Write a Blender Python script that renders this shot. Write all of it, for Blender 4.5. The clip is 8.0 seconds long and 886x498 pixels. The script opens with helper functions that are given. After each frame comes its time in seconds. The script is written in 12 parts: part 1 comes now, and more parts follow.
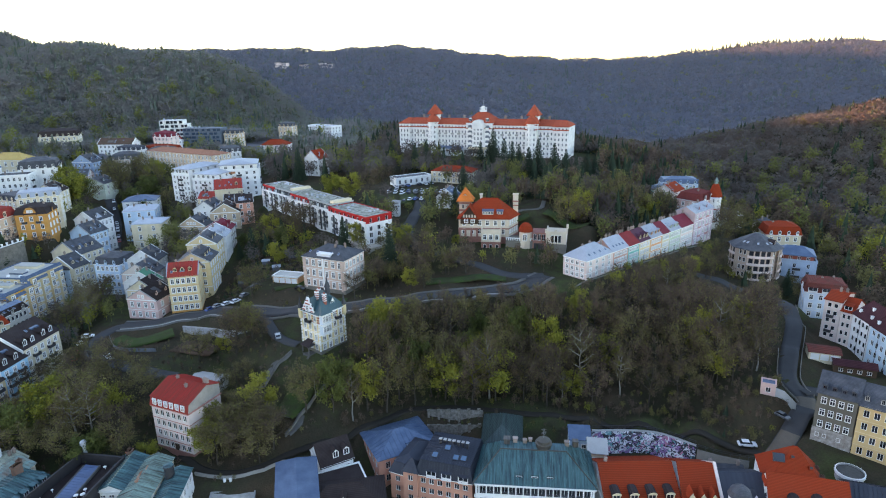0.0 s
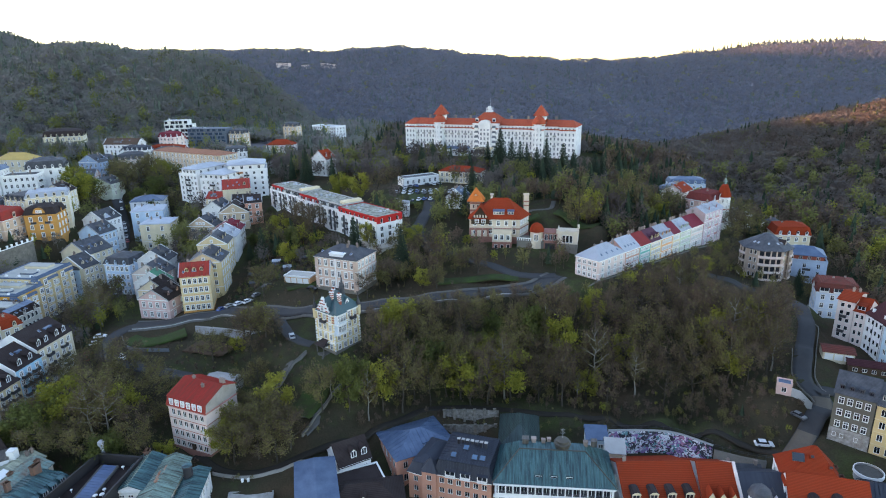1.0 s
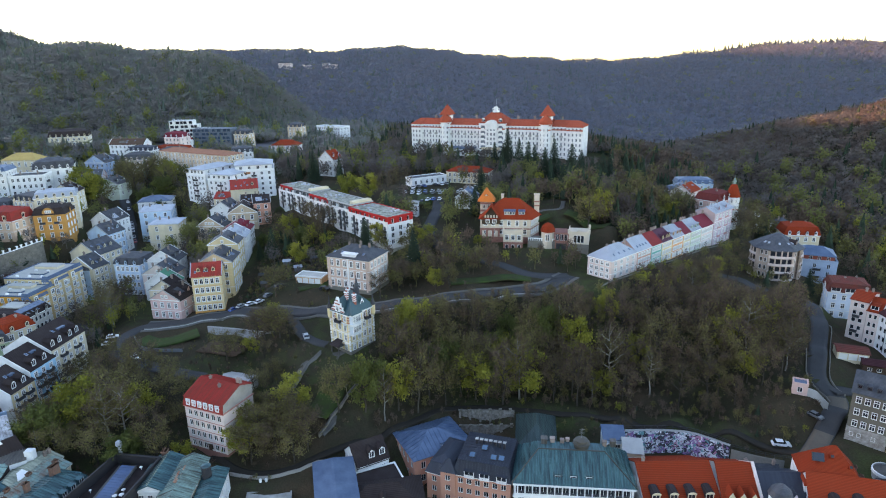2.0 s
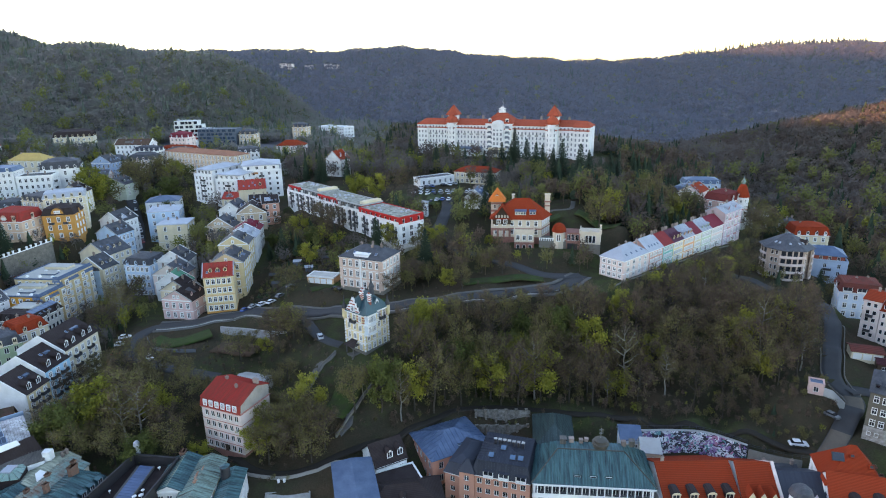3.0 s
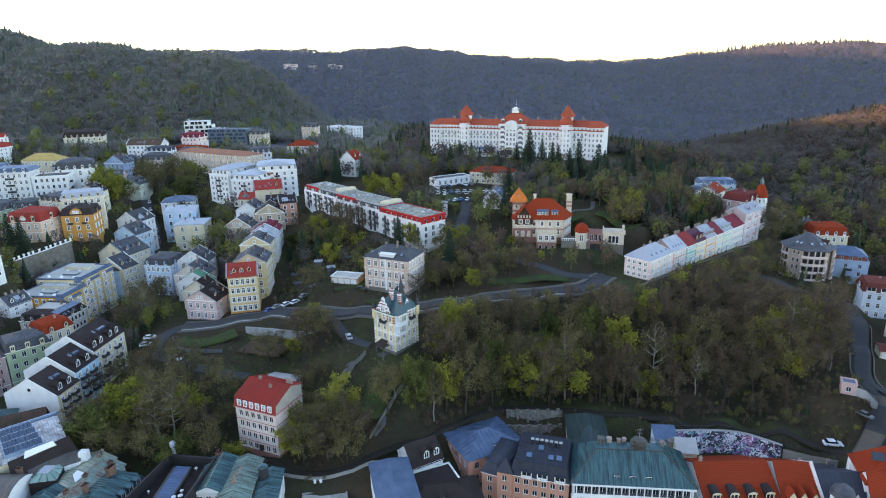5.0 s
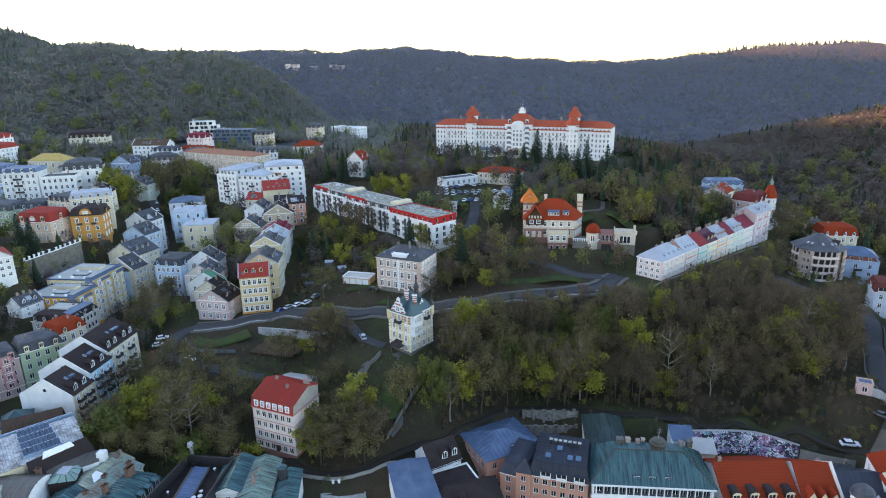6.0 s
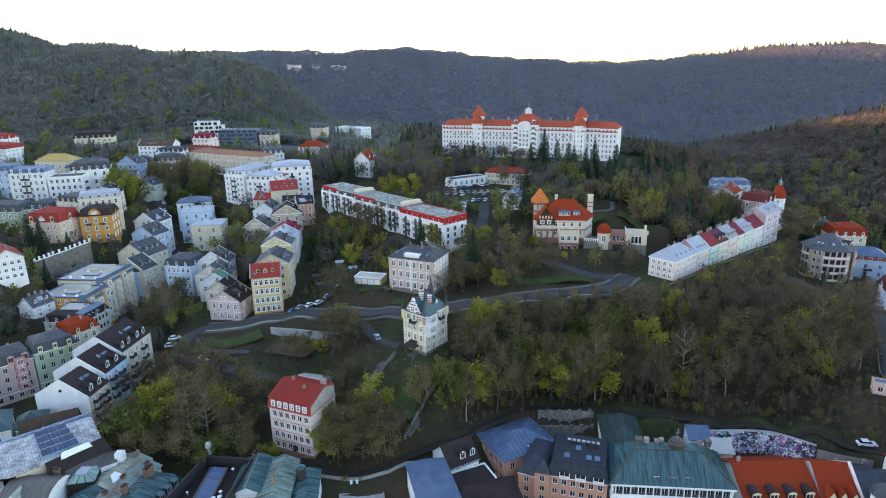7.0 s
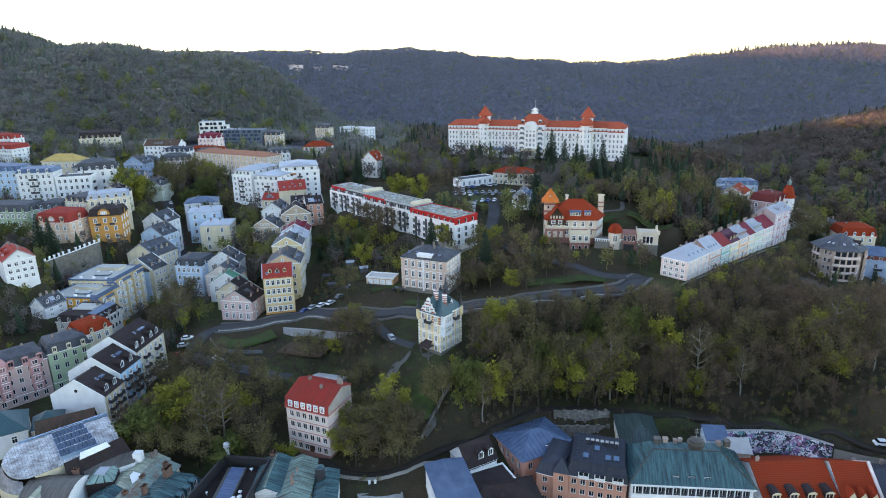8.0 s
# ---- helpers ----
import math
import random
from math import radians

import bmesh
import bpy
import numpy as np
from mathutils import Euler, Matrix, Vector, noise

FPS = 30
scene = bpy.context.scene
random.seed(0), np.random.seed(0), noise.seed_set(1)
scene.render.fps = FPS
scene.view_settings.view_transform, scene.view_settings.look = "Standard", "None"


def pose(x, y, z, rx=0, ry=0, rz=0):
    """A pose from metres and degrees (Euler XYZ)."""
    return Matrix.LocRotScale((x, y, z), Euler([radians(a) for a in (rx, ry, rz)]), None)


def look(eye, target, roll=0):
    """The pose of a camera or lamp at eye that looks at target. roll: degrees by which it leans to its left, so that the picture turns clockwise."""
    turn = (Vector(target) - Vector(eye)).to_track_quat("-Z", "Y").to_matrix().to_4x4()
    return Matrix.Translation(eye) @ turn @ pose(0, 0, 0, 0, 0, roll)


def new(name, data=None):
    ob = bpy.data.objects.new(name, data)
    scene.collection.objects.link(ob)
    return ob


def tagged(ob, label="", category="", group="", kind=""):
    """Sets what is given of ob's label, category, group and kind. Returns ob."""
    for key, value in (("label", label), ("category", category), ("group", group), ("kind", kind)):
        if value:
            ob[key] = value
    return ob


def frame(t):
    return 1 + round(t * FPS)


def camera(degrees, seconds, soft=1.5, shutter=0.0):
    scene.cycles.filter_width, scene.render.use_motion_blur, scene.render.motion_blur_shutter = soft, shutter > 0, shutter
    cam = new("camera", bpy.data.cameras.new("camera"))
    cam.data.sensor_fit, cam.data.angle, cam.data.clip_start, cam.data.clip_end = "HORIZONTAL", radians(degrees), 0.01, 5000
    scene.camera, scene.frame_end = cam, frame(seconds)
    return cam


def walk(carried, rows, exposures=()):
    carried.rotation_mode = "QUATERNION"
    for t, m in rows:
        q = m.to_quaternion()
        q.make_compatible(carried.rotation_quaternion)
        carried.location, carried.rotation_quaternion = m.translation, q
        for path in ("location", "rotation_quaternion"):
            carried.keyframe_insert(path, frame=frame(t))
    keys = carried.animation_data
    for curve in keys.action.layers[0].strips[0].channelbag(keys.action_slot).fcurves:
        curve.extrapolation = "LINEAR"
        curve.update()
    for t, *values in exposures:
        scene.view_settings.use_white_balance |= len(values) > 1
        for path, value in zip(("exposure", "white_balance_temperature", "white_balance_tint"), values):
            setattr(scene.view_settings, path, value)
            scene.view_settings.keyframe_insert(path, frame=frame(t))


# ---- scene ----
# ---------------------------------------------------------------- camera: a drone sliding sideways at one height
EYE_Z = 106.51
cam = camera(72.0, 8.0, soft=1.05)
FLIGHT = [  # seconds, x, y, heading, tilt, roll
    (0.0, -0.04, 0.02, 0.324, 73.181, -1.153),
    (1.5, -7.38, -0.04, 0.206, 73.226, -1.121),
    (3.0, -14.79, 0.03, 0.082, 73.270, -1.121),
    (4.5, -22.23, 0.15, -0.030, 73.295, -1.091),
    (6.0, -29.68, 0.26, -0.149, 73.361, -1.047),
    (7.0, -34.60, 0.31, -0.238, 73.400, -1.038),
    (8.0, -39.52, 0.39, -0.313, 73.415, -1.017),
]
EXPOSURE, KELVIN, TINT = 3.07, 7250, 22
walk(cam, [(t, pose(x, y, EYE_Z, 0, 0, head) @ pose(0, 0, 0, tilt) @ pose(0, 0, 0, 0, 0, roll)) for t, x, y, head, tilt, roll in FLIGHT],
     exposures=[(0.0, EXPOSURE, KELVIN, TINT), (8.0, EXPOSURE, KELVIN, TINT)])

# ---------------------------------------------------------------- light: a clear sky just before sunset, the valley in the shade of its hills
SUN_AZ, SUN_EL = radians(-85), radians(4.5)
world = bpy.data.worlds.new("evening_sky")
scene.world = world
world.use_nodes = True
sky = world.node_tree.nodes.new("ShaderNodeTexSky")
sky.sky_type, sky.sun_disc = "NISHITA", False
sky.sun_elevation, sky.sun_rotation = SUN_EL, SUN_AZ
sky.air_density, sky.dust_density, sky.ozone_density = 0.72, 0.35, 1.2
background = world.node_tree.nodes["Background"]
background.inputs["Strength"].default_value = 0.15
world.node_tree.links.new(sky.outputs["Color"], background.inputs["Color"])
sun = new("sun", bpy.data.lights.new("sun", "SUN"))
sun.data.energy, sun.data.angle, sun.data.color = 3.0, radians(0.6), (1.0, 0.50, 0.24)
toward = Vector((math.sin(SUN_AZ) * math.cos(SUN_EL), math.cos(SUN_AZ) * math.cos(SUN_EL), math.sin(SUN_EL)))
sun.matrix_world = look(toward * 900, (0, 0, 0))

# ---------------------------------------------------------------- materials
MATS = {}


def mat(name, col, rough=0.85, var=0.16, scale=0.35, fine=6.0, bump=0.15, metal=0.0, col2=None, amount=0.45, tint=0.10, kind=""):
    """A surface with broad stains (towards col2), fine grain and relief; each object differs a little in tone."""
    if name in MATS:
        return MATS[name]
    m = bpy.data.materials.new(name)
    m.use_nodes = True
    nt = m.node_tree
    n, ln = nt.nodes, nt.links
    b = n["Principled BSDF"]
    b.inputs["Roughness"].default_value, b.inputs["Metallic"].default_value = rough, metal
    if rough > 0.65 and not metal:
        b.inputs["Specular IOR Level"].default_value = 0.08 if kind == "tiles" else 0.18
    tc = n.new("ShaderNodeTexCoord")
    big, small = n.new("ShaderNodeTexNoise"), n.new("ShaderNodeTexNoise")
    big.inputs["Scale"].default_value, big.inputs["Detail"].default_value, big.inputs["Roughness"].default_value = scale, 6.0, 0.65
    small.inputs["Scale"].default_value, small.inputs["Detail"].default_value = fine, 4.0
    ln.new(tc.outputs["Object"], small.inputs["Vector"])
    if kind == "streak":
        mp = n.new("ShaderNodeMapping")
        mp.inputs["Scale"].default_value = (3.4, 0.3, 0.3)
        ln.new(tc.outputs["Object"], mp.inputs["Vector"])
        ln.new(mp.outputs["Vector"], big.inputs["Vector"])
    else:
        ln.new(tc.outputs["Object"], big.inputs["Vector"])
    ramp = n.new("ShaderNodeValToRGB")
    ramp.color_ramp.elements[0].position, ramp.color_ramp.elements[1].position = (0.36, 0.66) if kind == "streak" else (0.35, 0.7)
    mix = n.new("ShaderNodeMix")
    mix.data_type = "RGBA"
    c2 = col2 or tuple(c * 0.6 for c in col)
    mix.inputs["A"].default_value, mix.inputs["B"].default_value = (*col, 1), (*c2, 1)
    ln.new(big.outputs["Fac"], ramp.inputs["Fac"])
    mul = n.new("ShaderNodeMath")
    mul.operation = "MULTIPLY"
    mul.inputs[1].default_value = amount
    ln.new(ramp.outputs["Color"], mul.inputs[0])
    ln.new(mul.outputs[0], mix.inputs["Factor"])
    hsv = n.new("ShaderNodeHueSaturation")
    ln.new(mix.outputs["Result"], hsv.inputs["Color"])
    info = n.new("ShaderNodeObjectInfo")
    val = n.new("ShaderNodeMath")
    val.operation = "MULTIPLY_ADD"
    val.inputs[1].default_value, val.inputs[2].default_value = tint * 2, 1 - tint - var / 2
    ln.new(info.outputs["Random"], val.inputs[0])
    val2 = n.new("ShaderNodeMath")
    val2.operation = "MULTIPLY_ADD"
    val2.inputs[1].default_value = var
    ln.new(small.outputs["Fac"], val2.inputs[0])
    ln.new(val.outputs[0], val2.inputs[2])
    if kind == "sheets":
        isle = n.new("ShaderNodeNewGeometry")
        val3 = n.new("ShaderNodeMath")
        val3.operation = "MULTIPLY_ADD"
        val3.inputs[1].default_value = 0.28
        ln.new(isle.outputs["Random Per Island"], val3.inputs[0])
        less = n.new("ShaderNodeMath")
        less.inputs[1].default_value = -0.14
        ln.new(val2.outputs[0], less.inputs[0])
        ln.new(less.outputs[0], val3.inputs[2])
        val2 = val3
    ln.new(val2.outputs[0], hsv.inputs["Value"])
    ln.new(hsv.outputs["Color"], b.inputs["Base Color"])
    height = small.outputs["Fac"]
    if kind in ("tiles", "seams"):
        wave = n.new("ShaderNodeTexWave")
        wave.bands_direction = "Z" if kind == "tiles" else "X"
        wave.inputs["Scale"].default_value = 1.4 if kind == "tiles" else 0.5
        wave.inputs["Distortion"].default_value, wave.inputs["Detail"].default_value = 0.4, 1.0
        ln.new(tc.outputs["Object"], wave.inputs["Vector"])
        add = n.new("ShaderNodeMath")
        ln.new(wave.outputs["Fac"], add.inputs[0])
        ln.new(small.outputs["Fac"], add.inputs[1])
        height = add.outputs[0]
        if kind == "tiles":
            rows = n.new("ShaderNodeMath")
            rows.operation = "MULTIPLY_ADD"
            rows.inputs[1].default_value, rows.inputs[2].default_value = 0.34, 0.80
            ln.new(wave.outputs["Fac"], rows.inputs[0])
            both = n.new("ShaderNodeMath")
            both.operation = "MULTIPLY"
            ln.new(rows.outputs[0], both.inputs[0])
            ln.new(val2.outputs[0], both.inputs[1])
            ln.new(both.outputs[0], hsv.inputs["Value"])
    bp = n.new("ShaderNodeBump")
    bp.inputs["Strength"].default_value, bp.inputs["Distance"].default_value = bump, 0.08
    ln.new(height, bp.inputs["Height"])
    ln.new(bp.outputs["Normal"], b.inputs["Normal"])
    MATS[name] = m
    return m


def leafy(name, col, col2, rough=0.7, see=0.25, soft=0.0):
    """Leaves or twigs: tone differs from clump to clump and from tree to tree, some light passes through."""
    m = bpy.data.materials.new(name)
    m.use_nodes = True
    nt = m.node_tree
    n, ln = nt.nodes, nt.links
    b = n["Principled BSDF"]
    b.inputs["Roughness"].default_value = rough
    b.inputs["Specular IOR Level"].default_value = 0.2
    geo, tc = n.new("ShaderNodeNewGeometry"), n.new("ShaderNodeTexCoord")
    noise_t = n.new("ShaderNodeTexNoise")
    noise_t.inputs["Scale"].default_value, noise_t.inputs["Detail"].default_value = 0.09, 3.0
    ln.new(geo.outputs["Position"], noise_t.inputs["Vector"])
    info = n.new("ShaderNodeObjectInfo")
    a1 = n.new("ShaderNodeMath")
    a1.operation = "ADD"
    ln.new(noise_t.outputs["Fac"], a1.inputs[0])
    ln.new(geo.outputs["Random Per Island"], a1.inputs[1])
    a2 = n.new("ShaderNodeMath")
    a2.operation = "ADD"
    ln.new(a1.outputs[0], a2.inputs[0])
    ln.new(info.outputs["Random"], a2.inputs[1])
    a3 = n.new("ShaderNodeMath")
    a3.operation = "MULTIPLY_ADD"
    a3.inputs[1].default_value, a3.inputs[2].default_value = 0.62, -0.42
    a3.use_clamp = True
    ln.new(a2.outputs[0], a3.inputs[0])
    mix = n.new("ShaderNodeMix")
    mix.data_type = "RGBA"
    mix.inputs["A"].default_value, mix.inputs["B"].default_value = (*col, 1), (*col2, 1)
    ln.new(a3.outputs[0], mix.inputs["Factor"])
    ln.new(mix.outputs["Result"], b.inputs["Base Color"])
    if soft:  # crowns given normals that lean upwards: paler and flatter, as haze shows them
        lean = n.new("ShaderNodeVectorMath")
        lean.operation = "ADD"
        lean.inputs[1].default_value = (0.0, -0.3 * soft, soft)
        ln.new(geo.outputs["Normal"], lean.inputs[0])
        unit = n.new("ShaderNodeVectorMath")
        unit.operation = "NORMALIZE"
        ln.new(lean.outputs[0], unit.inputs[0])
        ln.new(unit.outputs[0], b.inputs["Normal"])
    if see:
        tr, ms = n.new("ShaderNodeBsdfTranslucent"), n.new("ShaderNodeMixShader")
        ln.new(mix.outputs["Result"], tr.inputs["Color"])
        ms.inputs["Fac"].default_value = see
        ln.new(b.outputs[0], ms.inputs[1])
        ln.new(tr.outputs[0], ms.inputs[2])
        ln.new(ms.outputs[0], n["Material Output"].inputs["Surface"])
    MATS[name] = m
    return m


def plaster(name, col):
    return mat(name, col, 0.9, 0.08, 0.25, 3.0, 0.08, col2=tuple(c * 0.62 for c in col), amount=0.55, tint=0.05)


WHITE = plaster("white_plaster", (0.78, 0.78, 0.77))
CREAM = plaster("cream_plaster", (0.72, 0.62, 0.44))
YELLOW = plaster("yellow_plaster", (0.72, 0.49, 0.18))
PALEYEL = plaster("pale_yellow_plaster", (0.74, 0.59, 0.35))
OCHRE = plaster("ochre_plaster", (0.62, 0.30, 0.085))
PINK = plaster("pink_plaster", (0.66, 0.46, 0.42))
BLUSH = plaster("blush_plaster", (0.74, 0.61, 0.56))
ROSE = plaster("rose_plaster", (0.54, 0.28, 0.27))
SALMON = plaster("salmon_plaster", (0.66, 0.33, 0.24))
TERRA = plaster("terracotta_plaster", (0.56, 0.28, 0.20))
LBLUE = plaster("light_blue_plaster", (0.48, 0.62, 0.76))
BLUE = plaster("blue_plaster", (0.34, 0.44, 0.58))
MINT = plaster("mint_plaster", (0.16, 0.44, 0.38))
LGREEN = plaster("pale_green_plaster", (0.36, 0.45, 0.30))
GREYP = plaster("grey_plaster", (0.42, 0.40, 0.36))
OLIVE = plaster("olive_grey_plaster", (0.135, 0.122, 0.098))
LILAC = plaster("lilac_plaster", (0.62, 0.55, 0.66))
BEIGE = plaster("beige_plaster", (0.58, 0.45, 0.32))
TRIM = mat("white_trim", (0.80, 0.80, 0.78), 0.7, 0.06, 0.5, 8, 0.05, tint=0.02, amount=0.2)
BRICKRED = mat("red_brick", (0.36, 0.10, 0.07), 0.9, 0.25, 0.8, 14, 0.3)
STONE = mat("rough_stone", (0.20, 0.185, 0.16), 0.95, 0.4, 0.6, 3.0, 0.5)
PINKSTONE = mat("pink_sandstone", (0.34, 0.165, 0.135), 0.95, 0.35, 0.6, 3.0, 0.4)
CONC = mat("weathered_concrete", (0.38, 0.38, 0.37), 0.9, 0.2, 0.3, 4.0, 0.2)
SLATE = mat("dark_slate", (0.030, 0.033, 0.042), 0.65, 0.4, 0.4, 5, 0.3, kind="tiles", tint=0.22, col2=(0.095, 0.098, 0.108), amount=0.7)
NAVYSLATE = mat("blue_black_sheet_roof", (0.017, 0.022, 0.036), 0.65, 0.3, 0.3, 4, 0.2, 0.0, kind="streak", col2=(0.034, 0.040, 0.056), amount=0.8)
DARKROOF = mat("dark_brown_shingle", (0.034, 0.024, 0.024), 0.7, 0.4, 0.4, 5, 0.3, kind="tiles", tint=0.15, col2=(0.055, 0.045, 0.042), amount=0.6)
BLUEMETAL = mat("blue_grey_sheet_roof", (0.055, 0.095, 0.17), 0.45, 0.3, 0.3, 3, 0.12, 0.2, col2=(0.14, 0.20, 0.29), amount=0.6)
LIGHTMETAL = mat("pale_zinc_roof", (0.42, 0.45, 0.50), 0.5, 0.25, 0.2, 3, 0.1, 0.3)
COPPER = mat("green_copper_roof", (0.066, 0.165, 0.175), 0.45, 0.45, 0.5, 3, 0.15, 0.1, col2=(0.012, 0.030, 0.038), amount=1.0, kind="streak")
PALECOPPER = mat("pale_green_copper_roof", (0.24, 0.37, 0.33), 0.6, 0.35, 0.6, 3, 0.15, 0.1, col2=(0.07, 0.065, 0.05), amount=1.0, kind="streak")
TEAL = mat("teal_tile_roof", (0.026, 0.080, 0.092), 0.4, 0.3, 0.5, 6, 0.3, kind="tiles")
REDTILE = mat("orange_red_tiles", (0.27, 0.036, 0.013), 0.85, 0.3, 0.35, 7, 0.4, kind="tiles", tint=0.08, col2=(0.25, 0.042, 0.018), amount=0.7)
REDMETAL = mat("dark_red_sheet_roof", (0.36, 0.036, 0.028), 0.8, 0.3, 0.5, 4, 0.12, col2=(0.17, 0.045, 0.03), amount=0.8, kind="streak")
BRIGHTRED = mat("bright_red_panel", (0.46, 0.022, 0.020), 0.7, 0.1, 0.3, 4, 0.05)
MAROON = mat("maroon_sheet_roof", (0.19, 0.026, 0.040), 0.8, 0.2, 0.3, 4, 0.12)
GREENMETAL = mat("green_painted_roof", (0.03, 0.22, 0.12), 0.5, 0.2, 0.3, 4, 0.1)
GRAVEL = mat("pale_gravel_roof", (0.46, 0.45, 0.42), 0.95, 0.4, 0.25, 5, 0.2, col2=(0.16, 0.15, 0.13), amount=0.9)
TIN = mat("worn_white_tin", (0.54, 0.55, 0.56), 0.5, 0.6, 0.45, 3.0, 0.25, 0.1, col2=(0.15, 0.13, 0.13), amount=1.0, kind="sheets")
BROWNTIN = mat("brown_grey_tin", (0.13, 0.115, 0.10), 0.55, 0.4, 0.5, 3, 0.2, 0.2, col2=(0.055, 0.05, 0.045), amount=0.9, kind="streak")
MOSSROOF = mat("mossy_brown_shingle", (0.115, 0.062, 0.050), 0.85, 0.4, 0.6, 5, 0.3, col2=(0.05, 0.055, 0.03), amount=0.8, kind="tiles")
PATINA = mat("rust_patched_copper", (0.20, 0.34, 0.31), 0.55, 0.35, 0.55, 3, 0.15, 0.1, col2=(0.22, 0.075, 0.035), amount=0.9)
# weathered pale sheet; also gives one copper slope its sunlit look by colour
CREAMTIN = mat("weathered_and_lit_copper", (0.40, 0.42, 0.32), 0.6, 0.35, 0.6, 3, 0.15, 0.1, col2=(0.17, 0.19, 0.15), amount=0.9, kind="streak")
CHIMNEY = mat("chimney_plaster", (0.30, 0.235, 0.20), 0.9, 0.25, 0.8, 6, 0.2, tint=0.25)
IRON = mat("dark_iron", (0.03, 0.03, 0.035), 0.6, 0.2, 1, 8, 0.1)
GLASS = mat("window_glass", (0.025, 0.03, 0.04), 0.08, 0.2, 0.3, 1.0, 0.02, tint=0.3)
GLASS.node_tree.nodes["Principled BSDF"].inputs["Specular IOR Level"].default_value = 0.8
# pale grey glass: haze over the distant hotel windows is put into its colour
PALEGLASS = mat("paled_window_glass", (0.17, 0.19, 0.22), 0.15, 0.3, 0.3, 1.0, 0.02, tint=0.3)
SKYLIGHT = mat("skylight_glass", (0.10, 0.15, 0.23), 0.25, 0.1, 0.5, 1.0, 0.02)
ASPHALT = mat("asphalt", (0.052, 0.052, 0.054), 0.9, 0.3, 0.15, 5, 0.15, col2=(0.078, 0.077, 0.077), tint=0.02)
PAVING = mat("grey_paving", (0.125, 0.12, 0.112), 0.9, 0.25, 0.3, 4, 0.2)
WOOD = mat("dark_wood", (0.07, 0.045, 0.03), 0.8, 0.3, 1, 9, 0.2)
BARK = mat("grey_brown_bark", (0.070, 0.058, 0.046), 0.95, 0.4, 0.8, 8, 0.5)
BIRCH = mat("pale_birch_bark", (0.25, 0.235, 0.21), 0.9, 0.4, 1.2, 8, 0.3, col2=(0.08, 0.07, 0.06))
FRESH = leafy("fresh_spring_leaves", (0.145, 0.150, 0.020), (0.30, 0.285, 0.045))
OLIVELEAF = leafy("young_olive_leaves", (0.114, 0.100, 0.038), (0.188, 0.166, 0.060))
TWIGS = leafy("bare_twigs", (0.078, 0.054, 0.038), (0.150, 0.108, 0.076), 0.9, 0.15)
REDTWIGS = leafy("reddish_bare_twigs", (0.098, 0.064, 0.048), (0.165, 0.114, 0.086), 0.9, 0.15)
NEEDLES = leafy("dark_needles", (0.016, 0.030, 0.018), (0.042, 0.064, 0.034), 0.85, 0.0)
GREENLEAF = leafy("green_leaves", (0.062, 0.080, 0.022), (0.125, 0.138, 0.036))

# woods of the hills, a softer mix; distance haze is put into the paler colours
HAZEGREY = leafy("hazy_beech_twigs", (0.180, 0.192, 0.238), (0.215, 0.222, 0.258), 0.95, 0.5, 1.6)
HAZEBROWN = leafy("hazy_oak_twigs", (0.185, 0.185, 0.215), (0.225, 0.215, 0.235), 0.95, 0.5, 1.6)
FAROLIVE = leafy("hazy_olive_buds", (0.20, 0.21, 0.13), (0.25, 0.26, 0.14), 0.95, 0.5, 1.6)
HILLFIR = leafy("hazy_fir_needles", (0.105, 0.130, 0.105), (0.140, 0.165, 0.125), 0.95, 0.2, 1.6)
FARNEEDLES = leafy("hazy_green_needles", (0.115, 0.145, 0.140), (0.150, 0.180, 0.165), 0.95, 0.2, 1.6)
# litter tinted like the hazy, self-shaded woods so gaps between trees blend in
LITTER = mat("hazy_leaf_litter", (0.135, 0.132, 0.145), 0.95, 0.35, 0.05, 1.5, 0.3, col2=(0.11, 0.105, 0.11), amount=0.6, tint=0.0)
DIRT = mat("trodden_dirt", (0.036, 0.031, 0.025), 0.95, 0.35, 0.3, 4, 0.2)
# left-hill twigs raised and greyed: the hazy glare is put into their colour
HILLBROWN = leafy("hazy_brown_twigs", (0.225, 0.215, 0.205), (0.275, 0.255, 0.235), 0.95, 0.5, 1.6)
HILLGREEN = leafy("hazy_green_twigs", (0.205, 0.222, 0.200), (0.255, 0.270, 0.215), 0.95, 0.5, 1.6)
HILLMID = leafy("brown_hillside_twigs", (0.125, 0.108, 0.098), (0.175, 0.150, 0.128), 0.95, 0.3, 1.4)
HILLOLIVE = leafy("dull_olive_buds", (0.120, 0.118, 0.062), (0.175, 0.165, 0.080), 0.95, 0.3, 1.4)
# olive leaves lightened: haze over the gardens is put into the colour
TOWNOLIVE = leafy("haze_paled_olive_leaves", (0.120, 0.125, 0.040), (0.200, 0.195, 0.066), 0.8, 0.4, 0.8)
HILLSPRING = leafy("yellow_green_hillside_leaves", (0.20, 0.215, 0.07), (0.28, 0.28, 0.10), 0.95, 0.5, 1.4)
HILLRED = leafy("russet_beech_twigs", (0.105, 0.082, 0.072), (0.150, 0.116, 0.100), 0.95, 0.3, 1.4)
HOTELTILE = mat("faded_orange_tiles", (0.42, 0.088, 0.045), 0.9, 0.3, 0.35, 7, 0.4, kind="tiles", tint=0.06, col2=(0.30, 0.065, 0.04), amount=0.6)
GREENROOF = mat("mossy_gravel_roof", (0.40, 0.40, 0.35), 0.95, 0.5, 0.6, 3, 0.2, col2=(0.06, 0.065, 0.04), amount=1.0, tint=0.0)

# ---------------------------------------------------------------- building kit
PADS = []  # places where the ground's height is known: x, y, z, reach


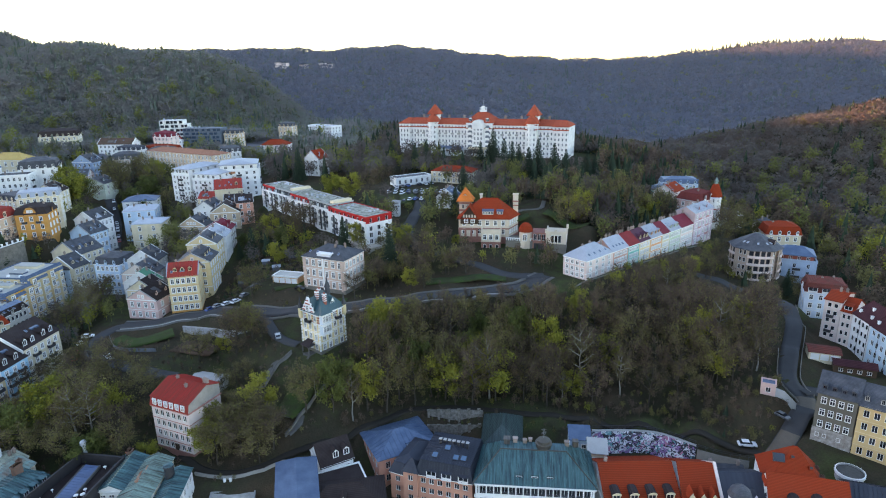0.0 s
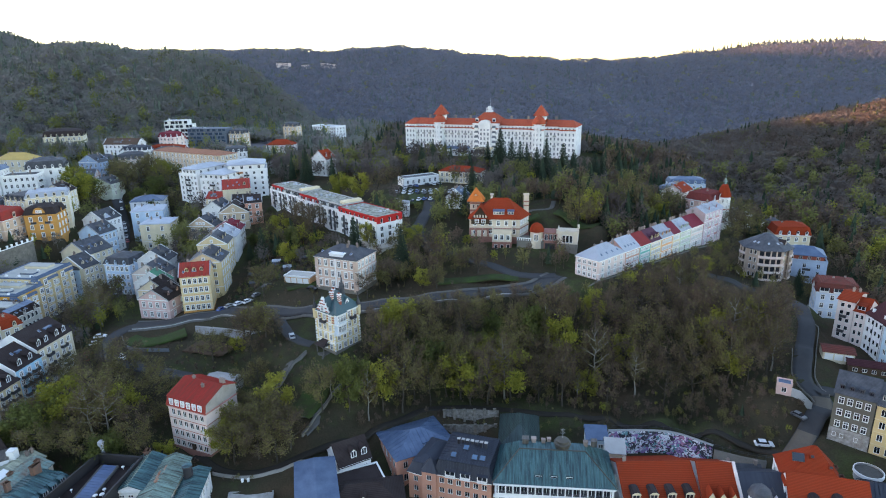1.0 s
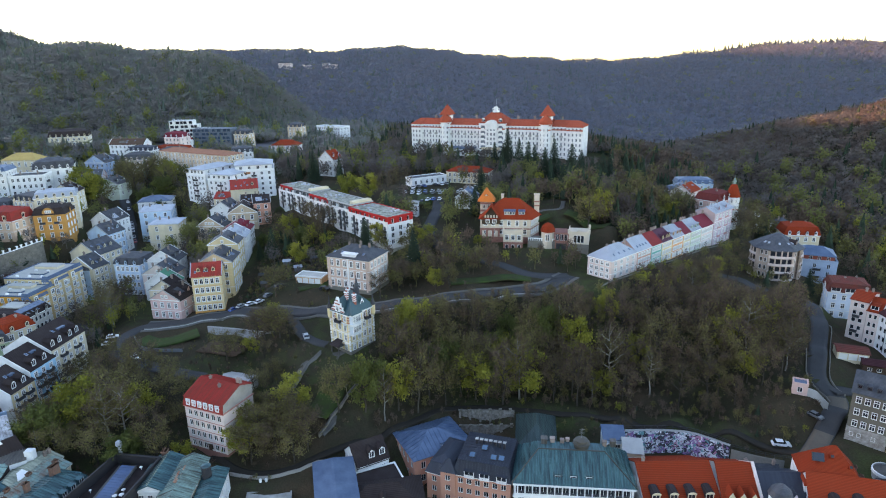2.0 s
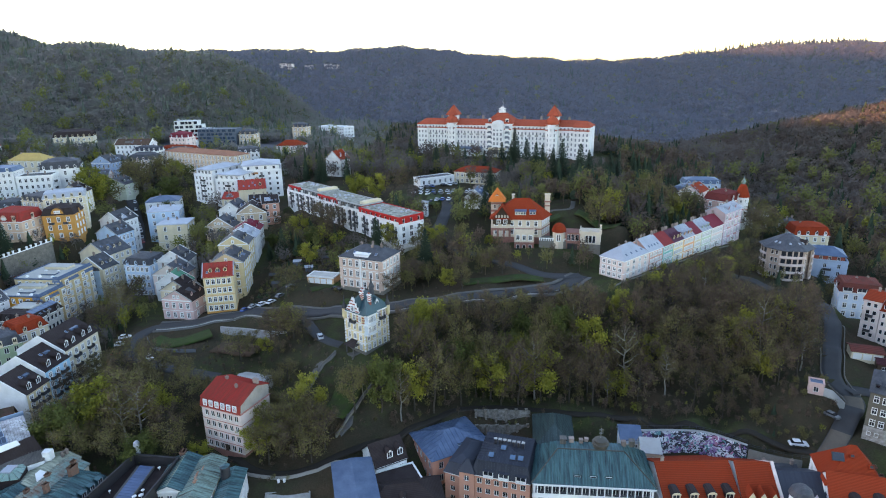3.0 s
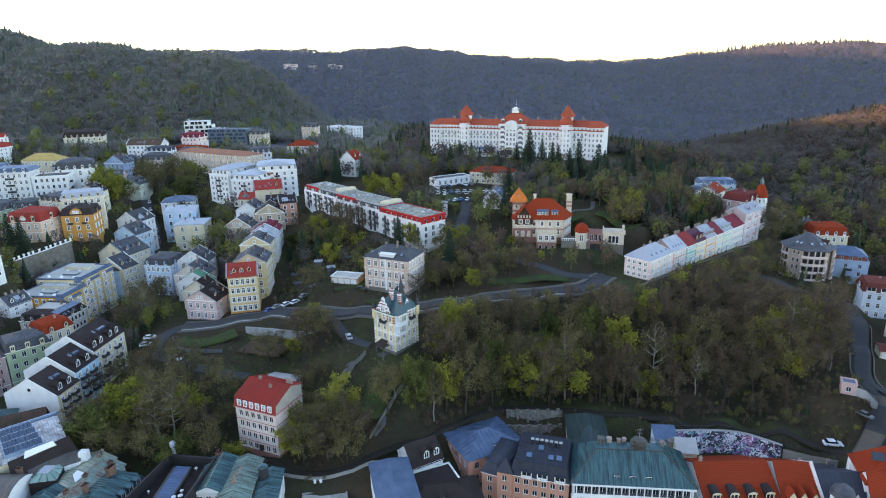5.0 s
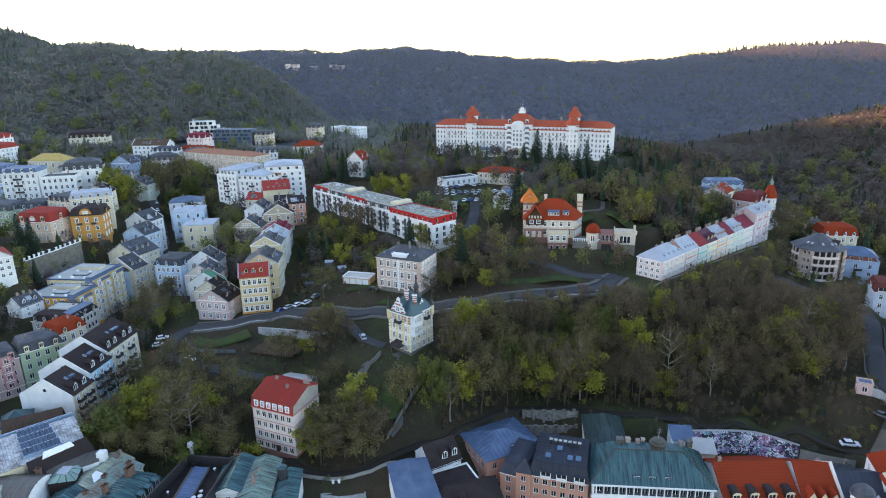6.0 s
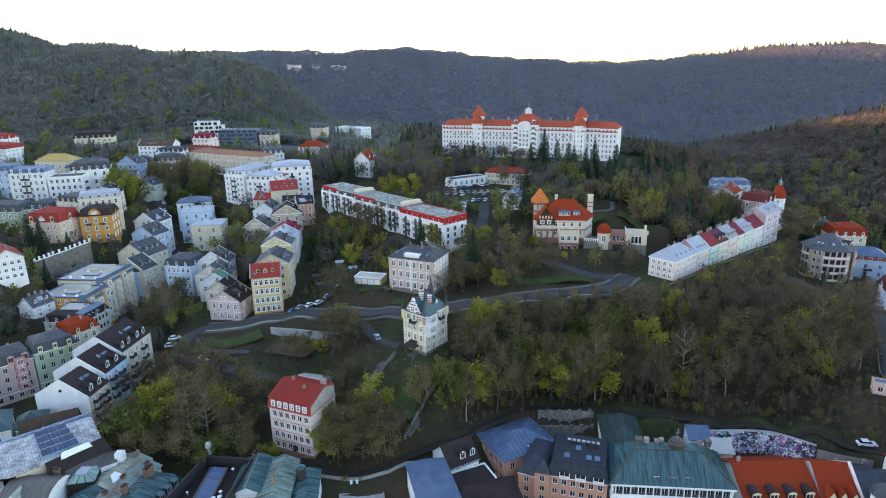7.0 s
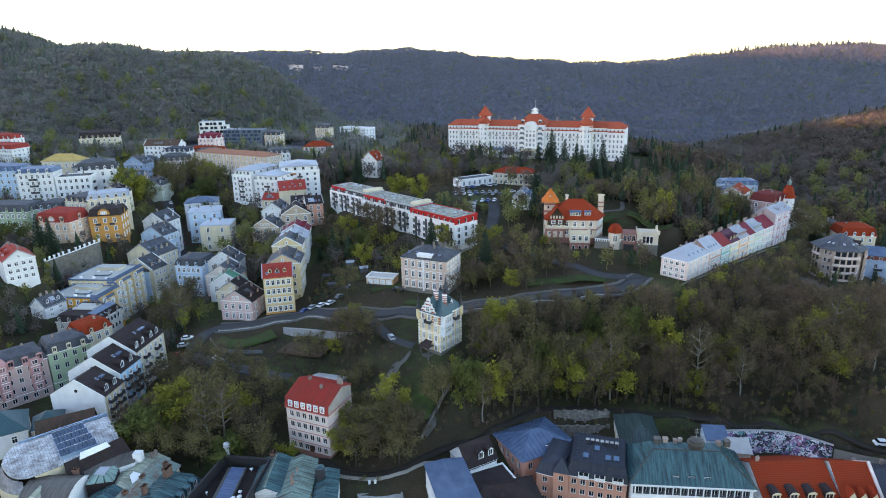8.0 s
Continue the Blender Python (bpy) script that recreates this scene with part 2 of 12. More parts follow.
def mesh_of(bm, *mats):
    me = bpy.data.meshes.new("mesh")
    bm.to_mesh(me)
    bm.free()
    for m in mats:
        me.materials.append(m)
    return me


def part(name, bm, material, parent, label=""):
    """One mesh object under a thing or a part."""
    if "roof" in name:
        bmesh.ops.remove_doubles(bm, verts=bm.verts, dist=1e-4)
    me = mesh_of(bm, *(material if isinstance(material, (list, tuple)) else (material,)))
    me.name = name
    ob = new(name, me)
    ob.parent = parent
    if label:
        ob["label"] = label
    return ob


def quad(bm, pts, mi=0):
    f = bm.faces.new([bm.verts.new(p) for p in pts])
    f.material_index = mi
    return f


def box(bm, x0, y0, z0, x1, y1, z1, mi=0):
    v = [bm.verts.new((x, y, z)) for z in (z0, z1) for x, y in ((x0, y0), (x1, y0), (x1, y1), (x0, y1))]
    for i in ((3, 2, 1, 0), (4, 5, 6, 7), (0, 1, 5, 4), (1, 2, 6, 5), (2, 3, 7, 6), (3, 0, 4, 7)):
        bm.faces.new([v[k] for k in i]).material_index = mi


def lathe(bm, x, y, rings, n=16, mi=0, a0=0.0, a1=2 * math.pi):
    """Rings of (radius, z) about an upright axis."""
    full = abs(a1 - a0 - 2 * math.pi) < 1e-6
    cols = n if full else n + 1
    grid = [[bm.verts.new((x + r * math.cos(a0 + (a1 - a0) * k / n), y + r * math.sin(a0 + (a1 - a0) * k / n), z)) for k in range(cols)] for r, z in rings]
    for i in range(len(rings) - 1):
        for k in range(n):
            k2 = (k + 1) % cols
            bm.faces.new((grid[i][k], grid[i][k2], grid[i + 1][k2], grid[i + 1][k])).material_index = mi
    return grid


def slope(bm, p0, p1, q1, q0, thick=0.22, rib=0.0, mi=0):
    """A roof plane with thickness: p0-p1 along the eave, q0-q1 along the top; rib: spacing of standing seams."""
    p0, p1, q0, q1 = (Vector(p) for p in (p0, p1, q0, q1))
    e = (p1 - p0).normalized()
    mid = (q0 + q1) / 2 - p0
    up = mid - e * mid.dot(e)
    run = up.length
    up.normalize()
    nrm = e.cross(up).normalized()
    top = [p0, p1, q1, q0]
    if (q1 - q0).length < 0.02:
        top = [p0, p1, q0]
    ribs, eave = [], []
    if rib:
        length = (p1 - p0).length
        s0, s1 = (q0 - p0).dot(e), (q1 - p0).dot(e)
        count = max(2, int(length / rib))
        for k in range(1, count):
            s = length * k / count
            f = 1.0 if s0 - 1e-3 <= s <= s1 + 1e-3 else s / s0 if s < s0 else (length - s) / (length - s1)
            if f > 0.08:
                c = p0 + e * s
                ribs.append((bm.verts.new(c - e * 0.04), bm.verts.new(c + e * 0.04), c + up * run * f * 0.995))
                eave += ribs[-1][:2]
    corner = [bm.verts.new(p) for p in top]
    a = [corner[0], *eave, *corner[1:]]
    b = [bm.verts.new(v.co - nrm * thick) for v in a]
    bm.faces.new(a).material_index = mi
    bm.faces.new(b[::-1]).material_index = mi
    for i in range(len(a)):
        j = (i + 1) % len(a)
        bm.faces.new((a[j], a[i], b[i], b[j])).material_index = mi
    h = nrm * 0.13
    for c0, c1, d in ribs:
        w = e * 0.04
        t0, t1 = bm.verts.new(c0.co + h), bm.verts.new(c1.co + h)
        v = [bm.verts.new(p) for p in (d - w, d + w, d + w + h, d - w + h)]
        for q in ((c0, c1, t1, t0), (t0, t1, v[2], v[3]), (c0, t0, v[3], v[0]), (t1, c1, v[1], v[2]), (v[0], v[3], v[2], v[1])):
            bm.faces.new(q).material_index = mi


def panel(bm, w, z0, z1, holes, m, deep=0.28, peak=None):
    """A wall face in its own plane, x along, looking to -y, with real openings and their reveals. peak: (x, z) of a gable."""
    xs = sorted({0.0, w, *[h[0] for h in holes], *[h[1] for h in holes]})
    zs = sorted({z0, z1, *[h[2] for h in holes], *[h[3] for h in holes]})

    def put(pts):
        bm.faces.new([bm.verts.new(m @ Vector(p)) for p in pts])

    for i in range(len(xs) - 1):
        for k in range(len(zs) - 1):
            cx, cz = (xs[i] + xs[i + 1]) / 2, (zs[k] + zs[k + 1]) / 2
            if any(h[0] < cx < h[1] and h[2] < cz < h[3] for h in holes):
                continue
            put(((xs[i], 0, zs[k]), (xs[i + 1], 0, zs[k]), (xs[i + 1], 0, zs[k + 1]), (xs[i], 0, zs[k + 1])))
    for a, b, c, d in holes:
        for p, q in (((a, c), (a, d)), ((a, d), (b, d)), ((b, d), (b, c)), ((b, c), (a, c))):
            put(((p[0], 0, p[1]), (q[0], 0, q[1]), (q[0], deep, q[1]), (p[0], deep, p[1])))
    if peak:
        put(((0, 0, z1), (w, 0, z1), (peak[0], 0, peak[1])))


def raw_mesh(name, verts, faces, mats, index=None):
    """A mesh from arrays: verts (n, 3), faces (m, 3 or 4)."""
    me = bpy.data.meshes.new(name)
    n, k = faces.shape
    me.vertices.add(len(verts))
    me.vertices.foreach_set("co", np.asarray(verts, np.float32).ravel())
    me.loops.add(n * k)
    me.loops.foreach_set("vertex_index", faces.astype(np.int32).ravel())
    me.polygons.add(n)
    me.polygons.foreach_set("loop_start", np.arange(0, n * k, k, dtype=np.int32))
    for m in mats:
        me.materials.append(m)
    if index is not None:
        me.polygons.foreach_set("material_index", index.astype(np.int32))
    me.update(calc_edges=True)
    me.validate()
    return me


def tube(v, f, a, b, ra, rb, sides=5):
    a, b = np.array(a, float), np.array(b, float)
    d = b - a
    d /= np.linalg.norm(d) + 1e-9
    s = np.cross(d, (0.3, 0.9, 0.1) if abs(d[2]) > 0.7 else (0, 0, 1))
    s /= np.linalg.norm(s)
    t = np.cross(d, s)
    base = len(v)
    for c, r in ((a, ra), (b, rb)):
        for k in range(sides):
            g = 2 * math.pi * k / sides
            v.append(c + r * (math.cos(g) * s + math.sin(g) * t))
    for k in range(sides):
        n = (k + 1) % sides
        f.append((base + k, base + n, base + sides + n, base + sides + k))


WINDOWS = {}


def window_mesh(w, h, style):
    """One joined plate: casing, frame, mullions and the set-back panes."""
    key = (round(w, 1), round(h, 1), style)
    if key in WINDOWS:
        return WINDOWS[key]
    w, h = key[0], key[1]
    t, s = 0.085, 0.17 if style in ("cased", "hooded") else 0.06 if style == "framed" else 0.0
    xs = [-w / 2 - s, -w / 2 + t, w / 2 - t, w / 2 + s] if style in ("plain", "light") and w < 1.25 else [-w / 2 - s, -w / 2 + t, -0.04, 0.04, w / 2 - t, w / 2 + s]
    zs = [-s, t, h - t, h + s * (2.0 if style == "hooded" else 1.0)] if style in ("plain", "light") else [-s, t, h * 0.62, h * 0.62 + 0.07, h - t, h + s * (2.0 if style == "hooded" else 1.0)]
    y0, y1, y2 = (-0.07, 0.14, 0.2) if s else (0.08, 0.2, 0.24)
    bm = bmesh.new()
    at = {}

    def vert(i, k, y):
        if (i, k, y) not in at:
            at[(i, k, y)] = bm.verts.new((xs[i], y, zs[k]))
        return at[(i, k, y)]

    nx_, nz_ = len(xs) - 1, len(zs) - 1
    for i in range(nx_):
        for k in range(nz_):
            c = ((i, k), (i + 1, k), (i + 1, k + 1), (i, k + 1))
            if i % 2 and k % 2:
                bm.faces.new([vert(*q, y1) for q in c]).material_index = 1
                for q, r in zip(c, c[1:] + c[:1]):
                    bm.faces.new((vert(*q, y0), vert(*r, y0), vert(*r, y1), vert(*q, y1)))
            else:
                bm.faces.new([vert(*q, y0) for q in c])
    ring = [(i, 0) for i in range(nx_)] + [(nx_, k) for k in range(nz_)] + [(i, nz_) for i in range(nx_, 0, -1)] + [(0, k) for k in range(nz_, 0, -1)]
    for q, r in zip(ring, ring[1:] + ring[:1]):
        bm.faces.new((vert(*r, y0), vert(*q, y0), vert(*q, y2), vert(*r, y2)))
    WINDOWS[key] = mesh_of(bm, TRIM, PALEGLASS if style == "light" else GLASS)
    return WINDOWS[key]


def window(parent, m, w, h, style="cased", pane=True):
    ob = new("window", window_mesh(w, h, style))
    ob.parent, ob.matrix_basis = parent, m
    return ob


def chimney(parent, x, y, z, h=1.2, w=0.7, d=0.6):
    key = ("chimney", w, d, h)
    if key not in WINDOWS:
        bm = bmesh.new()
        box(bm, -w / 2, -d / 2, -1.5, w / 2, d / 2, h)
        box(bm, -w / 2 - 0.1, -d / 2 - 0.1, h, w / 2 + 0.1, d / 2 + 0.1, h + 0.15)
        for k in (-1, 1):
            lathe(bm, k * w * 0.22, 0, ((0.13, h + 0.15), (0.11, h + 0.55), (0.06, h + 0.55)), 6)
        WINDOWS[key] = mesh_of(bm, CHIMNEY)
    ob = new("chimney", WINDOWS[key])
    ob.parent, ob.location = parent, (x, y, z)
    return ob


def dormer(parent, m, w=1.3, h=1.5, deep=2.4, top="gable", wall=WHITE, roof=SLATE):
    """A dormer on a roof slope, its face looking to -y; window in it. top: gable, round, shed or spike."""
    key = ("dormer", w, h, deep, top, wall.name, roof.name)
    if key not in WINDOWS:
        bm = bmesh.new()
        o = 0.14
        a, b, c, d = -w / 2 + 0.2, w / 2 - 0.2, 0.25, h - 0.1
        for x0, x1, z0, z1 in ((-w / 2, a, -0.6, h), (b, w / 2, -0.6, h), (a, b, -0.6, c), (a, b, d, h)):
            quad(bm, ((x0, 0, z0), (x1, 0, z0), (x1, 0, z1), (x0, 0, z1)))
        quad(bm, ((a, 0.15, c), (b, 0.15, c), (b, 0.15, d), (a, 0.15, d)), 2)
        for p, q in (((a, c), (a, d)), ((a, d), (b, d)), ((b, d), (b, c)), ((b, c), (a, c))):
            quad(bm, ((p[0], 0, p[1]), (q[0], 0, q[1]), (q[0], 0.15, q[1]), (p[0], 0.15, p[1])))
        box(bm, -0.04, 0.04, c, 0.04, 0.13, d)
        for sx in (-1, 1):
            quad(bm, ((sx * w / 2, 0, -0.6), (sx * w / 2, 0, h), (sx * w / 2, deep, h), (sx * w / 2, deep, -0.6)), 1)
        if top in ("gable", "spike"):
            r = h + w * (0.45 if top == "gable" else 0.95)
            quad(bm, ((-w / 2, 0, h), (w / 2, 0, h), (0, 0, r)))
            slope(bm, (-w / 2 - o, deep, h - o), (-w / 2 - o, -o, h - o), (0, -o, r), (0, deep, r), 0.1, mi=1)
            slope(bm, (w / 2 + o, -o, h - o), (w / 2 + o, deep, h - o), (0, deep, r), (0, -o, r), 0.1, mi=1)
        elif top == "round":
            n = 8
            arc = [(-(w / 2 + o) * math.cos(math.pi * k / n), h + 0.62 * (w / 2 + o) * math.sin(math.pi * k / n)) for k in range(n + 1)]
            for k in range(n):
                (x0, z0), (x1, z1) = arc[k], arc[k + 1]
                quad(bm, ((x0, -o, z0), (x0, deep, z0), (x1, deep, z1), (x1, -o, z1)), 1)
                quad(bm, ((x0, -o, z0), (x1, -o, z1), (x1 * 0.8, -o, h + (z1 - h) * 0.75), (x0 * 0.8, -o, h + (z0 - h) * 0.75)))
            bm.faces.new([bm.verts.new((x * 0.8, -0.04, h + (z - h) * 0.75)) for x, z in arc])
        else:
            slope(bm, (-w / 2 - o, -o, h), (w / 2 + o, -o, h), (w / 2 + o, deep, h + 0.45), (-w / 2 - o, deep, h + 0.45), 0.1, mi=1)
        WINDOWS[key] = mesh_of(bm, wall, roof, GLASS)
    ob = new("dormer", WINDOWS[key])
    ob.parent, ob.matrix_basis = parent, m
    return ob


def frame_of(a, b):
    """Origin at a, x along the front from a to b."""
    u = Vector((b[0] - a[0], b[1] - a[1]))
    return u.length, math.degrees(math.atan2(u.y, u.x))


SIDES = {"front": lambda w, d: (pose(0, 0, 0), w), "right": lambda w, d: (pose(w, 0, 0, 0, 0, 90), d),
         "back": lambda w, d: (pose(w, d, 0, 0, 0, 180), w), "left": lambda w, d: (pose(0, d, 0, 0, 0, -90), d)}


VIEW_FROM = -20.0  # middle of the side the town is seen from; fronts turned away have no windows


def openings(width, bays, floors, fh, base, ww=1.3, wh=None, margin=0.6):
    wh = wh or fh * 0.55
    ww = min(ww, (width - 2 * margin) / max(bays, 1) * 0.62)
    pitch = (width - 2 * margin) / max(bays, 1)
    return [(margin + pitch * (i + 0.5), base + fh * k + fh * 0.27, ww, wh) for k in range(floors) for i in range(bays)]


def house(label, a, b, d, z0, z1, roof, rise, wall, cover, floors, front=4, right=3, left=3, style="cased", trim=True, rib=0.0, over=0.4,
          dormers=(), chimneys=(), lights=(), ground=0.0, category="house", name="house", ridge=0.5, deep_base=4.0, group="", door=-1, gable_win=1,
          dormer_top="gable", dormer_wall=None, balconies=(), base_wall=None, pad=True, dormer_roof=None, trim_mat=None, dormer_size=(1.3, 1.5, 2.4)):
    """A building: front eave line from a to b, depth d, ground z0, eave z1. roof: gable_x (ridge along the front), gable_y (gable to the front), hip,
    mansard, flat. dormers: (side, share along, height share). chimneys: (share x, share y). lights: skylights (side, share along, height share)."""
    w, turn = frame_of(a, b)
    h = z1 - z0
    th = tagged(new(name), label, category, group)
    th.matrix_basis = pose(a[0], a[1], z0, 0, 0, turn)
    if group == "town houses":
        sides = [q[0] for q in dormers]
        if roof == "mansard" and "front" in sides + ["front"] * (rise > 3.2):
            n = max(2, int(w / 3.6))
            dormers = [("front", (k + 0.5) / n, 0.08) for k in range(n)] + [q for q in dormers if q[0] != "front"]
        if roof in ("mansard", "gable_y") and "right" not in sides and rise > 3.2 and right:
            n = max(1, int(d / 4.5))
            dormers = list(dormers) + [("right", (k + 0.5) / n, 0.08 if roof == "mansard" else 0.25) for k in range(n)]
        rnd = random.Random(label + str(a))
        if not chimneys:
            chimneys = ((0.25, 0.45), (0.7, 0.6)) if roof != "gable_y" else ((0.42, 0.3), (0.6, 0.75), (0.46, 0.55))
        if not lights and roof in ("gable_x", "gable_y"):
            faces = ("right", "left") if roof == "gable_y" else ("front",)
            lights = [(rnd.choice(faces), rnd.uniform(0.12, 0.88), rnd.choice((0.3, 0.34, 0.6))) for k in range(4)]
    if pad:
        for sx, sy in ((0, 0), (1, 0), (0, 1), (1, 1), (0.5, 0.5)):
            p = th.matrix_basis @ Vector((w * sx, d * sy, 0))
            PADS.append((p.x, p.y, z0, 1.0))
    fh = (h - ground - 0.5) / floors
    bm = bmesh.new()
    wins = []
    for side, bays in (("front", front), ("right", right), ("left", left), ("back", 0)):
        m, width = SIDES[side](w, d)
        out = (th.matrix_basis @ m).to_3x3() @ Vector((0, -1, 0))
        mid = th.matrix_basis @ Vector((w / 2, d / 2, 0))
        if out.x * (VIEW_FROM - mid.x) - out.y * mid.y < -8 and out.x * (VIEW_FROM - mid.x) < 30 * abs(out.x):
            bays = 0
        ops = openings(width, bays, floors, fh, ground, margin=0.6 if width > 5 else 0.3) if bays else []
        peak = None
        if roof == "gable_x" and side in ("left", "right"):
            s = d * ridge if side == "right" else d * (1 - ridge)
            peak = (s, h + rise)
        if roof == "gable_y" and side in ("front", "back"):
            peak = (w * 0.5, h + rise)
        hs = [(x - ww / 2, x + ww / 2, z, z + wh) for x, z, ww, wh in ops]
        panel(bm, width, -deep_base, h, hs, m, peak=peak)
        for i, (x, z, ww, wh) in enumerate(ops):
            wins.append((m @ pose(x, 0, z), ww, wh))
        if peak and gable_win and side in ("front", "left", "right") and rise > 2.2 and (bays or side == "front"):
            for k in range(gable_win):
                gx = peak[0] + (k - (gable_win - 1) / 2) * 1.7
                wins.append((m @ pose(gx, -0.21, h + rise * 0.18), 0.8, 1.1))
    part("wall", bm, wall, th)
    if base_wall:
        bm = bmesh.new()
        box(bm, -0.08, -0.08, -deep_base, w + 0.08, d + 0.08, ground + 0.6)
        part("plinth", bm, base_wall, th)
    for m, ww, wh in wins:
        window(th, m, ww, wh, style)
    if door >= 0:
        bm = bmesh.new()
        box(bm, -0.6, -0.05, 0, 0.6, 0.1, 2.3)
        box(bm, -0.8, -0.12, 2.3, 0.8, 0.08, 2.5)
        dr = part("door", bm, WOOD, th, "dark wooden house door")
        dr.location = (w * door, 0, 0)
    if trim:
        bm = bmesh.new()
        box(bm, -0.25, -0.25, h - 0.35, w + 0.25, 0.0, h - 0.02)
        box(bm, w, 0.0, h - 0.35, w + 0.25, d + 0.25, h - 0.02)
        box(bm, -0.25, 0.0, h - 0.35, 0.0, d + 0.25, h - 0.02)
        part("cornice", bm, trim_mat or TRIM, th)
        levels = [ground + fh] if floors > 1 else []
        if trim == "all":
            levels = [ground + fh * k for k in range(1, floors)]
        for z in levels:
            bm = bmesh.new()
            box(bm, -0.09, -0.09, z - 0.08, w + 0.09, 0.0, z + 0.1)
            box(bm, w, 0.0, z - 0.08, w + 0.09, d, z + 0.1)
            box(bm, -0.09, 0.0, z - 0.08, 0.0, d, z + 0.1)
            part("string_course", bm, trim_mat or TRIM, th)
    make_roof(th, w, d, h, roof, rise, cover, rib, over, ridge)
    if group == "town houses" and roof in ("gable_x", "gable_y"):
        gable_coping(th, w, d, h, roof, rise, ridge, rnd)

    def on_roof(side, s, f):
        """A pose on the slope of a side, s along it, f of the way up."""
        m, width = SIDES[side](w, d)
        across = d if side in ("front", "back") else w
        if roof == "mansard":
            return m @ pose(width * s, 1.3 * f - 0.55, h + rise * 0.68 * f)
        elif roof == "gable_x":
            run, up = (d * ridge if side == "front" else d * (1 - ridge)), rise
        else:
            run, up = across / 2, rise
        return m @ pose(width * s, run * f, h + up * f)

    for side, s, f in dormers:
        dormer(th, on_roof(side, s, f), *dormer_size, top=dormer_top, wall=dormer_wall or wall, roof=dormer_roof or cover)
    for side, s, f in lights:
        bm = bmesh.new()
        box(bm, -0.4, -0.5, 0.02, 0.4, 0.6, 0.16)
        box(bm, -0.33, -0.43, 0.16, 0.33, 0.53, 0.18, 1)
        m = on_roof(side, s, f)
        pitch = math.degrees(math.atan2(rise, (d if side in ("front", "back") else w) / 2))
        ob = part("skylight", bm, (LIGHTMETAL, SKYLIGHT), th)
        ob.matrix_basis = m @ pose(0, 0, 0.1, pitch)
    for sx, sy in chimneys:
        top = rise * (1 - abs(sy - ridge) * 1.6) if roof == "gable_x" else rise * (1 - abs(sx - 0.5) * 1.6) if roof == "gable_y" else rise * 0.7
        chimney(th, w * sx, d * sy, h + max(top, 0.2))
    for side, s, k, bw in balconies:
        m, width = SIDES[side](w, d)
        balcony(th, m @ pose(width * s, 0, ground + fh * k), bw)
    return th


def gable_coping(th, w, d, h, roof, rise, ridge, rnd):
    """Pale copings on the gable walls, a lead ridge and a patch of other sheet on one slope."""
    run = d * ridge if roof == "gable_x" else w / 2
    stone = rnd.choice((TRIM, CONC, CONC, LIGHTMETAL))
    for e in (0.0, 1.0):
        bm = bmesh.new()
        if roof == "gable_x":
            x = e * w - (0.45 if e == 0 else -0.1)
            pts = [(x, -0.3, h), (x, run, h + rise + 0.28), (x, d + 0.3, h)]
            for p, q in ((pts[0], pts[1]), (pts[1], pts[2])):
                slope(bm, p, (p[0] + 0.35, p[1], p[2]), (q[0] + 0.35, q[1], q[2]), q, 0.3)
        else:
            y = e * d - (0.45 if e == 0 else -0.1)
            pts = [(-0.3, y, h), (run, y, h + rise + 0.28), (w + 0.3, y, h)]
            for p, q in ((pts[0], pts[1]), (pts[1], pts[2])):
                slope(bm, p, q, (q[0], q[1] + 0.35, q[2]), (p[0], p[1] + 0.35, p[2]), 0.3)
        bmesh.ops.remove_doubles(bm, verts=bm.verts, dist=0.02)
        part("coping", bm, stone, th)
    if rnd.random() < 0.7:
        u0, f0 = rnd.uniform(0.15, 0.5), rnd.uniform(0.05, 0.4)
        u1, f1 = u0 + rnd.uniform(0.2, 0.4), f0 + rnd.uniform(0.25, 0.5)
        bm = bmesh.new()
        if roof == "gable_x":
            slope(bm, *[(w * u, run * f, h + 0.26 + rise * f) for u, f in ((u0, f0), (u1, f0), (u1, f1), (u0, f1))], 0.06)
        else:
            slope(bm, *[(w - run * f, d * u, h + 0.26 + rise * f) for u, f in ((u0, f0), (u1, f0), (u1, f1), (u0, f1))], 0.06)
        part("roof_patch", bm, rnd.choice((LIGHTMETAL, BLUEMETAL, BROWNTIN, SLATE)), th, "patch of other sheet on the roof slope")


def balcony(parent, m, w=2.4, deep=1.1, rail=None):
    rail = rail or IRON
    key = ("balcony", w, deep, rail.name)
    if key not in WINDOWS:
        bm = bmesh.new()
        box(bm, -w / 2, -deep, -0.15, w / 2, 0, 0)
        out = ((-w / 2, 0), (-w / 2, -deep), (w / 2, -deep), (w / 2, 0))
        inn = ((-w / 2 + 0.06, 0), (-w / 2 + 0.06, -deep + 0.06), (w / 2 - 0.06, -deep + 0.06), (w / 2 - 0.06, 0))
        for k in range(3):
            quad(bm, ((*out[k], 0), (*out[k + 1], 0), (*out[k + 1], 1.0), (*out[k], 1.0)), 1)
            quad(bm, ((*inn[k + 1], 0), (*inn[k], 0), (*inn[k], 1.0), (*inn[k + 1], 1.0)), 1)
            quad(bm, ((*out[k], 1.0), (*out[k + 1], 1.0), (*inn[k + 1], 1.0), (*inn[k], 1.0)), 1)
        bmesh.ops.remove_doubles(bm, verts=bm.verts, dist=1e-4)
        WINDOWS[key] = mesh_of(bm, CONC, rail)
    ob = new("balcony", WINDOWS[key])
    ob.parent, ob.matrix_basis = parent, m
    return ob


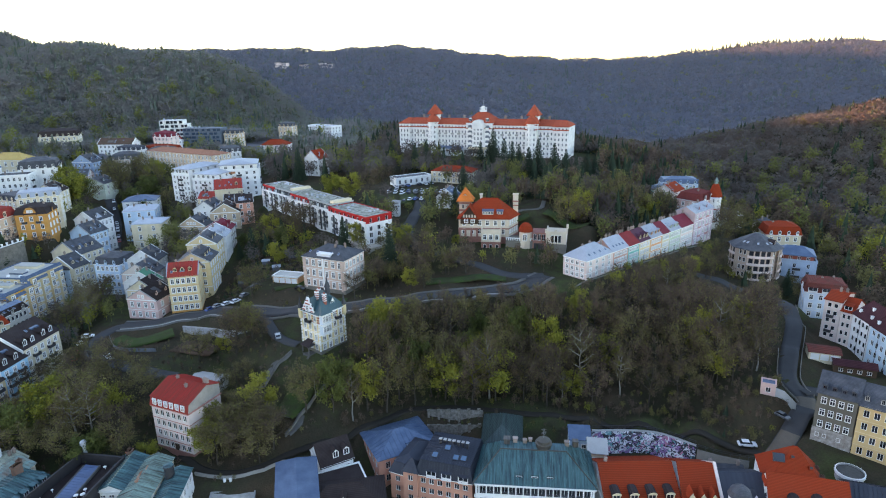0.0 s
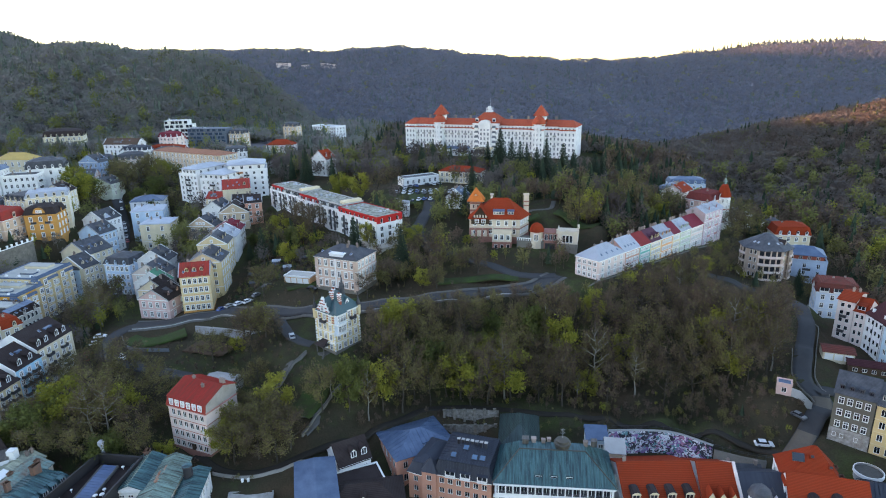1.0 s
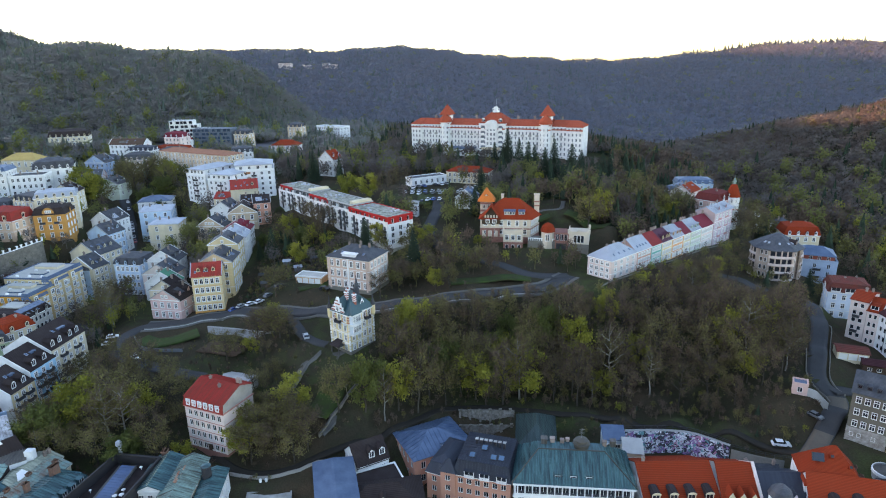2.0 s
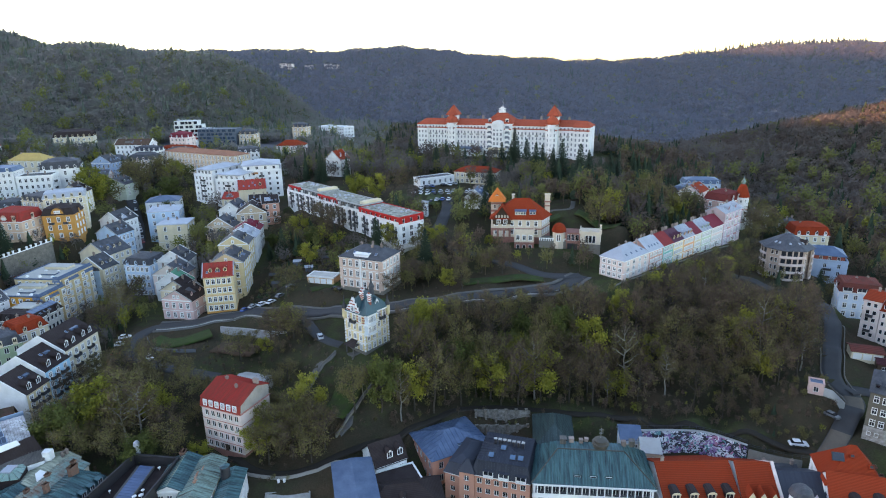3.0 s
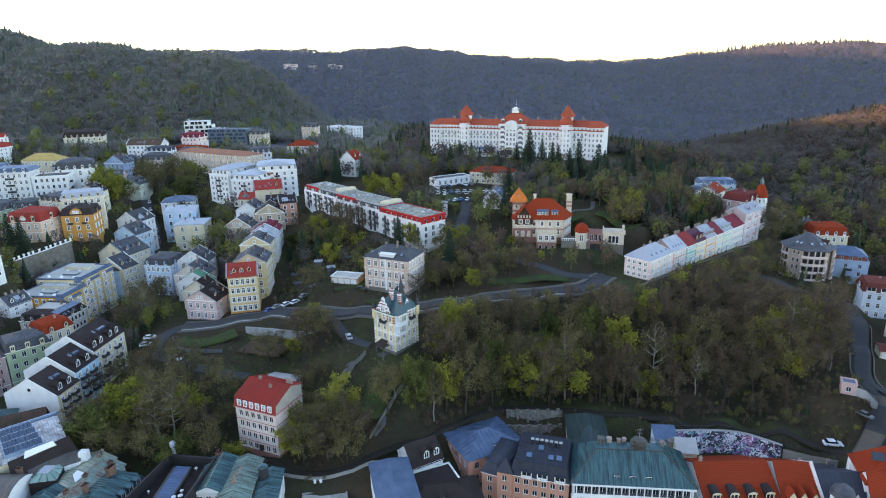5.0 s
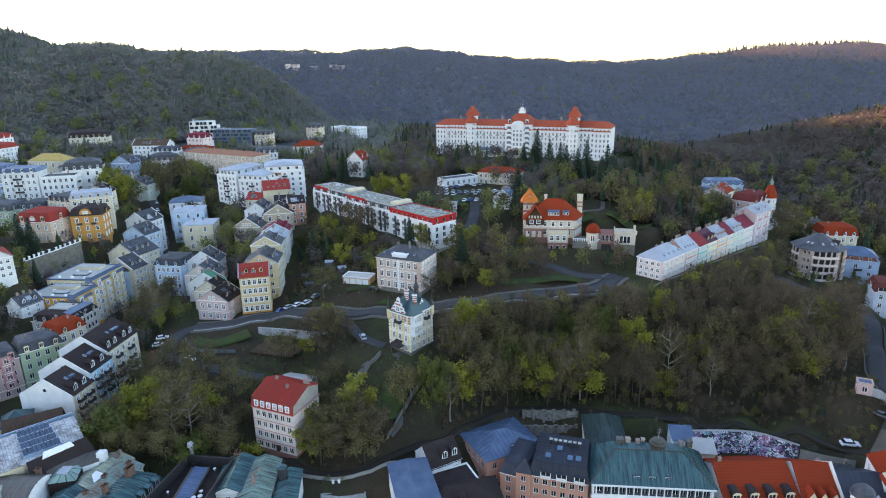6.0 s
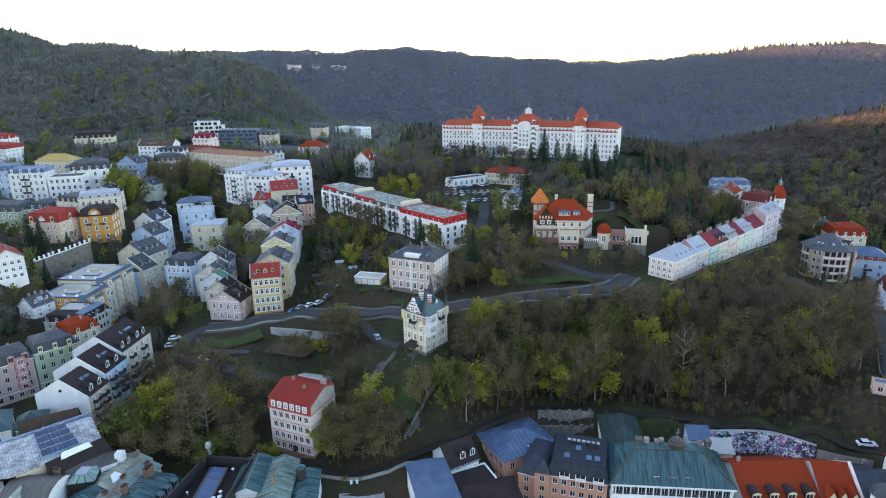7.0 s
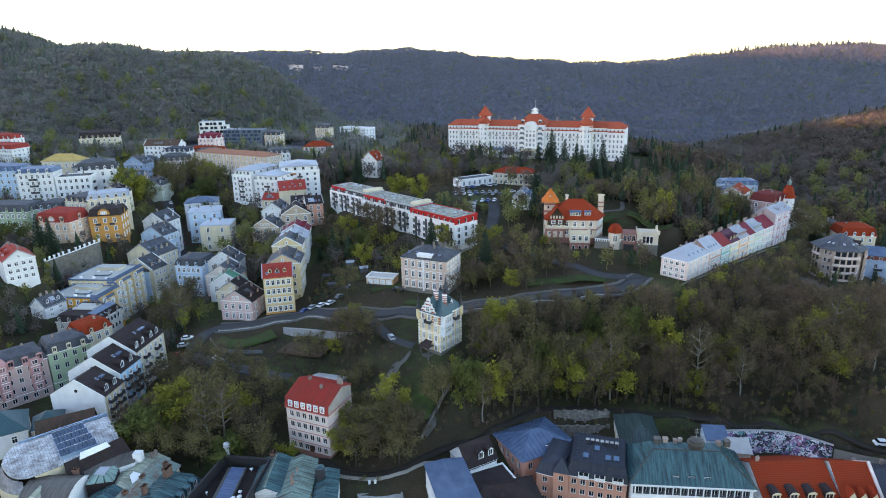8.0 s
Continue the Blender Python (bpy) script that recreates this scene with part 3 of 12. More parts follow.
def make_roof(th, w, d, h, roof, rise, cover, rib=0.0, over=0.4, ridge=0.5):
    bm = bmesh.new()
    o = over
    if roof == "gable_x":
        r = d * ridge
        k1, k2 = rise / r, rise / (d - r)
        slope(bm, (-o, -o, h - o * k1 + 0.15), (w + o, -o, h - o * k1 + 0.15), (w + o, r, h + rise + 0.15), (-o, r, h + rise + 0.15), rib=rib)
        slope(bm, (w + o, d + o, h - o * k2 + 0.15), (-o, d + o, h - o * k2 + 0.15), (-o, r, h + rise + 0.15), (w + o, r, h + rise + 0.15), rib=rib)
    elif roof == "gable_y":
        k = rise / (w / 2)
        slope(bm, (-o, d + o, h - o * k + 0.15), (-o, -o, h - o * k + 0.15), (w / 2, -o, h + rise + 0.15), (w / 2, d + o, h + rise + 0.15), rib=rib)
        slope(bm, (w + o, -o, h - o * k + 0.15), (w + o, d + o, h - o * k + 0.15), (w / 2, d + o, h + rise + 0.15), (w / 2, -o, h + rise + 0.15), rib=rib)
    elif roof in ("hip", "mansard"):
        x0, y0, x1, y1, z, up = -o, -o, w + o, d + o, h, rise
        if roof == "mansard":
            i = 0.9
            low = rise * 0.68
            c = ((x0, y0), (x1, y0), (x1, y1), (x0, y1))
            t = ((i, i), (w - i, i), (w - i, d - i), (i, d - i))
            for k in range(4):
                n = (k + 1) % 4
                slope(bm, (*c[k], h), (*c[n], h), (*t[n], h + low), (*t[k], h + low), 0.18, rib)
            bmesh.ops.remove_doubles(bm, verts=bm.verts, dist=1e-4)
            part("mansard_slope", bm, cover, th)
            bm = bmesh.new()
            x0, y0, x1, y1, z, up = i - 0.15, i - 0.15, w - i + 0.15, d - i + 0.15, h + low, rise * 0.32
        inset = min(x1 - x0, y1 - y0) / 2
        if x1 - x0 >= y1 - y0:
            ra, rb = (x0 + inset, (y0 + y1) / 2, z + up), (x1 - inset, (y0 + y1) / 2, z + up)
            slope(bm, (x0, y0, z), (x1, y0, z), rb, ra, rib=rib)
            slope(bm, (x1, y0, z), (x1, y1, z), rb, rb, rib=rib)
            slope(bm, (x1, y1, z), (x0, y1, z), ra, rb, rib=rib)
            slope(bm, (x0, y1, z), (x0, y0, z), ra, ra, rib=rib)
        else:
            ra, rb = ((x0 + x1) / 2, y0 + inset, z + up), ((x0 + x1) / 2, y1 - inset, z + up)
            slope(bm, (x0, y0, z), (x1, y0, z), ra, ra, rib=rib)
            slope(bm, (x1, y0, z), (x1, y1, z), rb, ra, rib=rib)
            slope(bm, (x1, y1, z), (x0, y1, z), rb, rb, rib=rib)
            slope(bm, (x0, y1, z), (x0, y0, z), ra, rb, rib=rib)
    else:
        box(bm, 0.3, 0.3, h - 0.3, w - 0.3, d - 0.3, h)
        part("parapet", parapet(w, d, h, rise), TRIM, th)
    bmesh.ops.remove_doubles(bm, verts=bm.verts, dist=1e-4)
    return part("roof", bm, cover, th)


def parapet(w, d, h, up):
    bm = bmesh.new()
    up = max(up, 0.3)
    box(bm, -0.1, -0.1, h - 0.3, w + 0.1, 0.3, h + up)
    box(bm, -0.1, d - 0.3, h - 0.3, w + 0.1, d + 0.1, h + up)
    box(bm, -0.1, 0.3, h - 0.3, 0.3, d - 0.3, h + up)
    box(bm, w - 0.3, 0.3, h - 0.3, w + 0.1, d - 0.3, h + up)
    return bm


def thing(name, label, category, x, y, z, turn=0.0, group="", kind=""):
    th = tagged(new(name), label, category, group, kind)
    th.matrix_basis = pose(x, y, z, 0, 0, turn)
    return th


def oriel(th, m, w, z0, z1, deep, wall, floors, cap=None, style="plain"):
    """A bay window standing out from a wall, as high as several floors; m: place on the wall, -y outward."""
    bm = bmesh.new()
    e = 0.3 * w
    pts = [(-w / 2, 0.1), (-w / 2 + e * 0.5, -deep), (w / 2 - e * 0.5, -deep), (w / 2, 0.1)]
    for (xa, ya), (xb, yb) in zip(pts, pts[1:]):
        quad(bm, ((xa, ya, z0), (xb, yb, z0), (xb, yb, z1), (xa, ya, z1)))
    quad(bm, [(x, y, z0) for x, y in pts[::-1]])
    quad(bm, [(x, y, z1) for x, y in pts])
    bay = part("oriel", bm, wall, th, "bay window over several floors")
    bay.matrix_basis = m
    fh = (z1 - z0) / floors
    for k in range(floors):
        window(bay, pose(0, -deep - 0.2, z0 + fh * (k + 0.25)), min(1.6, w * 0.5), fh * 0.55, style)
        bm = bmesh.new()
        box(bm, -w / 2 + e * 0.5 - 0.1, -deep - 0.12, z0 + fh * k, w / 2 - e * 0.5 + 0.1, -deep, z0 + fh * k + 0.18)
        part("band", bm, TRIM, bay)
    if cap:
        bm = bmesh.new()
        for (xa, ya), (xb, yb) in zip(pts, pts[1:]):
            slope(bm, (xa * 1.1, ya - 0.1, z1), (xb * 1.1, yb - 0.1, z1), (xb * 0.35, 0.3, z1 + w * 0.55), (xa * 0.35, 0.3, z1 + w * 0.55), 0.12)
        part("cap", bm, cap, bay)
    return bay


def round_gable(th, m, w, h, deep, wall, cover):
    """A curved gable rising over the eave, with a three-part window and its own small vault of roof behind."""
    n = 12
    bm = bmesh.new()
    prof = [(-w / 2, 0)] + [(-w * 0.5 * math.cos(math.pi * k / n), h * 0.25 + h * 0.75 * math.sin(math.pi * k / n)) for k in range(n + 1)] + [(w / 2, 0)]
    bm.faces.new([bm.verts.new((x, -0.05, z)) for x, z in prof])
    g = part("gable", bm, wall, th, "curved gable")
    g.matrix_basis = m
    bm = bmesh.new()
    for (xa, za), (xb, zb) in zip(prof, prof[1:]):
        quad(bm, ((xa * 1.05, -0.3, za * 1.05), (xb * 1.05, -0.3, zb * 1.05), (xb * 1.05, deep, zb * 1.05), (xa * 1.05, deep, za * 1.05)))
        quad(bm, ((xa, -0.3, za), (xb, -0.3, zb), (xb * 1.05, -0.3, zb * 1.05), (xa * 1.05, -0.3, za * 1.05)))
    part("gable_roof", bm, cover, g)
    for x in (-0.95, 0, 0.95):
        window(g, pose(x * w / 6, -0.25, h * 0.35), w / 9, h * 0.28, "cased")
    return g


def verge(th, w, h, rise, z0=-6.0, width=0.0, wall=WHITE):
    """A whole gable front in another colour, laid just before the wall, with a little round window."""
    bm = bmesh.new()
    pts = [(-0.3, z0), (w + 0.3, z0), (w + 0.3, h + 0.15), (w / 2, h + rise + 0.45), (-0.3, h + 0.15)]
    for y in (-0.32, -0.05):
        bm.faces.new([bm.verts.new((x, y, z)) for x, z in (pts if y < -0.1 else pts[::-1])])
    for (xa, za), (xb, zb) in zip(pts, pts[1:] + pts[:1]):
        quad(bm, ((xa, -0.32, za), (xa, -0.05, za), (xb, -0.05, zb), (xb, -0.32, zb)))
    part("gable_front", bm, wall, th, "smooth white gable front")
    bm = bmesh.new()
    lathe(bm, 0, 0, ((0.5, -0.05), (0.5, 0.05), (0.38, 0.05), (0.02, 0.03)), 14)
    bmesh.ops.rotate(bm, verts=bm.verts, matrix=Matrix.Rotation(math.pi / 2, 3, "X"))
    ob = part("round_window", bm, GLASS, th)
    ob.location = (w / 2, -0.35, h + rise * 0.35)

# ---------------------------------------------------------------- the slope and the middle ground
TOWN = "town houses"


def red_house():
    """Tall tenement with a low red tin roof over a red attic band."""
    a, b = (-82.7, 149.5), (-70.3, 144.1)
    th = house("tall white tenement with a red tin roof on the wooded slope", a, b, 12.0, 4.6, 17.9, "flat", 0.0, BLUSH, REDMETAL, 4, 6, 0, 0,
               style="plain", trim="all", door=0.55, deep_base=5, base_wall=PINKSTONE, category="tenement", trim_mat=mat("faded_red_plaster", (0.48, 0.22, 0.19)))
    w = frame_of(a, b)[0]
    h = 13.3
    for ob in list(th.children):
        if ob.name.startswith(("parapet", "roof")):
            bpy.data.objects.remove(ob)
    bm = bmesh.new()
    slope(bm, (-0.35, -0.35, h), (w + 0.3, -0.35, h), (w + 0.1, 0.35, h + 2.7), (-0.1, 0.35, h + 2.7), 0.2)
    slope(bm, (-0.3, 0.1, h + 2.6), (w + 0.3, 0.1, h + 2.6), (w + 0.3, 7.2, h + 5.2), (-0.3, 7.2, h + 5.2), 0.2, rib=0.62)
    slope(bm, (w + 0.3, 12.3, h + 3.2), (-0.3, 12.3, h + 3.2), (-0.3, 7.2, h + 5.2), (w + 0.3, 7.2, h + 5.2), 0.2, rib=0.62)
    part("roof", bm, REDMETAL, th, "low-pitched red tin roof with standing seams")
    for x in (0.02, w - 0.02):
        bm = bmesh.new()
        pts = [(x, 0.3, h - 0.1), (x, 12, h - 0.1), (x, 12, h + 3.1), (x, 7.2, h + 5.0), (x, 0.35, h + 2.5)]
        quad(bm, pts if x > 1 else pts[::-1])
        part("gable_wall", bm, mat("stained_grey_render", (0.36, 0.33, 0.29), 0.95, 0.25, 0.3, 3, 0.2, col2=(0.20, 0.18, 0.155), amount=0.7), th, "bare grey rendered gable wall")
    for i in range(6):
        window(th, pose(0.6 + (w - 1.2) / 6 * (i + 0.5), -0.2, h + 0.55), 1.0, 1.5, "cased")
    chimney(th, w - 1.2, 8.6, h + 4.4, 1.6, 1.6, 0.7)
    chimney(th, 3.4, 7.2, h + 4.9, 0.8, 0.7, 0.6)
    chimney(th, 8.4, 5.2, h + 4.4, 0.8, 0.7, 0.6)


red_house()
house("small grey-roofed shed house behind the tenement", (-80.5, 168.5), (-71.5, 165.8), 7, 10.5, 14.0, "gable_x", 1.2, GREYP, CONC, 1, 2, 1, 1, trim=False)


def castle_villa():
    """Narrow villa: stepped striped gable, glazed corner oriel, steep dark teal roof, chimneys, turrets and a spire."""
    x, y, z, turn = -46.6, 179.3, 20.2, -40
    th = thing("villa", "ornate cream villa with steep teal roof, brick stripes and turrets", "villa", x, y, z, turn)
    PADS.extend([(x + 4, y - 3, z, 1.0), (x + 7, y + 3, z + 1, 1.0), (x + 2, y + 6, z + 1.5, 1.0)])
    w, d, h, fh = 8.8, 10.4, 13.3, 3.2
    wall = plaster("pale_butter_plaster", (0.74, 0.61, 0.36))
    bm = bmesh.new()
    wins = []
    for side, bays in (("front", 3), ("right", 4), ("left", 2), ("back", 0)):
        m, width = SIDES[side](w, d)
        ops = openings(width, bays, 4, fh, 0.2, 1.05, 1.9) if bays else []
        if side == "right":
            ops = [o for o in ops if o[0] > 4.6 or o[1] < 6]
        panel(bm, width, -4, h, [(o[0] - o[2] / 2, o[0] + o[2] / 2, o[1], o[1] + o[3]) for o in ops], m)
        wins += [(m @ pose(o[0], 0, o[1]), o[2], o[3]) for o in ops]
    part("wall", bm, wall, th)
    for m, ww, wh in wins:
        window(th, m, ww, wh, "hooded")
    bm = bmesh.new()
    box(bm, -0.14, -0.14, -4, w + 0.14, d + 0.14, 1.0)
    part("plinth", bm, STONE, th)
    for side in ("front", "right", "left"):
        m, width = SIDES[side](w, d)
        for k in range(3):
            z0 = 10.35 + k * 0.85
            for q in range(4):
                bm = bmesh.new()
                c = width * (q + 0.5) / 4
                x0, x1 = (c - 0.3, c + 0.3) if side == "left" else ((0.05, 0.7), (2.05, 2.75), (5.65, 6.35), (w - 0.7, w - 0.05))[q] if side == "front" else ((0.0, 0.25), (4.6, 5.2), (6.8, 7.4), (width - 0.8, width))[q]
                box(bm, x0, -0.07, z0, x1, -0.003, z0 + 0.42)
                ob = part("brick_band", bm, BRICKRED, th, "red brick stripe")
                ob.matrix_basis = m
        for z0, deep in ((3.5, 0.16), (6.7, 0.12), (9.9, 0.2), (h - 0.4, 0.45)):
            bm = bmesh.new()
            box(bm, -deep, -deep, z0, width + deep, -0.002, z0 + 0.3)
            ob = part("string_course", bm, TRIM, th)
            ob.matrix_basis = m
        for q in (0.0, 1.0):
            bm = bmesh.new()
            for k in range(9):
                box(bm, width * q - 0.3, -0.09, 1.0 + k, width * q + 0.3, -0.003, 1.62 + k)
            ob = part("quoin", bm, TRIM, th, "pale corner stones")
            ob.matrix_basis = m
    # glazed oriel of two storeys beside the corner
    m = SIDES["right"](w, d)[0] @ pose(2.3, 0, 0)
    bm = bmesh.new()
    prof = ((-2.1, 0.0), (-1.6, -1.15), (1.6, -1.15), (2.1, 0.0))
    for (xa, ya), (xb, yb) in zip(prof, prof[1:]):
        quad(bm, ((xa, ya, 6.5), (xb, yb, 6.5), (xb, yb, h), (xa, ya, h)))
    bm.faces.new([bm.verts.new((px, py, 6.5)) for px, py in prof[::-1]])
    ori = part("oriel", bm, plaster("ice_white_paint", (0.66, 0.72, 0.78)), th, "white glazed corner oriel")
    ori.matrix_basis = m
    for z0 in (6.45, 9.75, h - 0.35):
        bm = bmesh.new()
        box(bm, -2.25, -1.35, z0, 2.25, 0, z0 + 0.28)
        part("oriel_ledge", bm, TRIM, ori)
    for k in (0, 1):
        for px in (-1.05, 0.0, 1.05):
            window(ori, pose(px, -1.3, 7.3 + 3.3 * k), 0.9, 2.1, "cased")
    # roof: steep hip with a cross ridge behind the gable
    o, rz = 0.5, h + 5.6
    ra, rb = (w / 2 - 0.6, d / 2 + 0.6, rz), (w / 2 + 0.8, d / 2 + 0.6, rz)
    bm = bmesh.new()
    slope(bm, (-o, -o, h), (w + o, -o, h), rb, ra, 0.25)
    slope(bm, (w + o, -o, h), (w + o, d + o, h), rb, rb, 0.25)
    slope(bm, (w + o, d + o, h), (-o, d + o, h), ra, rb, 0.25)
    slope(bm, (-o, d + o, h), (-o, -o, h), ra, ra, 0.25)
    slope(bm, (1.6, 4.4, h + 0.3), (1.6, 0.2, h + 0.3), (w / 2, 0.2, h + 4.5), (w / 2, 4.6, h + 4.5), 0.2)
    slope(bm, (w - 1.6, 0.2, h + 0.3), (w - 1.6, 4.4, h + 0.3), (w / 2, 4.6, h + 4.5), (w / 2, 0.2, h + 4.5), 0.2)
    slope(bm, (w - 0.4, 0.0, h + 0.2), (w + 1.5, 0.0, h), (w - 1.4, 2.3, h + 4.0), (w - 1.4, 2.3, h + 4.0), 0.2)
    slope(bm, (w + 1.5, 0.0, h), (w + 1.5, 4.6, h), (w - 1.4, 2.3, h + 4.0), (w - 1.4, 2.3, h + 4.0), 0.2)
    slope(bm, (w + 1.5, 4.6, h), (w - 0.4, 4.6, h + 0.2), (w - 1.4, 2.3, h + 4.0), (w - 1.4, 2.3, h + 4.0), 0.2)
    part("roof", bm, TEAL, th, "steep dark teal tiled roof")
    bm = bmesh.new()
    for q in range(14):
        t = q / 13
        box(bm, ra[0] + (rb[0] - ra[0]) * t - 0.05, ra[1] - 0.05, rz - 0.1, ra[0] + (rb[0] - ra[0]) * t + 0.05, ra[1] + 0.05, rz + 0.6)
    part("ridge_cresting", bm, IRON, th)
    # stepped front gable, cream with red stripes
    g = h - 0.2
    prof = [(1.3, 0.0), (1.3, 1.1), (1.9, 1.25), (2.05, 2.2), (2.7, 2.4), (2.85, 3.4), (3.5, 3.6), (3.6, 4.5), (4.2, 5.3), (4.8, 4.5), (4.9, 3.6), (5.55, 3.4), (5.7, 2.4), (6.35, 2.2), (6.5, 1.25), (7.1, 1.1), (7.1, 0.0)]
    bm = bmesh.new()
    f = bm.faces.new([bm.verts.new((px, -0.25, g + pz)) for px, pz in prof])
    ext = bmesh.ops.extrude_face_region(bm, geom=[f])
    bmesh.ops.translate(bm, vec=(0, 0.55, 0), verts=[v for v in ext["geom"] if isinstance(v, bmesh.types.BMVert)])
    bmesh.ops.recalc_face_normals(bm, faces=bm.faces)
    gab = part("gable", bm, TRIM, th, "stepped white gable with red brick stripes")
    for px0, px1, pz in ((1.45, 2.9, 0.55), (5.5, 6.95, 0.55), (2.2, 3.1, 1.55), (5.3, 6.2, 1.55), (3.0, 5.4, 2.75), (3.7, 4.7, 3.8)):
        bm = bmesh.new()
        box(bm, px0, -0.31, g + pz, px1, -0.24, g + pz + 0.38)
        part("brick_band", bm, BRICKRED, gab)
    window(th, pose(4.2, -0.5, g + 0.7), 1.3, 1.7, "cased")
    for px, pz in ((1.3, 1.15), (7.1, 1.15), (2.1, 2.3), (6.3, 2.3), (2.9, 3.5), (5.5, 3.5), (4.2, 5.2)):
        bm = bmesh.new()
        lathe(bm, px, 0.0, ((0.16, g + pz - 0.1), (0.2, g + pz + 0.15), (0.06, g + pz + 0.35), (0.03, g + pz + 0.95)), 8)
        part("finial", bm, IRON, th)
    # corner turrets, dormer, chimneys, spire
    for tx, ty in ((0.0, 0.0), (w, d), (0.0, d)):
        bm = bmesh.new()
        lathe(bm, tx, ty, ((0.3, h - 3.4), (0.75, h - 2.4), (0.75, h + 0.5)), 10)
        tt = part("turret", bm, wall, th)
        bm = bmesh.new()
        lathe(bm, tx, ty, ((0.98, h + 0.45), (0.68, h + 1.2), (0.3, h + 2.2), (0.05, h + 4.6)), 10)
        part("turret_cap", bm, IRON, tt, "slim dark turret cap")
    dormer(th, SIDES["right"](w, d)[0] @ pose(6.6, 0.8, h + 1.0), 1.5, 1.5, 2.6, "spike", TRIM, TEAL)
    bm = bmesh.new()
    box(bm, -0.4, -0.6, 0, 0.4, 0.6, 0.12)
    ob = part("skylight", bm, LIGHTMETAL, th)
    ob.matrix_basis = SIDES["right"](w, d)[0] @ pose(5.0, 1.9, h + 2.95, 50)
    for cx, cy, cz in ((w / 2 + 0.4, 3.2, 6.4), (w - 1.4, 4.0, 6.0), (1.6, 6.6, 5.6)):
        bm = bmesh.new()
        box(bm, cx - 0.5, cy - 0.4, h, cx + 0.5, cy + 0.4, h + cz - 0.9)
        for q in range(3):
            box(bm, cx - 0.54, cy - 0.44, h + cz - 2.9 + 0.7 * q, cx + 0.54, cy + 0.44, h + cz - 2.65 + 0.7 * q, 1)
        box(bm, cx - 0.62, cy - 0.52, h + cz - 0.9, cx + 0.62, cy + 0.52, h + cz - 0.55, 1)
        for q in (-0.25, 0.25):
            lathe(bm, cx + q, cy, ((0.16, h + cz - 0.55), (0.13, h + cz), (0.05, h + cz)), 6, 0)
        part("chimney", bm, (BRICKRED, TRIM), th, "red brick chimney with white bands")
    bm = bmesh.new()
    lathe(bm, w / 2 + 1.2, d / 2 + 1.6, ((0.85, h + 4.2), (0.75, h + 6.4), (1.0, h + 6.6), (0.35, h + 8.2), (0.04, h + 10.6)), 8)
    part("spire", bm, SLATE, th)
    # porch with steps and a dark curved roof
    bm = bmesh.new()
    for px in (2.6, 5.8):
        lathe(bm, px, -2.3, ((0.25, -0.2), (0.2, 2.4), (0.28, 2.5)), 8)
    box(bm, 2.2, -2.7, 2.5, 6.2, 0, 2.75)
    for k in range(4):
        box(bm, 1.8 - 0.2 * k, -3.0 - 0.35 * k, -4, 6.6 + 0.2 * k, 0 if k == 0 else -3.0 - 0.35 * (k - 1), 0.05 - 0.18 * k)
    part("porch", bm, PAVING, th)
    bm = bmesh.new()
    slope(bm, (1.9, -3.0, 2.75), (6.5, -3.0, 2.75), (5.6, -0.1, 4.0), (2.8, -0.1, 4.0), 0.12)
    part("porch_roof", bm, DARKROOF, th)
    balcony(th, pose(4.2, 0, 9.95), 2.4)
    balcony(th, pose(w, 7.4, 9.95, 0, 0, 90), 2.2)


castle_villa()
pv = house("large pale pink villa with a dark hipped slate roof", (-54.1, 217.9), (-37.4, 210.4), 14.0, 26.0, 39.1, "hip", 3.6, plaster("warm_pink_plaster", (0.66, 0.49, 0.40)), SLATE, 3, 6, 5, 4, style="hooded",
      trim="all", ground=0.8, base_wall=STONE, chimneys=((0.3, 0.55), (0.5, 0.7), (0.62, 0.4), (0.75, 0.6)), category="villa",
      lights=(("front", 0.12, 0.35), ("front", 0.3, 0.35), ("front", 0.62, 0.35), ("front", 0.8, 0.35), ("right", 0.3, 0.35), ("right", 0.65, 0.35)))
w_pv = frame_of((-54.1, 217.9), (-37.4, 210.4))[0]
bm = bmesh.new()
box(bm, 6.4, 0.5, 13.2, 12.2, 3.4, 14.5)
box(bm, 6.2, 0.3, 14.5, 12.4, 3.6, 14.7)
part("attic_box", bm, TRIM, pv, "white attic box over the front")
for x in (1.2, w_pv - 1.2, 9.15):
    bm = bmesh.new()
    box(bm, x - 0.35, -0.16, 0.8, x + 0.35, -0.004, 12.7)
    part("pilaster", bm, TRIM if x > 8 and x < 10 else plaster("warm_pink_plaster", (0, 0, 0)), pv)
gar2 = house("low apricot garage with a flat pale roof", (-68.6, 226.2), (-57.8, 223.2), 6, 25.8, 28.5, "flat", 0.12, plaster("apricot_render", (0.66, 0.40, 0.22)), mat("pale_roof_felt", (0.46, 0.45, 0.41), 0.85, 0.25, 0.25, 4, 0.1, col2=(0.33, 0.33, 0.31), amount=0.6), 1, 0, 0, 0, style="plain", trim=False, category="garage", name="garage")
for k in range(4):
    bm = bmesh.new()
    box(bm, 0.5 + 2.6 * k, -0.07, 0.05, 2.75 + 2.6 * k, -0.01, 2.1)
    part("garage_door", bm, TRIM, gar2, "white garage door")

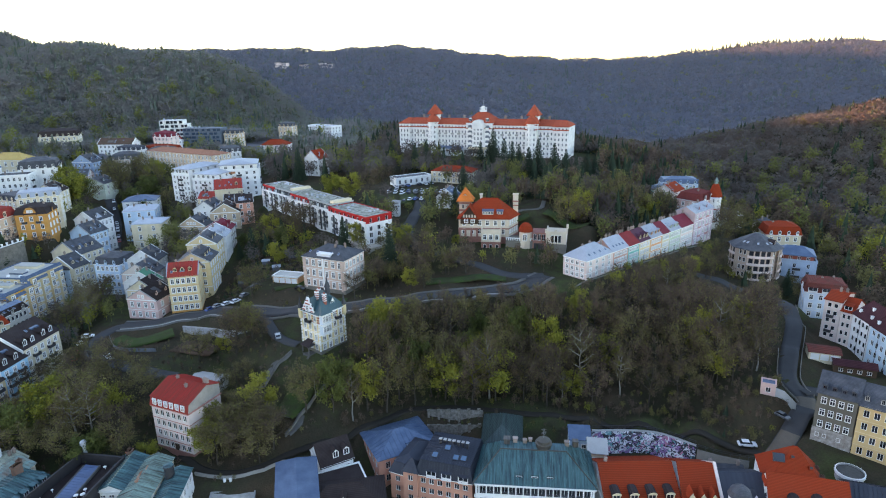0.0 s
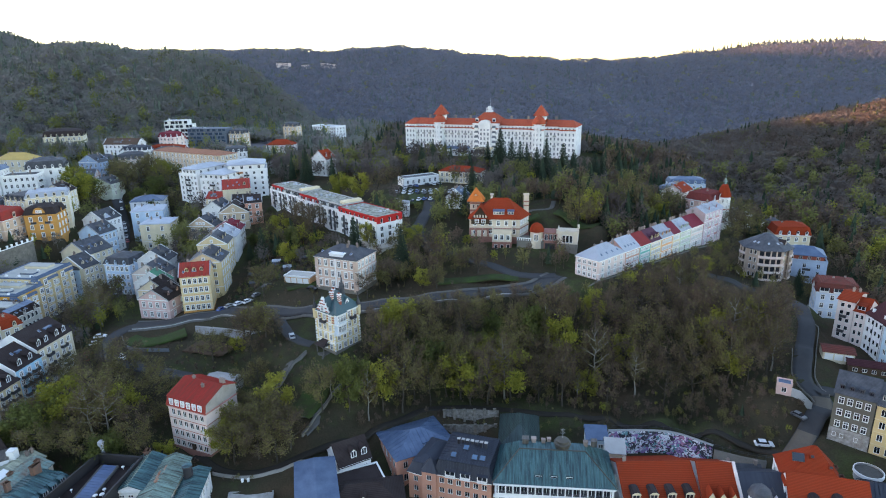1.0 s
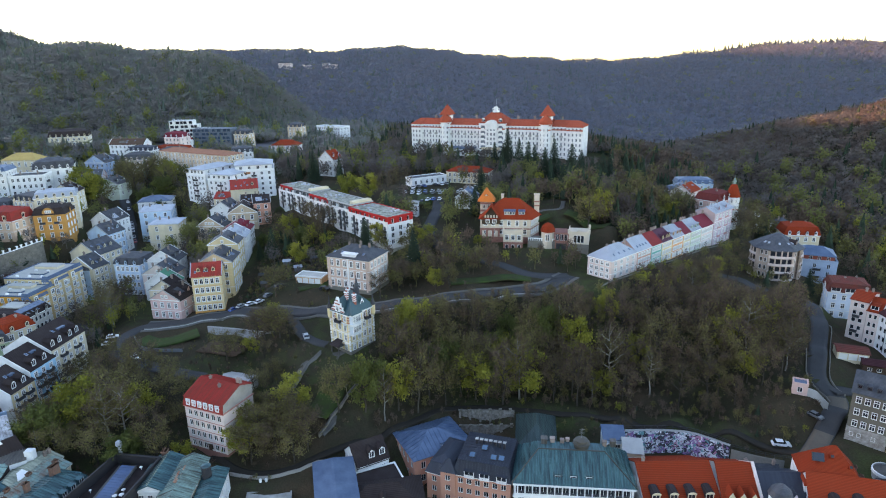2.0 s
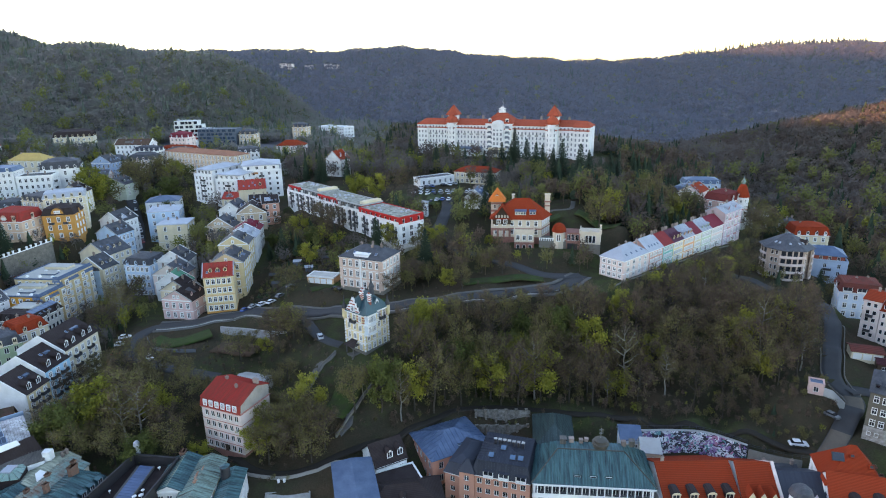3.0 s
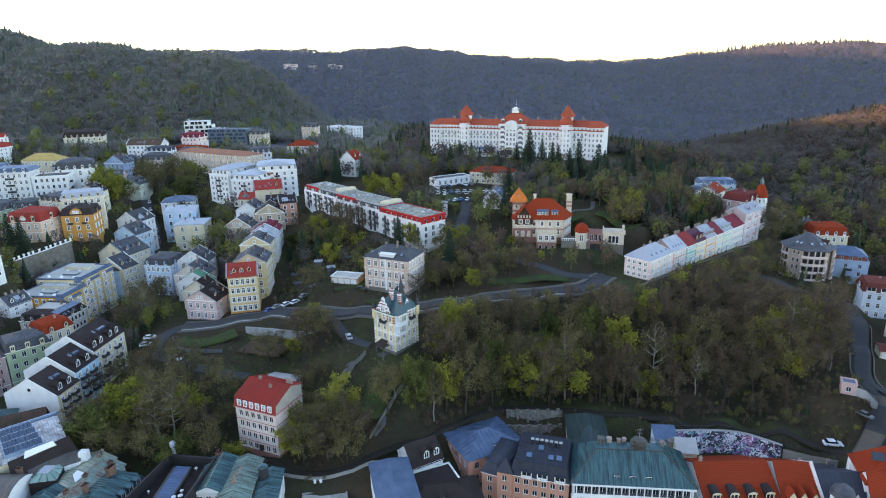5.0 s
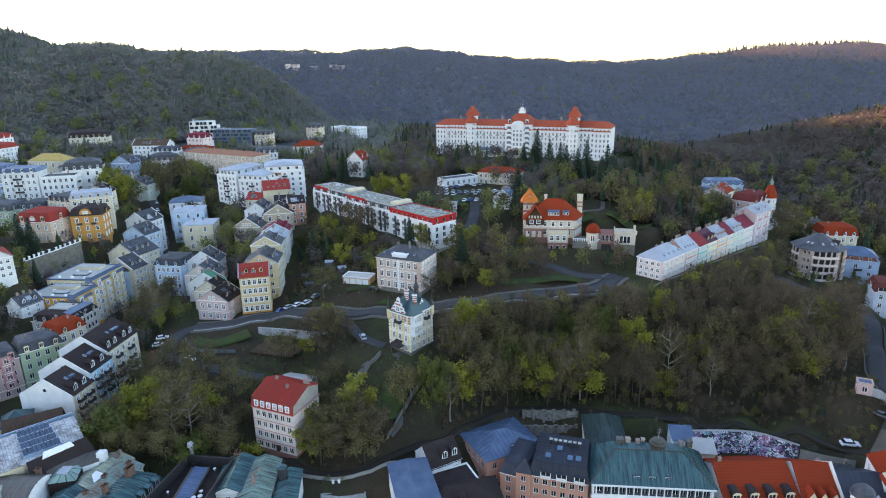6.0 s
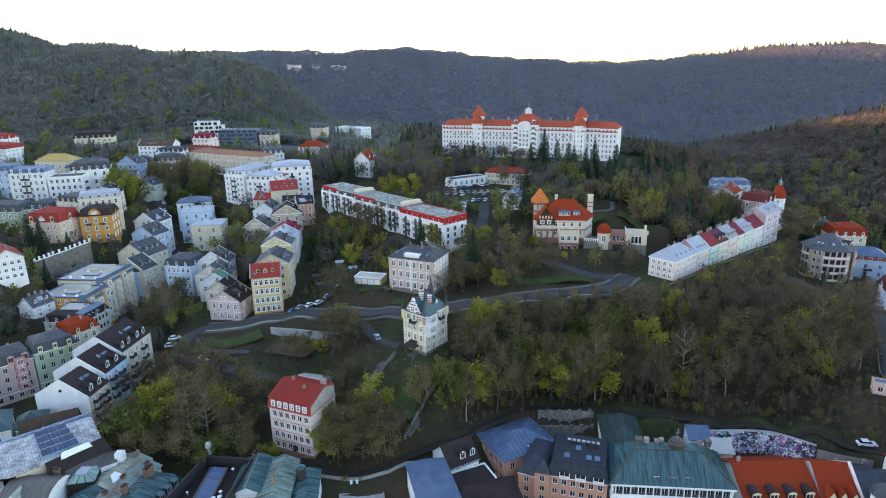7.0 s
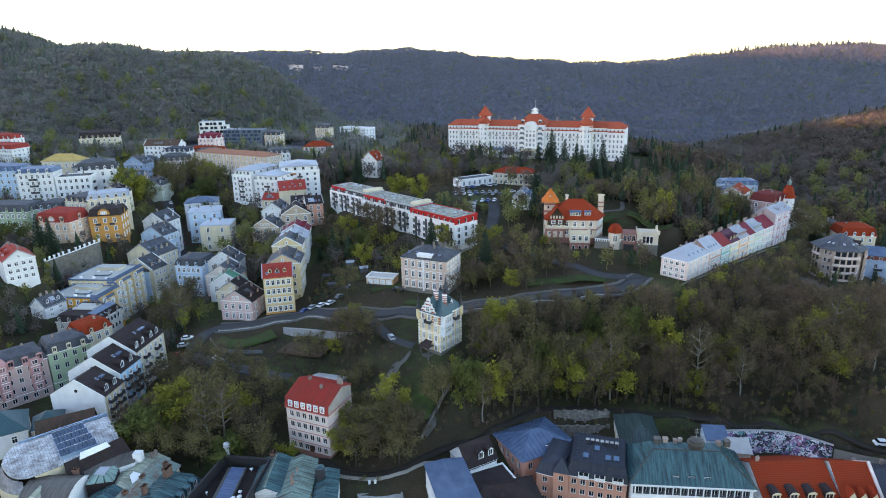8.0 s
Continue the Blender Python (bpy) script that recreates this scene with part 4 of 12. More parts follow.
# the row of old houses climbing away behind the yellow house
house("narrow yellow tenement with a red mansard roof", (-107.0, 220.1), (-96.4, 222.6), 11.5, 16.0, 30.8, "gable_x", 4.0, PALEYEL, REDMETAL, 4, 5, 0, 0, style="cased",
           trim="all", ridge=0.45, door=0.5, chimneys=((0.25, 0.55),), dormers=(("front", 0.25, 0.3), ("front", 0.5, 0.3), ("front", 0.75, 0.3)), base_wall=OCHRE, trim_mat=plaster("apricot_trim", (0.74, 0.44, 0.20)), group=TOWN, category="tenement")
house("cream gabled house with dark dormered roof", (-109.2, 233.6), (-96.0, 234.6), 13, 18.0, 32.2, "gable_y", 3.6, PALEYEL, SLATE, 4, 3, 4, 3, chimneys=((0.4, 0.2), (0.55, 0.6)),
      dormers=(("right", 0.25, 0.35), ("right", 0.5, 0.35), ("right", 0.75, 0.35)), group=TOWN)
house("yellow gabled house with grey metal roof", (-110.5, 248.6), (-98.2, 249.6), 11, 22.0, 35.4, "gable_y", 3.6, PALEYEL, SLATE, 4, 2, 3, 3, group=TOWN, chimneys=((0.45, 0.3),),
      dormers=(("right", 0.3, 0.35), ("right", 0.7, 0.35)))
house("pale house with a light metal roof in a terrace", (-111.0, 261.0), (-98.6, 262.0), 10, 24.0, 35.0, "gable_y", 3.3, WHITE, LIGHTMETAL, 3, 2, 3, 2, group=TOWN, chimneys=((0.5, 0.5),))
house("terrace house with a maroon tin roof", (-112.0, 272.0), (-100.0, 273.0), 10, 26.0, 35.4, "gable_y", 3.4, GREYP, MAROON, 3, 2, 3, 2, group=TOWN, chimneys=((0.5, 0.3), (0.5, 0.8)))
house("small tan villa with a dark broken-gabled roof", (-131.0, 289.0), (-117.5, 288.0), 10, 26.0, 33.4, "gable_y", 4.4, BEIGE, SLATE, 2, 3, 3, 2, gable_win=3, group=TOWN, chimneys=((0.3, 0.5), (0.6, 0.7)))
house("beige half-hipped house above the terrace", (-118.0, 297.0), (-104.0, 300.0), 11, 28.5, 37.6, "gable_y", 4.4, BEIGE, DARKROOF, 2, 3, 3, 2, group=TOWN, chimneys=((0.4, 0.3),))
house("salmon pink house with a brown roof", (-106.8, 303.8), (-98.8, 306.5), 12, 30.0, 41.2, "gable_x", 3.0, SALMON, DARKROOF, 3, 2, 3, 2, group=TOWN, chimneys=((0.4, 0.5),))
house("white gabled house with dark slate roof", (-132.5, 312.5), (-120.0, 311.0), 11, 28.5, 36.2, "gable_y", 4.4, WHITE, SLATE, 2, 3, 2, 2, group=TOWN, chimneys=((0.6, 0.4),))
house("house with a small red tin roof", (-137.0, 331.0), (-126.5, 329.5), 9, 30.0, 38.4, "gable_x", 3.0, CREAM, REDMETAL, 2, 3, 2, 2, group=TOWN)
house("cream house with a windowless gable and red tiled roof", (-126.8, 330.0), (-112.8, 334.4), 13, 32.0, 43.4, "gable_x", 4.2, CREAM, REDMETAL, 3, 0, 3, 0, group=TOWN, dormers=(("front", 0.8, 0.3),))
house("terrace house with pale rooflights beside the slope", (-118.0, 318.0), (-107.5, 320.0), 9, 31.0, 39.0, "gable_x", 3.0, SALMON, DARKROOF, 3, 2, 2, 2, group=TOWN)

# the second row, lower down
house("pale pink gabled house with a brown roof", (-124.7, 221.4), (-111.8, 218.6), 11, 13.6, 21.9, "gable_y", 3.9, PINK, DARKROOF, 2, 4, 2, 2, gable_win=2, group=TOWN,
      lights=(("left", 0.3, 0.4), ("left", 0.5, 0.4), ("left", 0.7, 0.4)), chimneys=((0.5, 0.15), (0.65, 0.85)))
house("narrow house with brown roof and tall chimneys", (-130.0, 232.2), (-117.5, 230.4), 8, 13.5, 21.6, "gable_y", 4.2, CREAM, DARKROOF, 2, 3, 2, 2, group=TOWN, chimneys=((0.4, 0.2), (0.6, 0.6)))
house("house under a bright green painted roof", (-136.0, 241.2), (-122.0, 241.4), 6, 13.5, 21.4, "gable_y", 4.6, WHITE, GREENMETAL, 2, 3, 2, 2, group=TOWN)
house("house with a pale gable and grey roof", (-140.0, 248.0), (-126.0, 247.0), 10, 13.5, 23.0, "gable_y", 4.4, BLUSH, SLATE, 3, 3, 2, 2, group=TOWN, chimneys=((0.3, 0.2), (0.6, 0.5), (0.5, 0.9)))
house("white house with blue-grey roof and chimneys", (-143.0, 259.0), (-129.0, 259.0), 10, 14, 25.4, "gable_y", 4.6, WHITE, SLATE, 3, 3, 2, 2, group=TOWN, chimneys=((0.4, 0.2), (0.6, 0.5)))
house("pale blue tenement with dark mansard and dormers", (-156.0, 256.2), (-143.6, 253.9), 12, 10.5, 25.3, "mansard", 4.0, LBLUE, SLATE, 4, 5, 3, 2, group=TOWN,
      dormers=(("front", 0.2, 0.1), ("front", 0.5, 0.1), ("front", 0.8, 0.1)), chimneys=((0.3, 0.5), (0.7, 0.6)), category="tenement")
house("tall house with a blank white gable", (-181.0, 262.5), (-167.0, 258.2), 9, 7.0, 22.6, "gable_y", 4.8, CREAM, SLATE, 4, 0, 3, 0, gable_win=0, group=TOWN, chimneys=((0.5, 0.4),), trim=False)
house("taller white-gabled house with dark dormered roof", (-185.0, 273.0), (-169.5, 268.0), 14, 8.0, 26.0, "gable_y", 5.2, CREAM, SLATE, 5, 0, 4, 0, gable_win=0, group=TOWN,
      chimneys=((0.4, 0.2), (0.3, 0.5), (0.5, 0.7)), dormers=(("right", 0.25, 0.3), ("right", 0.5, 0.3), ("right", 0.75, 0.3)), trim=False)
house("pale blue gabled house by the street", (-186.5, 291.5), (-174.5, 288.0), 11, 12.0, 30.4, "gable_y", 4.4, LBLUE, SLATE, 4, 0, 4, 0, gable_win=0, group=TOWN, trim=False)
house("white gabled house up the street", (-190.5, 303.5), (-178.0, 300.5), 12, 16.0, 34.0, "gable_y", 4.4, WHITE, SLATE, 4, 0, 4, 0, gable_win=1, group=TOWN, trim=False, chimneys=((0.5, 0.3),))
house("cream house with a flat pale roof at the street corner", (-162.5, 304.5), (-147.5, 306.0), 14, 17.0, 30.8, "hip", 1.6, CREAM, LIGHTMETAL, 3, 2, 3, 2, group=TOWN, chimneys=((0.3, 0.4), (0.6, 0.4)))
house("blue-roofed tenement on the street", (-173.0, 318.0), (-157.5, 322.0), 15, 18.0, 34.4, "hip", 2.2, LBLUE, LIGHTMETAL, 4, 3, 3, 3, group=TOWN, chimneys=((0.3, 0.4), (0.7, 0.4)))
house("white tenement with orange attic on the street", (-182.0, 336.0), (-165.0, 340.0), 14, 20.0, 36.0, "hip", 2.4, WHITE, BLUEMETAL, 4, 4, 3, 3, group=TOWN, chimneys=((0.4, 0.5),))

# ---------------------------------------------------------------- large modern blocks
mat("dark_cladding", (0.075, 0.08, 0.085), 0.8, 0.15)


def red_block():
    """Four-storey flats in three stepped pieces, grey and white bays, a red attic and gravelled roofs."""
    u = Vector((63.2, -71.2)).normalized()
    turn = math.degrees(math.atan2(u.y, u.x))
    start = Vector((-96.7, 316.5))
    for s0, s1, z0, z1, lab in ((0.0, 29.5, 37.0, 47.9, "flats at the upper end"), (29.5, 66.5, 35.5, 47.2, "middle flats"), (66.5, 95.5, 34.0, 46.4, "flats with a red corner")):
        a = start + u * s0
        w, d, h = s1 - s0, 13.5, z1 - z0
        th = thing("apartment_block", "modern %s, white walls, red attic, gravelled roof" % lab, "apartment block", a.x, a.y, z0, turn, "modern flats")
        for sx in (0, 0.5, 1):
            for sy in (0, 1):
                p = th.matrix_basis @ Vector((w * sx, d * sy, 0))
                PADS.append((p.x, p.y, z0, 1.0))
        bm = bmesh.new()
        wins = []
        bays = int(w / 3.3)
        for side, nb in (("front", bays), ("right", 3), ("left", 2), ("back", 0)):
            m, width = SIDES[side](w, d)
            ops = openings(width, nb, 3, 2.75, 0.1, 1.55, 2.0) if nb else []
            panel(bm, width, -5, h - 2.7, [(o[0] - o[2] / 2, o[0] + o[2] / 2, o[1], o[1] + o[3]) for o in ops], m)
            wins += [(m @ pose(o[0], 0, o[1]), o[2], o[3]) for o in ops]
        part("wall", bm, WHITE, th)
        for m, ww, wh in wins:
            window(th, m, ww, wh, "plain")
        for i in range(bays):
            if i % 3 != 1:
                bm = bmesh.new()
                x = 0.6 + (w - 1.2) / bays * (i + 1.0)
                box(bm, x - 0.72, -0.14, -0.5, x + 0.72, -0.004, h - 2.9)
                part("grey_panel", bm, MATS["dark_cladding"], th, "dark grey cladding panel")
        for i in range(1, bays, 3):
            for k in (1, 2):
                balcony(th, pose(0.6 + (w - 1.2) / bays * (i + 0.5), 0, 0.3 + 2.75 * k), 2.6, 0.6)
        bm = bmesh.new()
        wins = []
        inset = 1.3 if s1 < 90 else 0.02
        for side in SIDES:
            m, width = SIDES[side](w, d - inset)
            m = pose(0, inset, 0) @ m
            nb = {"front": bays, "right": 3, "left": 0, "back": 0}[side]
            ops = openings(width, nb, 1, 2.4, h - 2.7, 1.2, 1.8) if nb else []
            panel(bm, width, h - 2.7, h, [(o[0] - o[2] / 2, o[0] + o[2] / 2, o[1] - 0.45, o[1] - 0.45 + o[3]) for o in ops], m)
            wins += [(m @ pose(o[0], 0, o[1] - 0.45), o[2], o[3]) for o in ops]
        part("attic", bm, BRIGHTRED if s1 > 90 else MATS["dark_cladding"], th, "attic storey")
        if s1 < 90:
            bm = bmesh.new()
            box(bm, -0.1, inset - 0.12, h - 0.9, w * 0.45, inset - 0.01, h + 0.32)
            for q in range(int(w * 0.45 / 3.3) + 1):
                box(bm, 3.3 * q, inset - 0.12, h - 2.6, 3.3 * q + 0.9, inset - 0.01, h - 0.9)
            box(bm, -0.1, inset, h - 2.6, -0.01, d, h + 0.32)
            part("red_fascia", bm, BRIGHTRED, th, "bright red attic cladding")
        for q in range(0, bays, 2):
            bm = bmesh.new()
            x = 0.6 + (w - 1.2) / bays * q
            box(bm, x, 0.16, h - 2.6, x + 0.12, inset + 0.2, h - 0.7)
            part("terrace_screen", bm, TRIM, th, "white terrace dividing screen")
        for m, ww, wh in wins:
            window(th, m, ww, wh, "plain")
        bm = bmesh.new()
        box(bm, 0, 0, h - 2.72, w, inset, h - 2.6)
        box(bm, 0, 0, h - 2.6, w, 0.15, h - 1.8)
        part("terrace", bm, WHITE, th)
        rim = part("parapet", parapet(w, d - inset, h, 0.12), CONC if s1 < 90 else BRIGHTRED, th)
        rim.location = (0, inset, 0)
        bm = bmesh.new()
        box(bm, 0.3, inset + 0.3, h - 0.3, w - 0.3, d - 0.3, h + 0.1)
        part("roof", bm, GREENROOF, th, "gravelled flat roof")
        if s1 > 90:
            bm = bmesh.new()
            box(bm, w * 0.55, -3.2, -5, w + 5.5, -0.16, 0.9)
            box(bm, w + 0.16, -0.16, -5, w + 5.5, 9.0, 0.9)
            pod = part("podium", bm, plaster("pale_sand_render", (0.52, 0.48, 0.41)), th, "low sand-coloured garage podium")
            for q in range(5):
                window(pod, pose(w * 0.55 + 1.6 + 2.6 * q, -3.4, -1.5), 2.0, 1.2, "plain")
        if s1 < 90:
            bm = bmesh.new()
            box(bm, w - 3.2, 3, h + 0.1, w - 0.3, d - 0.6, h + 1.3)
            part("lift_house", bm, CREAM, th)
        random.seed(int(s0))
        for k in range(9):
            bm = bmesh.new()
            px, py = random.uniform(1.5, w - 5), random.uniform(1.5, d - 2)
            box(bm, px, py, h + 0.1, px + random.uniform(0.5, 1.4), py + random.uniform(0.5, 1.2), h + random.uniform(0.4, 0.8))
            part("roof_vent", bm, LIGHTMETAL, th)


red_block()


def white_complex():
    """White apartment complex of three wings with glazed corners and pale flat-hipped roofs."""
    specs = ((("narrow wing"), (-159.4, 352.8), (-146.5, 346.6), 26, 33.0, 51.6), (("front wing"), (-144.3, 344.6), (-128.0, 339.0), 26, 31.0, 49.6),
             (("rear wing with brick balconies"), (-131.0, 350.0), (-109.0, 355.7), 22, 34.5, 53.0))
    for lab, a, b, d, z0, z1 in specs:
        th = house("white apartment complex, " + lab + ", pale metal roof", a, b, d, z0, z1 - 2.8, "flat", 0.5, WHITE, LIGHTMETAL, 5, 5, 5, 4, style="plain", trim=False,
                   category="apartment block", name="apartment_block", group="white apartment complex",
                   balconies=[("front", 0.5, k, 3.0) for k in (1, 2, 3, 4)] + [("right", 0.3, k, 3.0) for k in (1, 2, 3)])
        w = frame_of(a, b)[0]
        h = z1 - 2.8 - z0
        bm = bmesh.new()
        wins = []
        for side in SIDES:
            m, width = SIDES[side](w - 2.4, d - 2.4)
            m = pose(1.2, 1.2, 0) @ m
            nb = 4 if side != "back" else 0
            ops = openings(width, nb, 1, 2.6, h, 1.5, 1.7) if nb else []
            panel(bm, width, h - 0.1, h + 2.7, [(o[0] - o[2] / 2, o[0] + o[2] / 2, o[1] - 0.2, o[1] - 0.2 + o[3]) for o in ops], m)
            wins += [(m @ pose(o[0], 0, o[1] - 0.2), o[2], o[3]) for o in ops]
        part("penthouse", bm, WHITE, th)
        if "brick" in lab:
            for q in range(3):
                for k in range(5):
                    bm = bmesh.new()
                    box(bm, 1.0 + 3.0 * q, -0.5, 1.2 + h / 5 * k, 3.4 + 3.0 * q, -0.02, 2.3 + h / 5 * k)
                    part("balcony_front", bm, mat("brown_balcony_boards", (0.34, 0.17, 0.09), 0.85, 0.2), th, "brown boarded balcony front")
        for m, ww, wh in wins:
            window(th, m, ww, wh, "plain")
        bm = bmesh.new()
        x0, y0, x1, y1, z = 0.3, 0.3, w - 0.3, d - 0.3, h + 2.7
        box(bm, x0, y0, z, x1, y1, z + 0.25)
        r = [(w * 0.5, d * 0.3, z + 2.2), (w * 0.5, d * 0.7, z + 2.2)]
        slope(bm, (x0, y0, z + 0.3), (x1, y0, z + 0.3), r[0], r[0])
        slope(bm, (x1, y0, z + 0.3), (x1, y1, z + 0.3), r[1], r[0])
        slope(bm, (x1, y1, z + 0.3), (x0, y1, z + 0.3), r[1], r[1])
        slope(bm, (x0, y1, z + 0.3), (x0, y0, z + 0.3), r[0], r[1])
        part("upper_roof", bm, LIGHTMETAL, th, "pale shallow hipped metal roof")


white_complex()

# ---------------------------------------------------------------- the pastel terrace
def pastel_row():
    c, e = Vector((51.0, 211.4)), Vector((110.7, 264.3))
    u = (e - c).normalized()
    span = (e - c).length
    cuts = (0.0, 0.215, 0.345, 0.445, 0.55, 0.665, 0.745, 0.86, 1.0)
    looks = ((plaster("rosy_white_plaster", (0.74, 0.60, 0.54)), LIGHTMETAL, "white corner house with a pale zinc roof", 4), (SALMON, LIGHTMETAL, "salmon terrace house with a pale zinc roof", 5), (MINT, mat("dark_cherry_sheet", (0.24, 0.030, 0.030), 0.8, 0.2, 0.3, 4, 0.12), "mint green terrace house with a red roof", 4),
             (PALEYEL, mat("plum_sheet_roof", (0.085, 0.032, 0.052), 0.75, 0.25, 0.3, 4, 0.12), "pale yellow terrace house with a plum roof", 4), (TERRA, LIGHTMETAL, "orange terrace house with a pale roof and dormers", 5), (CREAM, MAROON, "cream terrace house with a maroon roof", 4),
             (plaster("soft_green_plaster", (0.50, 0.58, 0.44)), LIGHTMETAL, "pale green terrace house with a zinc roof", 5), (BLUSH, MAROON, "blush terrace house with a dark red roof", 6))
    for i, (wall, cover, lab, bays) in enumerate(looks):
        a, b = c + u * span * cuts[i], c + u * span * cuts[i + 1]
        z0 = 29.5 - 3.2 * cuts[i]
        wallm = plaster("orange_plaster", (0.72, 0.38, 0.20)) if wall is TERRA else plaster("soft_salmon_plaster", (0.60, 0.34, 0.27)) if wall is SALMON else wall
        house(lab, a, b, 10.4, z0, 36.9 - 0.6 * cuts[i], "hip" if i == 0 else "gable_x", 4.0, wallm, cover, 3, bays, 0, 4 if i == 0 else 0, style="cased", group="pastel terrace",
              rib=0.9 if cover is LIGHTMETAL else 0, over=0.25, chimneys=((0.3, 0.56), (0.62, 0.62), (0.94, 0.5)), category="terrace house", name="terrace_house", door=0.5 if i else -1,
              lights=[("front", 0.2 + 0.2 * k, 0.3) for k in range(4)] if i in (0, 1) else (), dormers=[("front", 0.25, 0.2), ("front", 0.6, 0.2), ("front", 0.85, 0.2)] if i in (3, 4, 6) else (),
              deep_base=6)


pastel_row()
tall = house("tall rose townhouse at the end of the terrace", (111.5, 265.2), (124.5, 276.8), 9, 25.4, 40.8, "gable_x", 2.4, plaster("rosy_lilac_plaster", (0.62, 0.50, 0.54)), LIGHTMETAL, 4, 5, 3, 0, style="framed", trim="all", category="townhouse", group="pastel terrace",
             dormers=(("front", 0.3, 0.2), ("front", 0.7, 0.2)), rib=0.9, chimneys=((0.1, 0.5), (0.6, 0.5)), dormer_wall=ROSE)
bm = bmesh.new()
pts = [(0, -4), (9, -4), (9, 15.5), (4.5, 17.9), (0, 15.5)]
f = bm.faces.new([bm.verts.new((-0.02, y, z)) for y, z in pts[::-1]])
ext = bmesh.ops.extrude_face_region(bm, geom=[f])
bmesh.ops.translate(bm, vec=(-0.35, 0, 0), verts=[v for v in ext["geom"] if isinstance(v, bmesh.types.BMVert)])
bmesh.ops.recalc_face_normals(bm, faces=bm.faces)
part("party_wall", bm, plaster("bare_rose_render", (0.50, 0.38, 0.37)), tall, "bare rose-grey party wall")
for k in range(3):
    for q in (0.3, 0.7):
        bm = bmesh.new()
        box(bm, 17.4 * q - 1.5, -0.14, 3.6 + 4.0 * k, 17.4 * q + 1.5, -0.004, 4.4 + 4.0 * k)
        part("rose_band", bm, ROSE, tall, "rose-coloured window apron")


def tower_house():
    """Round-cornered house with a red conical roof and a green lantern."""
    house("striped red and white townhouse with steep tiled roofs", (121.5, 285.0), (131.5, 293.0), 12, 26.5, 41.5, "mansard", 5.0, plaster("rosy_striped_plaster", (0.60, 0.40, 0.34)), mat("plum_red_tiles", (0.15, 0.035, 0.032), 0.8, 0.3, 0.4, 6, 0.3, kind="tiles"), 4, 3, 3, 2, style="hooded", dormer_wall=TRIM, dormer_size=(1.8, 2.0, 2.6), trim="all", category="townhouse",
          dormers=(("front", 0.3, 0.1), ("front", 0.7, 0.1)), chimneys=((0.3, 0.3), (0.6, 0.5), (0.4, 0.7)))
    th = thing("corner_tower", "round white corner tower with red cone and green lantern", "tower", 131.6, 292.6, 26.5)
    bm = bmesh.new()
    lathe(bm, 0, 0, ((2.9, -5), (2.9, 15.6), (3.2, 15.8), (3.2, 16.2)), 14)
    part("wall", bm, WHITE, th)
    for k in range(5):
        for t in (200, 240, 280, 320, 360):
            window(th, pose(2.86 * math.cos(radians(t)), 2.86 * math.sin(radians(t)), 1 + 3.1 * k, 0, 0, t + 90) @ pose(0, -0.18, 0), 0.8, 1.7, "cased")
    bm = bmesh.new()
    lathe(bm, 0, 0, ((3.5, 16.0), (3.0, 17.6), (1.5, 21.6), (0.9, 22.2)), 14)
    part("roof", bm, REDTILE, th)
    bm = bmesh.new()
    lathe(bm, 0, 0, ((0.8, 22.0), (0.8, 23.2), (1.1, 23.3), (0.7, 24.0), (0.1, 25.4), (0.03, 26.6)), 10)
    part("lantern", bm, MATS["pale_green_copper_roof"], th)
    for z0 in (3.6, 9.8):
        bm = bmesh.new()
        lathe(bm, 0, 0, ((2.92, z0), (3.02, z0), (3.02, z0 + 0.5), (2.92, z0 + 0.5)), 14)
        part("red_band", bm, BRICKRED, th)


tower_house()
house("distant grey-roofed townhouse up the valley road", (125.0, 335.0), (136.0, 345.0), 12, 24.0, 36.0, "mansard", 3.5, MINT, BLUEMETAL, 4, 3, 2, 2, group=TOWN)
house("townhouse with red roof up the valley road", (119.0, 312.0), (128.0, 322.0), 11, 26.0, 40.5, "gable_x", 3.5, BLUSH, REDTILE, 4, 3, 2, 2, group=TOWN)
house("pale blue townhouse with a grey mansard", (128.0, 355.0), (148.0, 352.0), 12, 26.0, 37.0, "mansard", 3.5, LBLUE, BLUEMETAL, 4, 5, 2, 2, group=TOWN, chimneys=((0.3, 0.5), (0.7, 0.5)))
house("small grey house in the trees", (147.0, 305.0), (155.0, 309.0), 8, 22, 28.5, "gable_y", 3.0, GREYP, SLATE, 2, 2, 2, 2, group=TOWN)

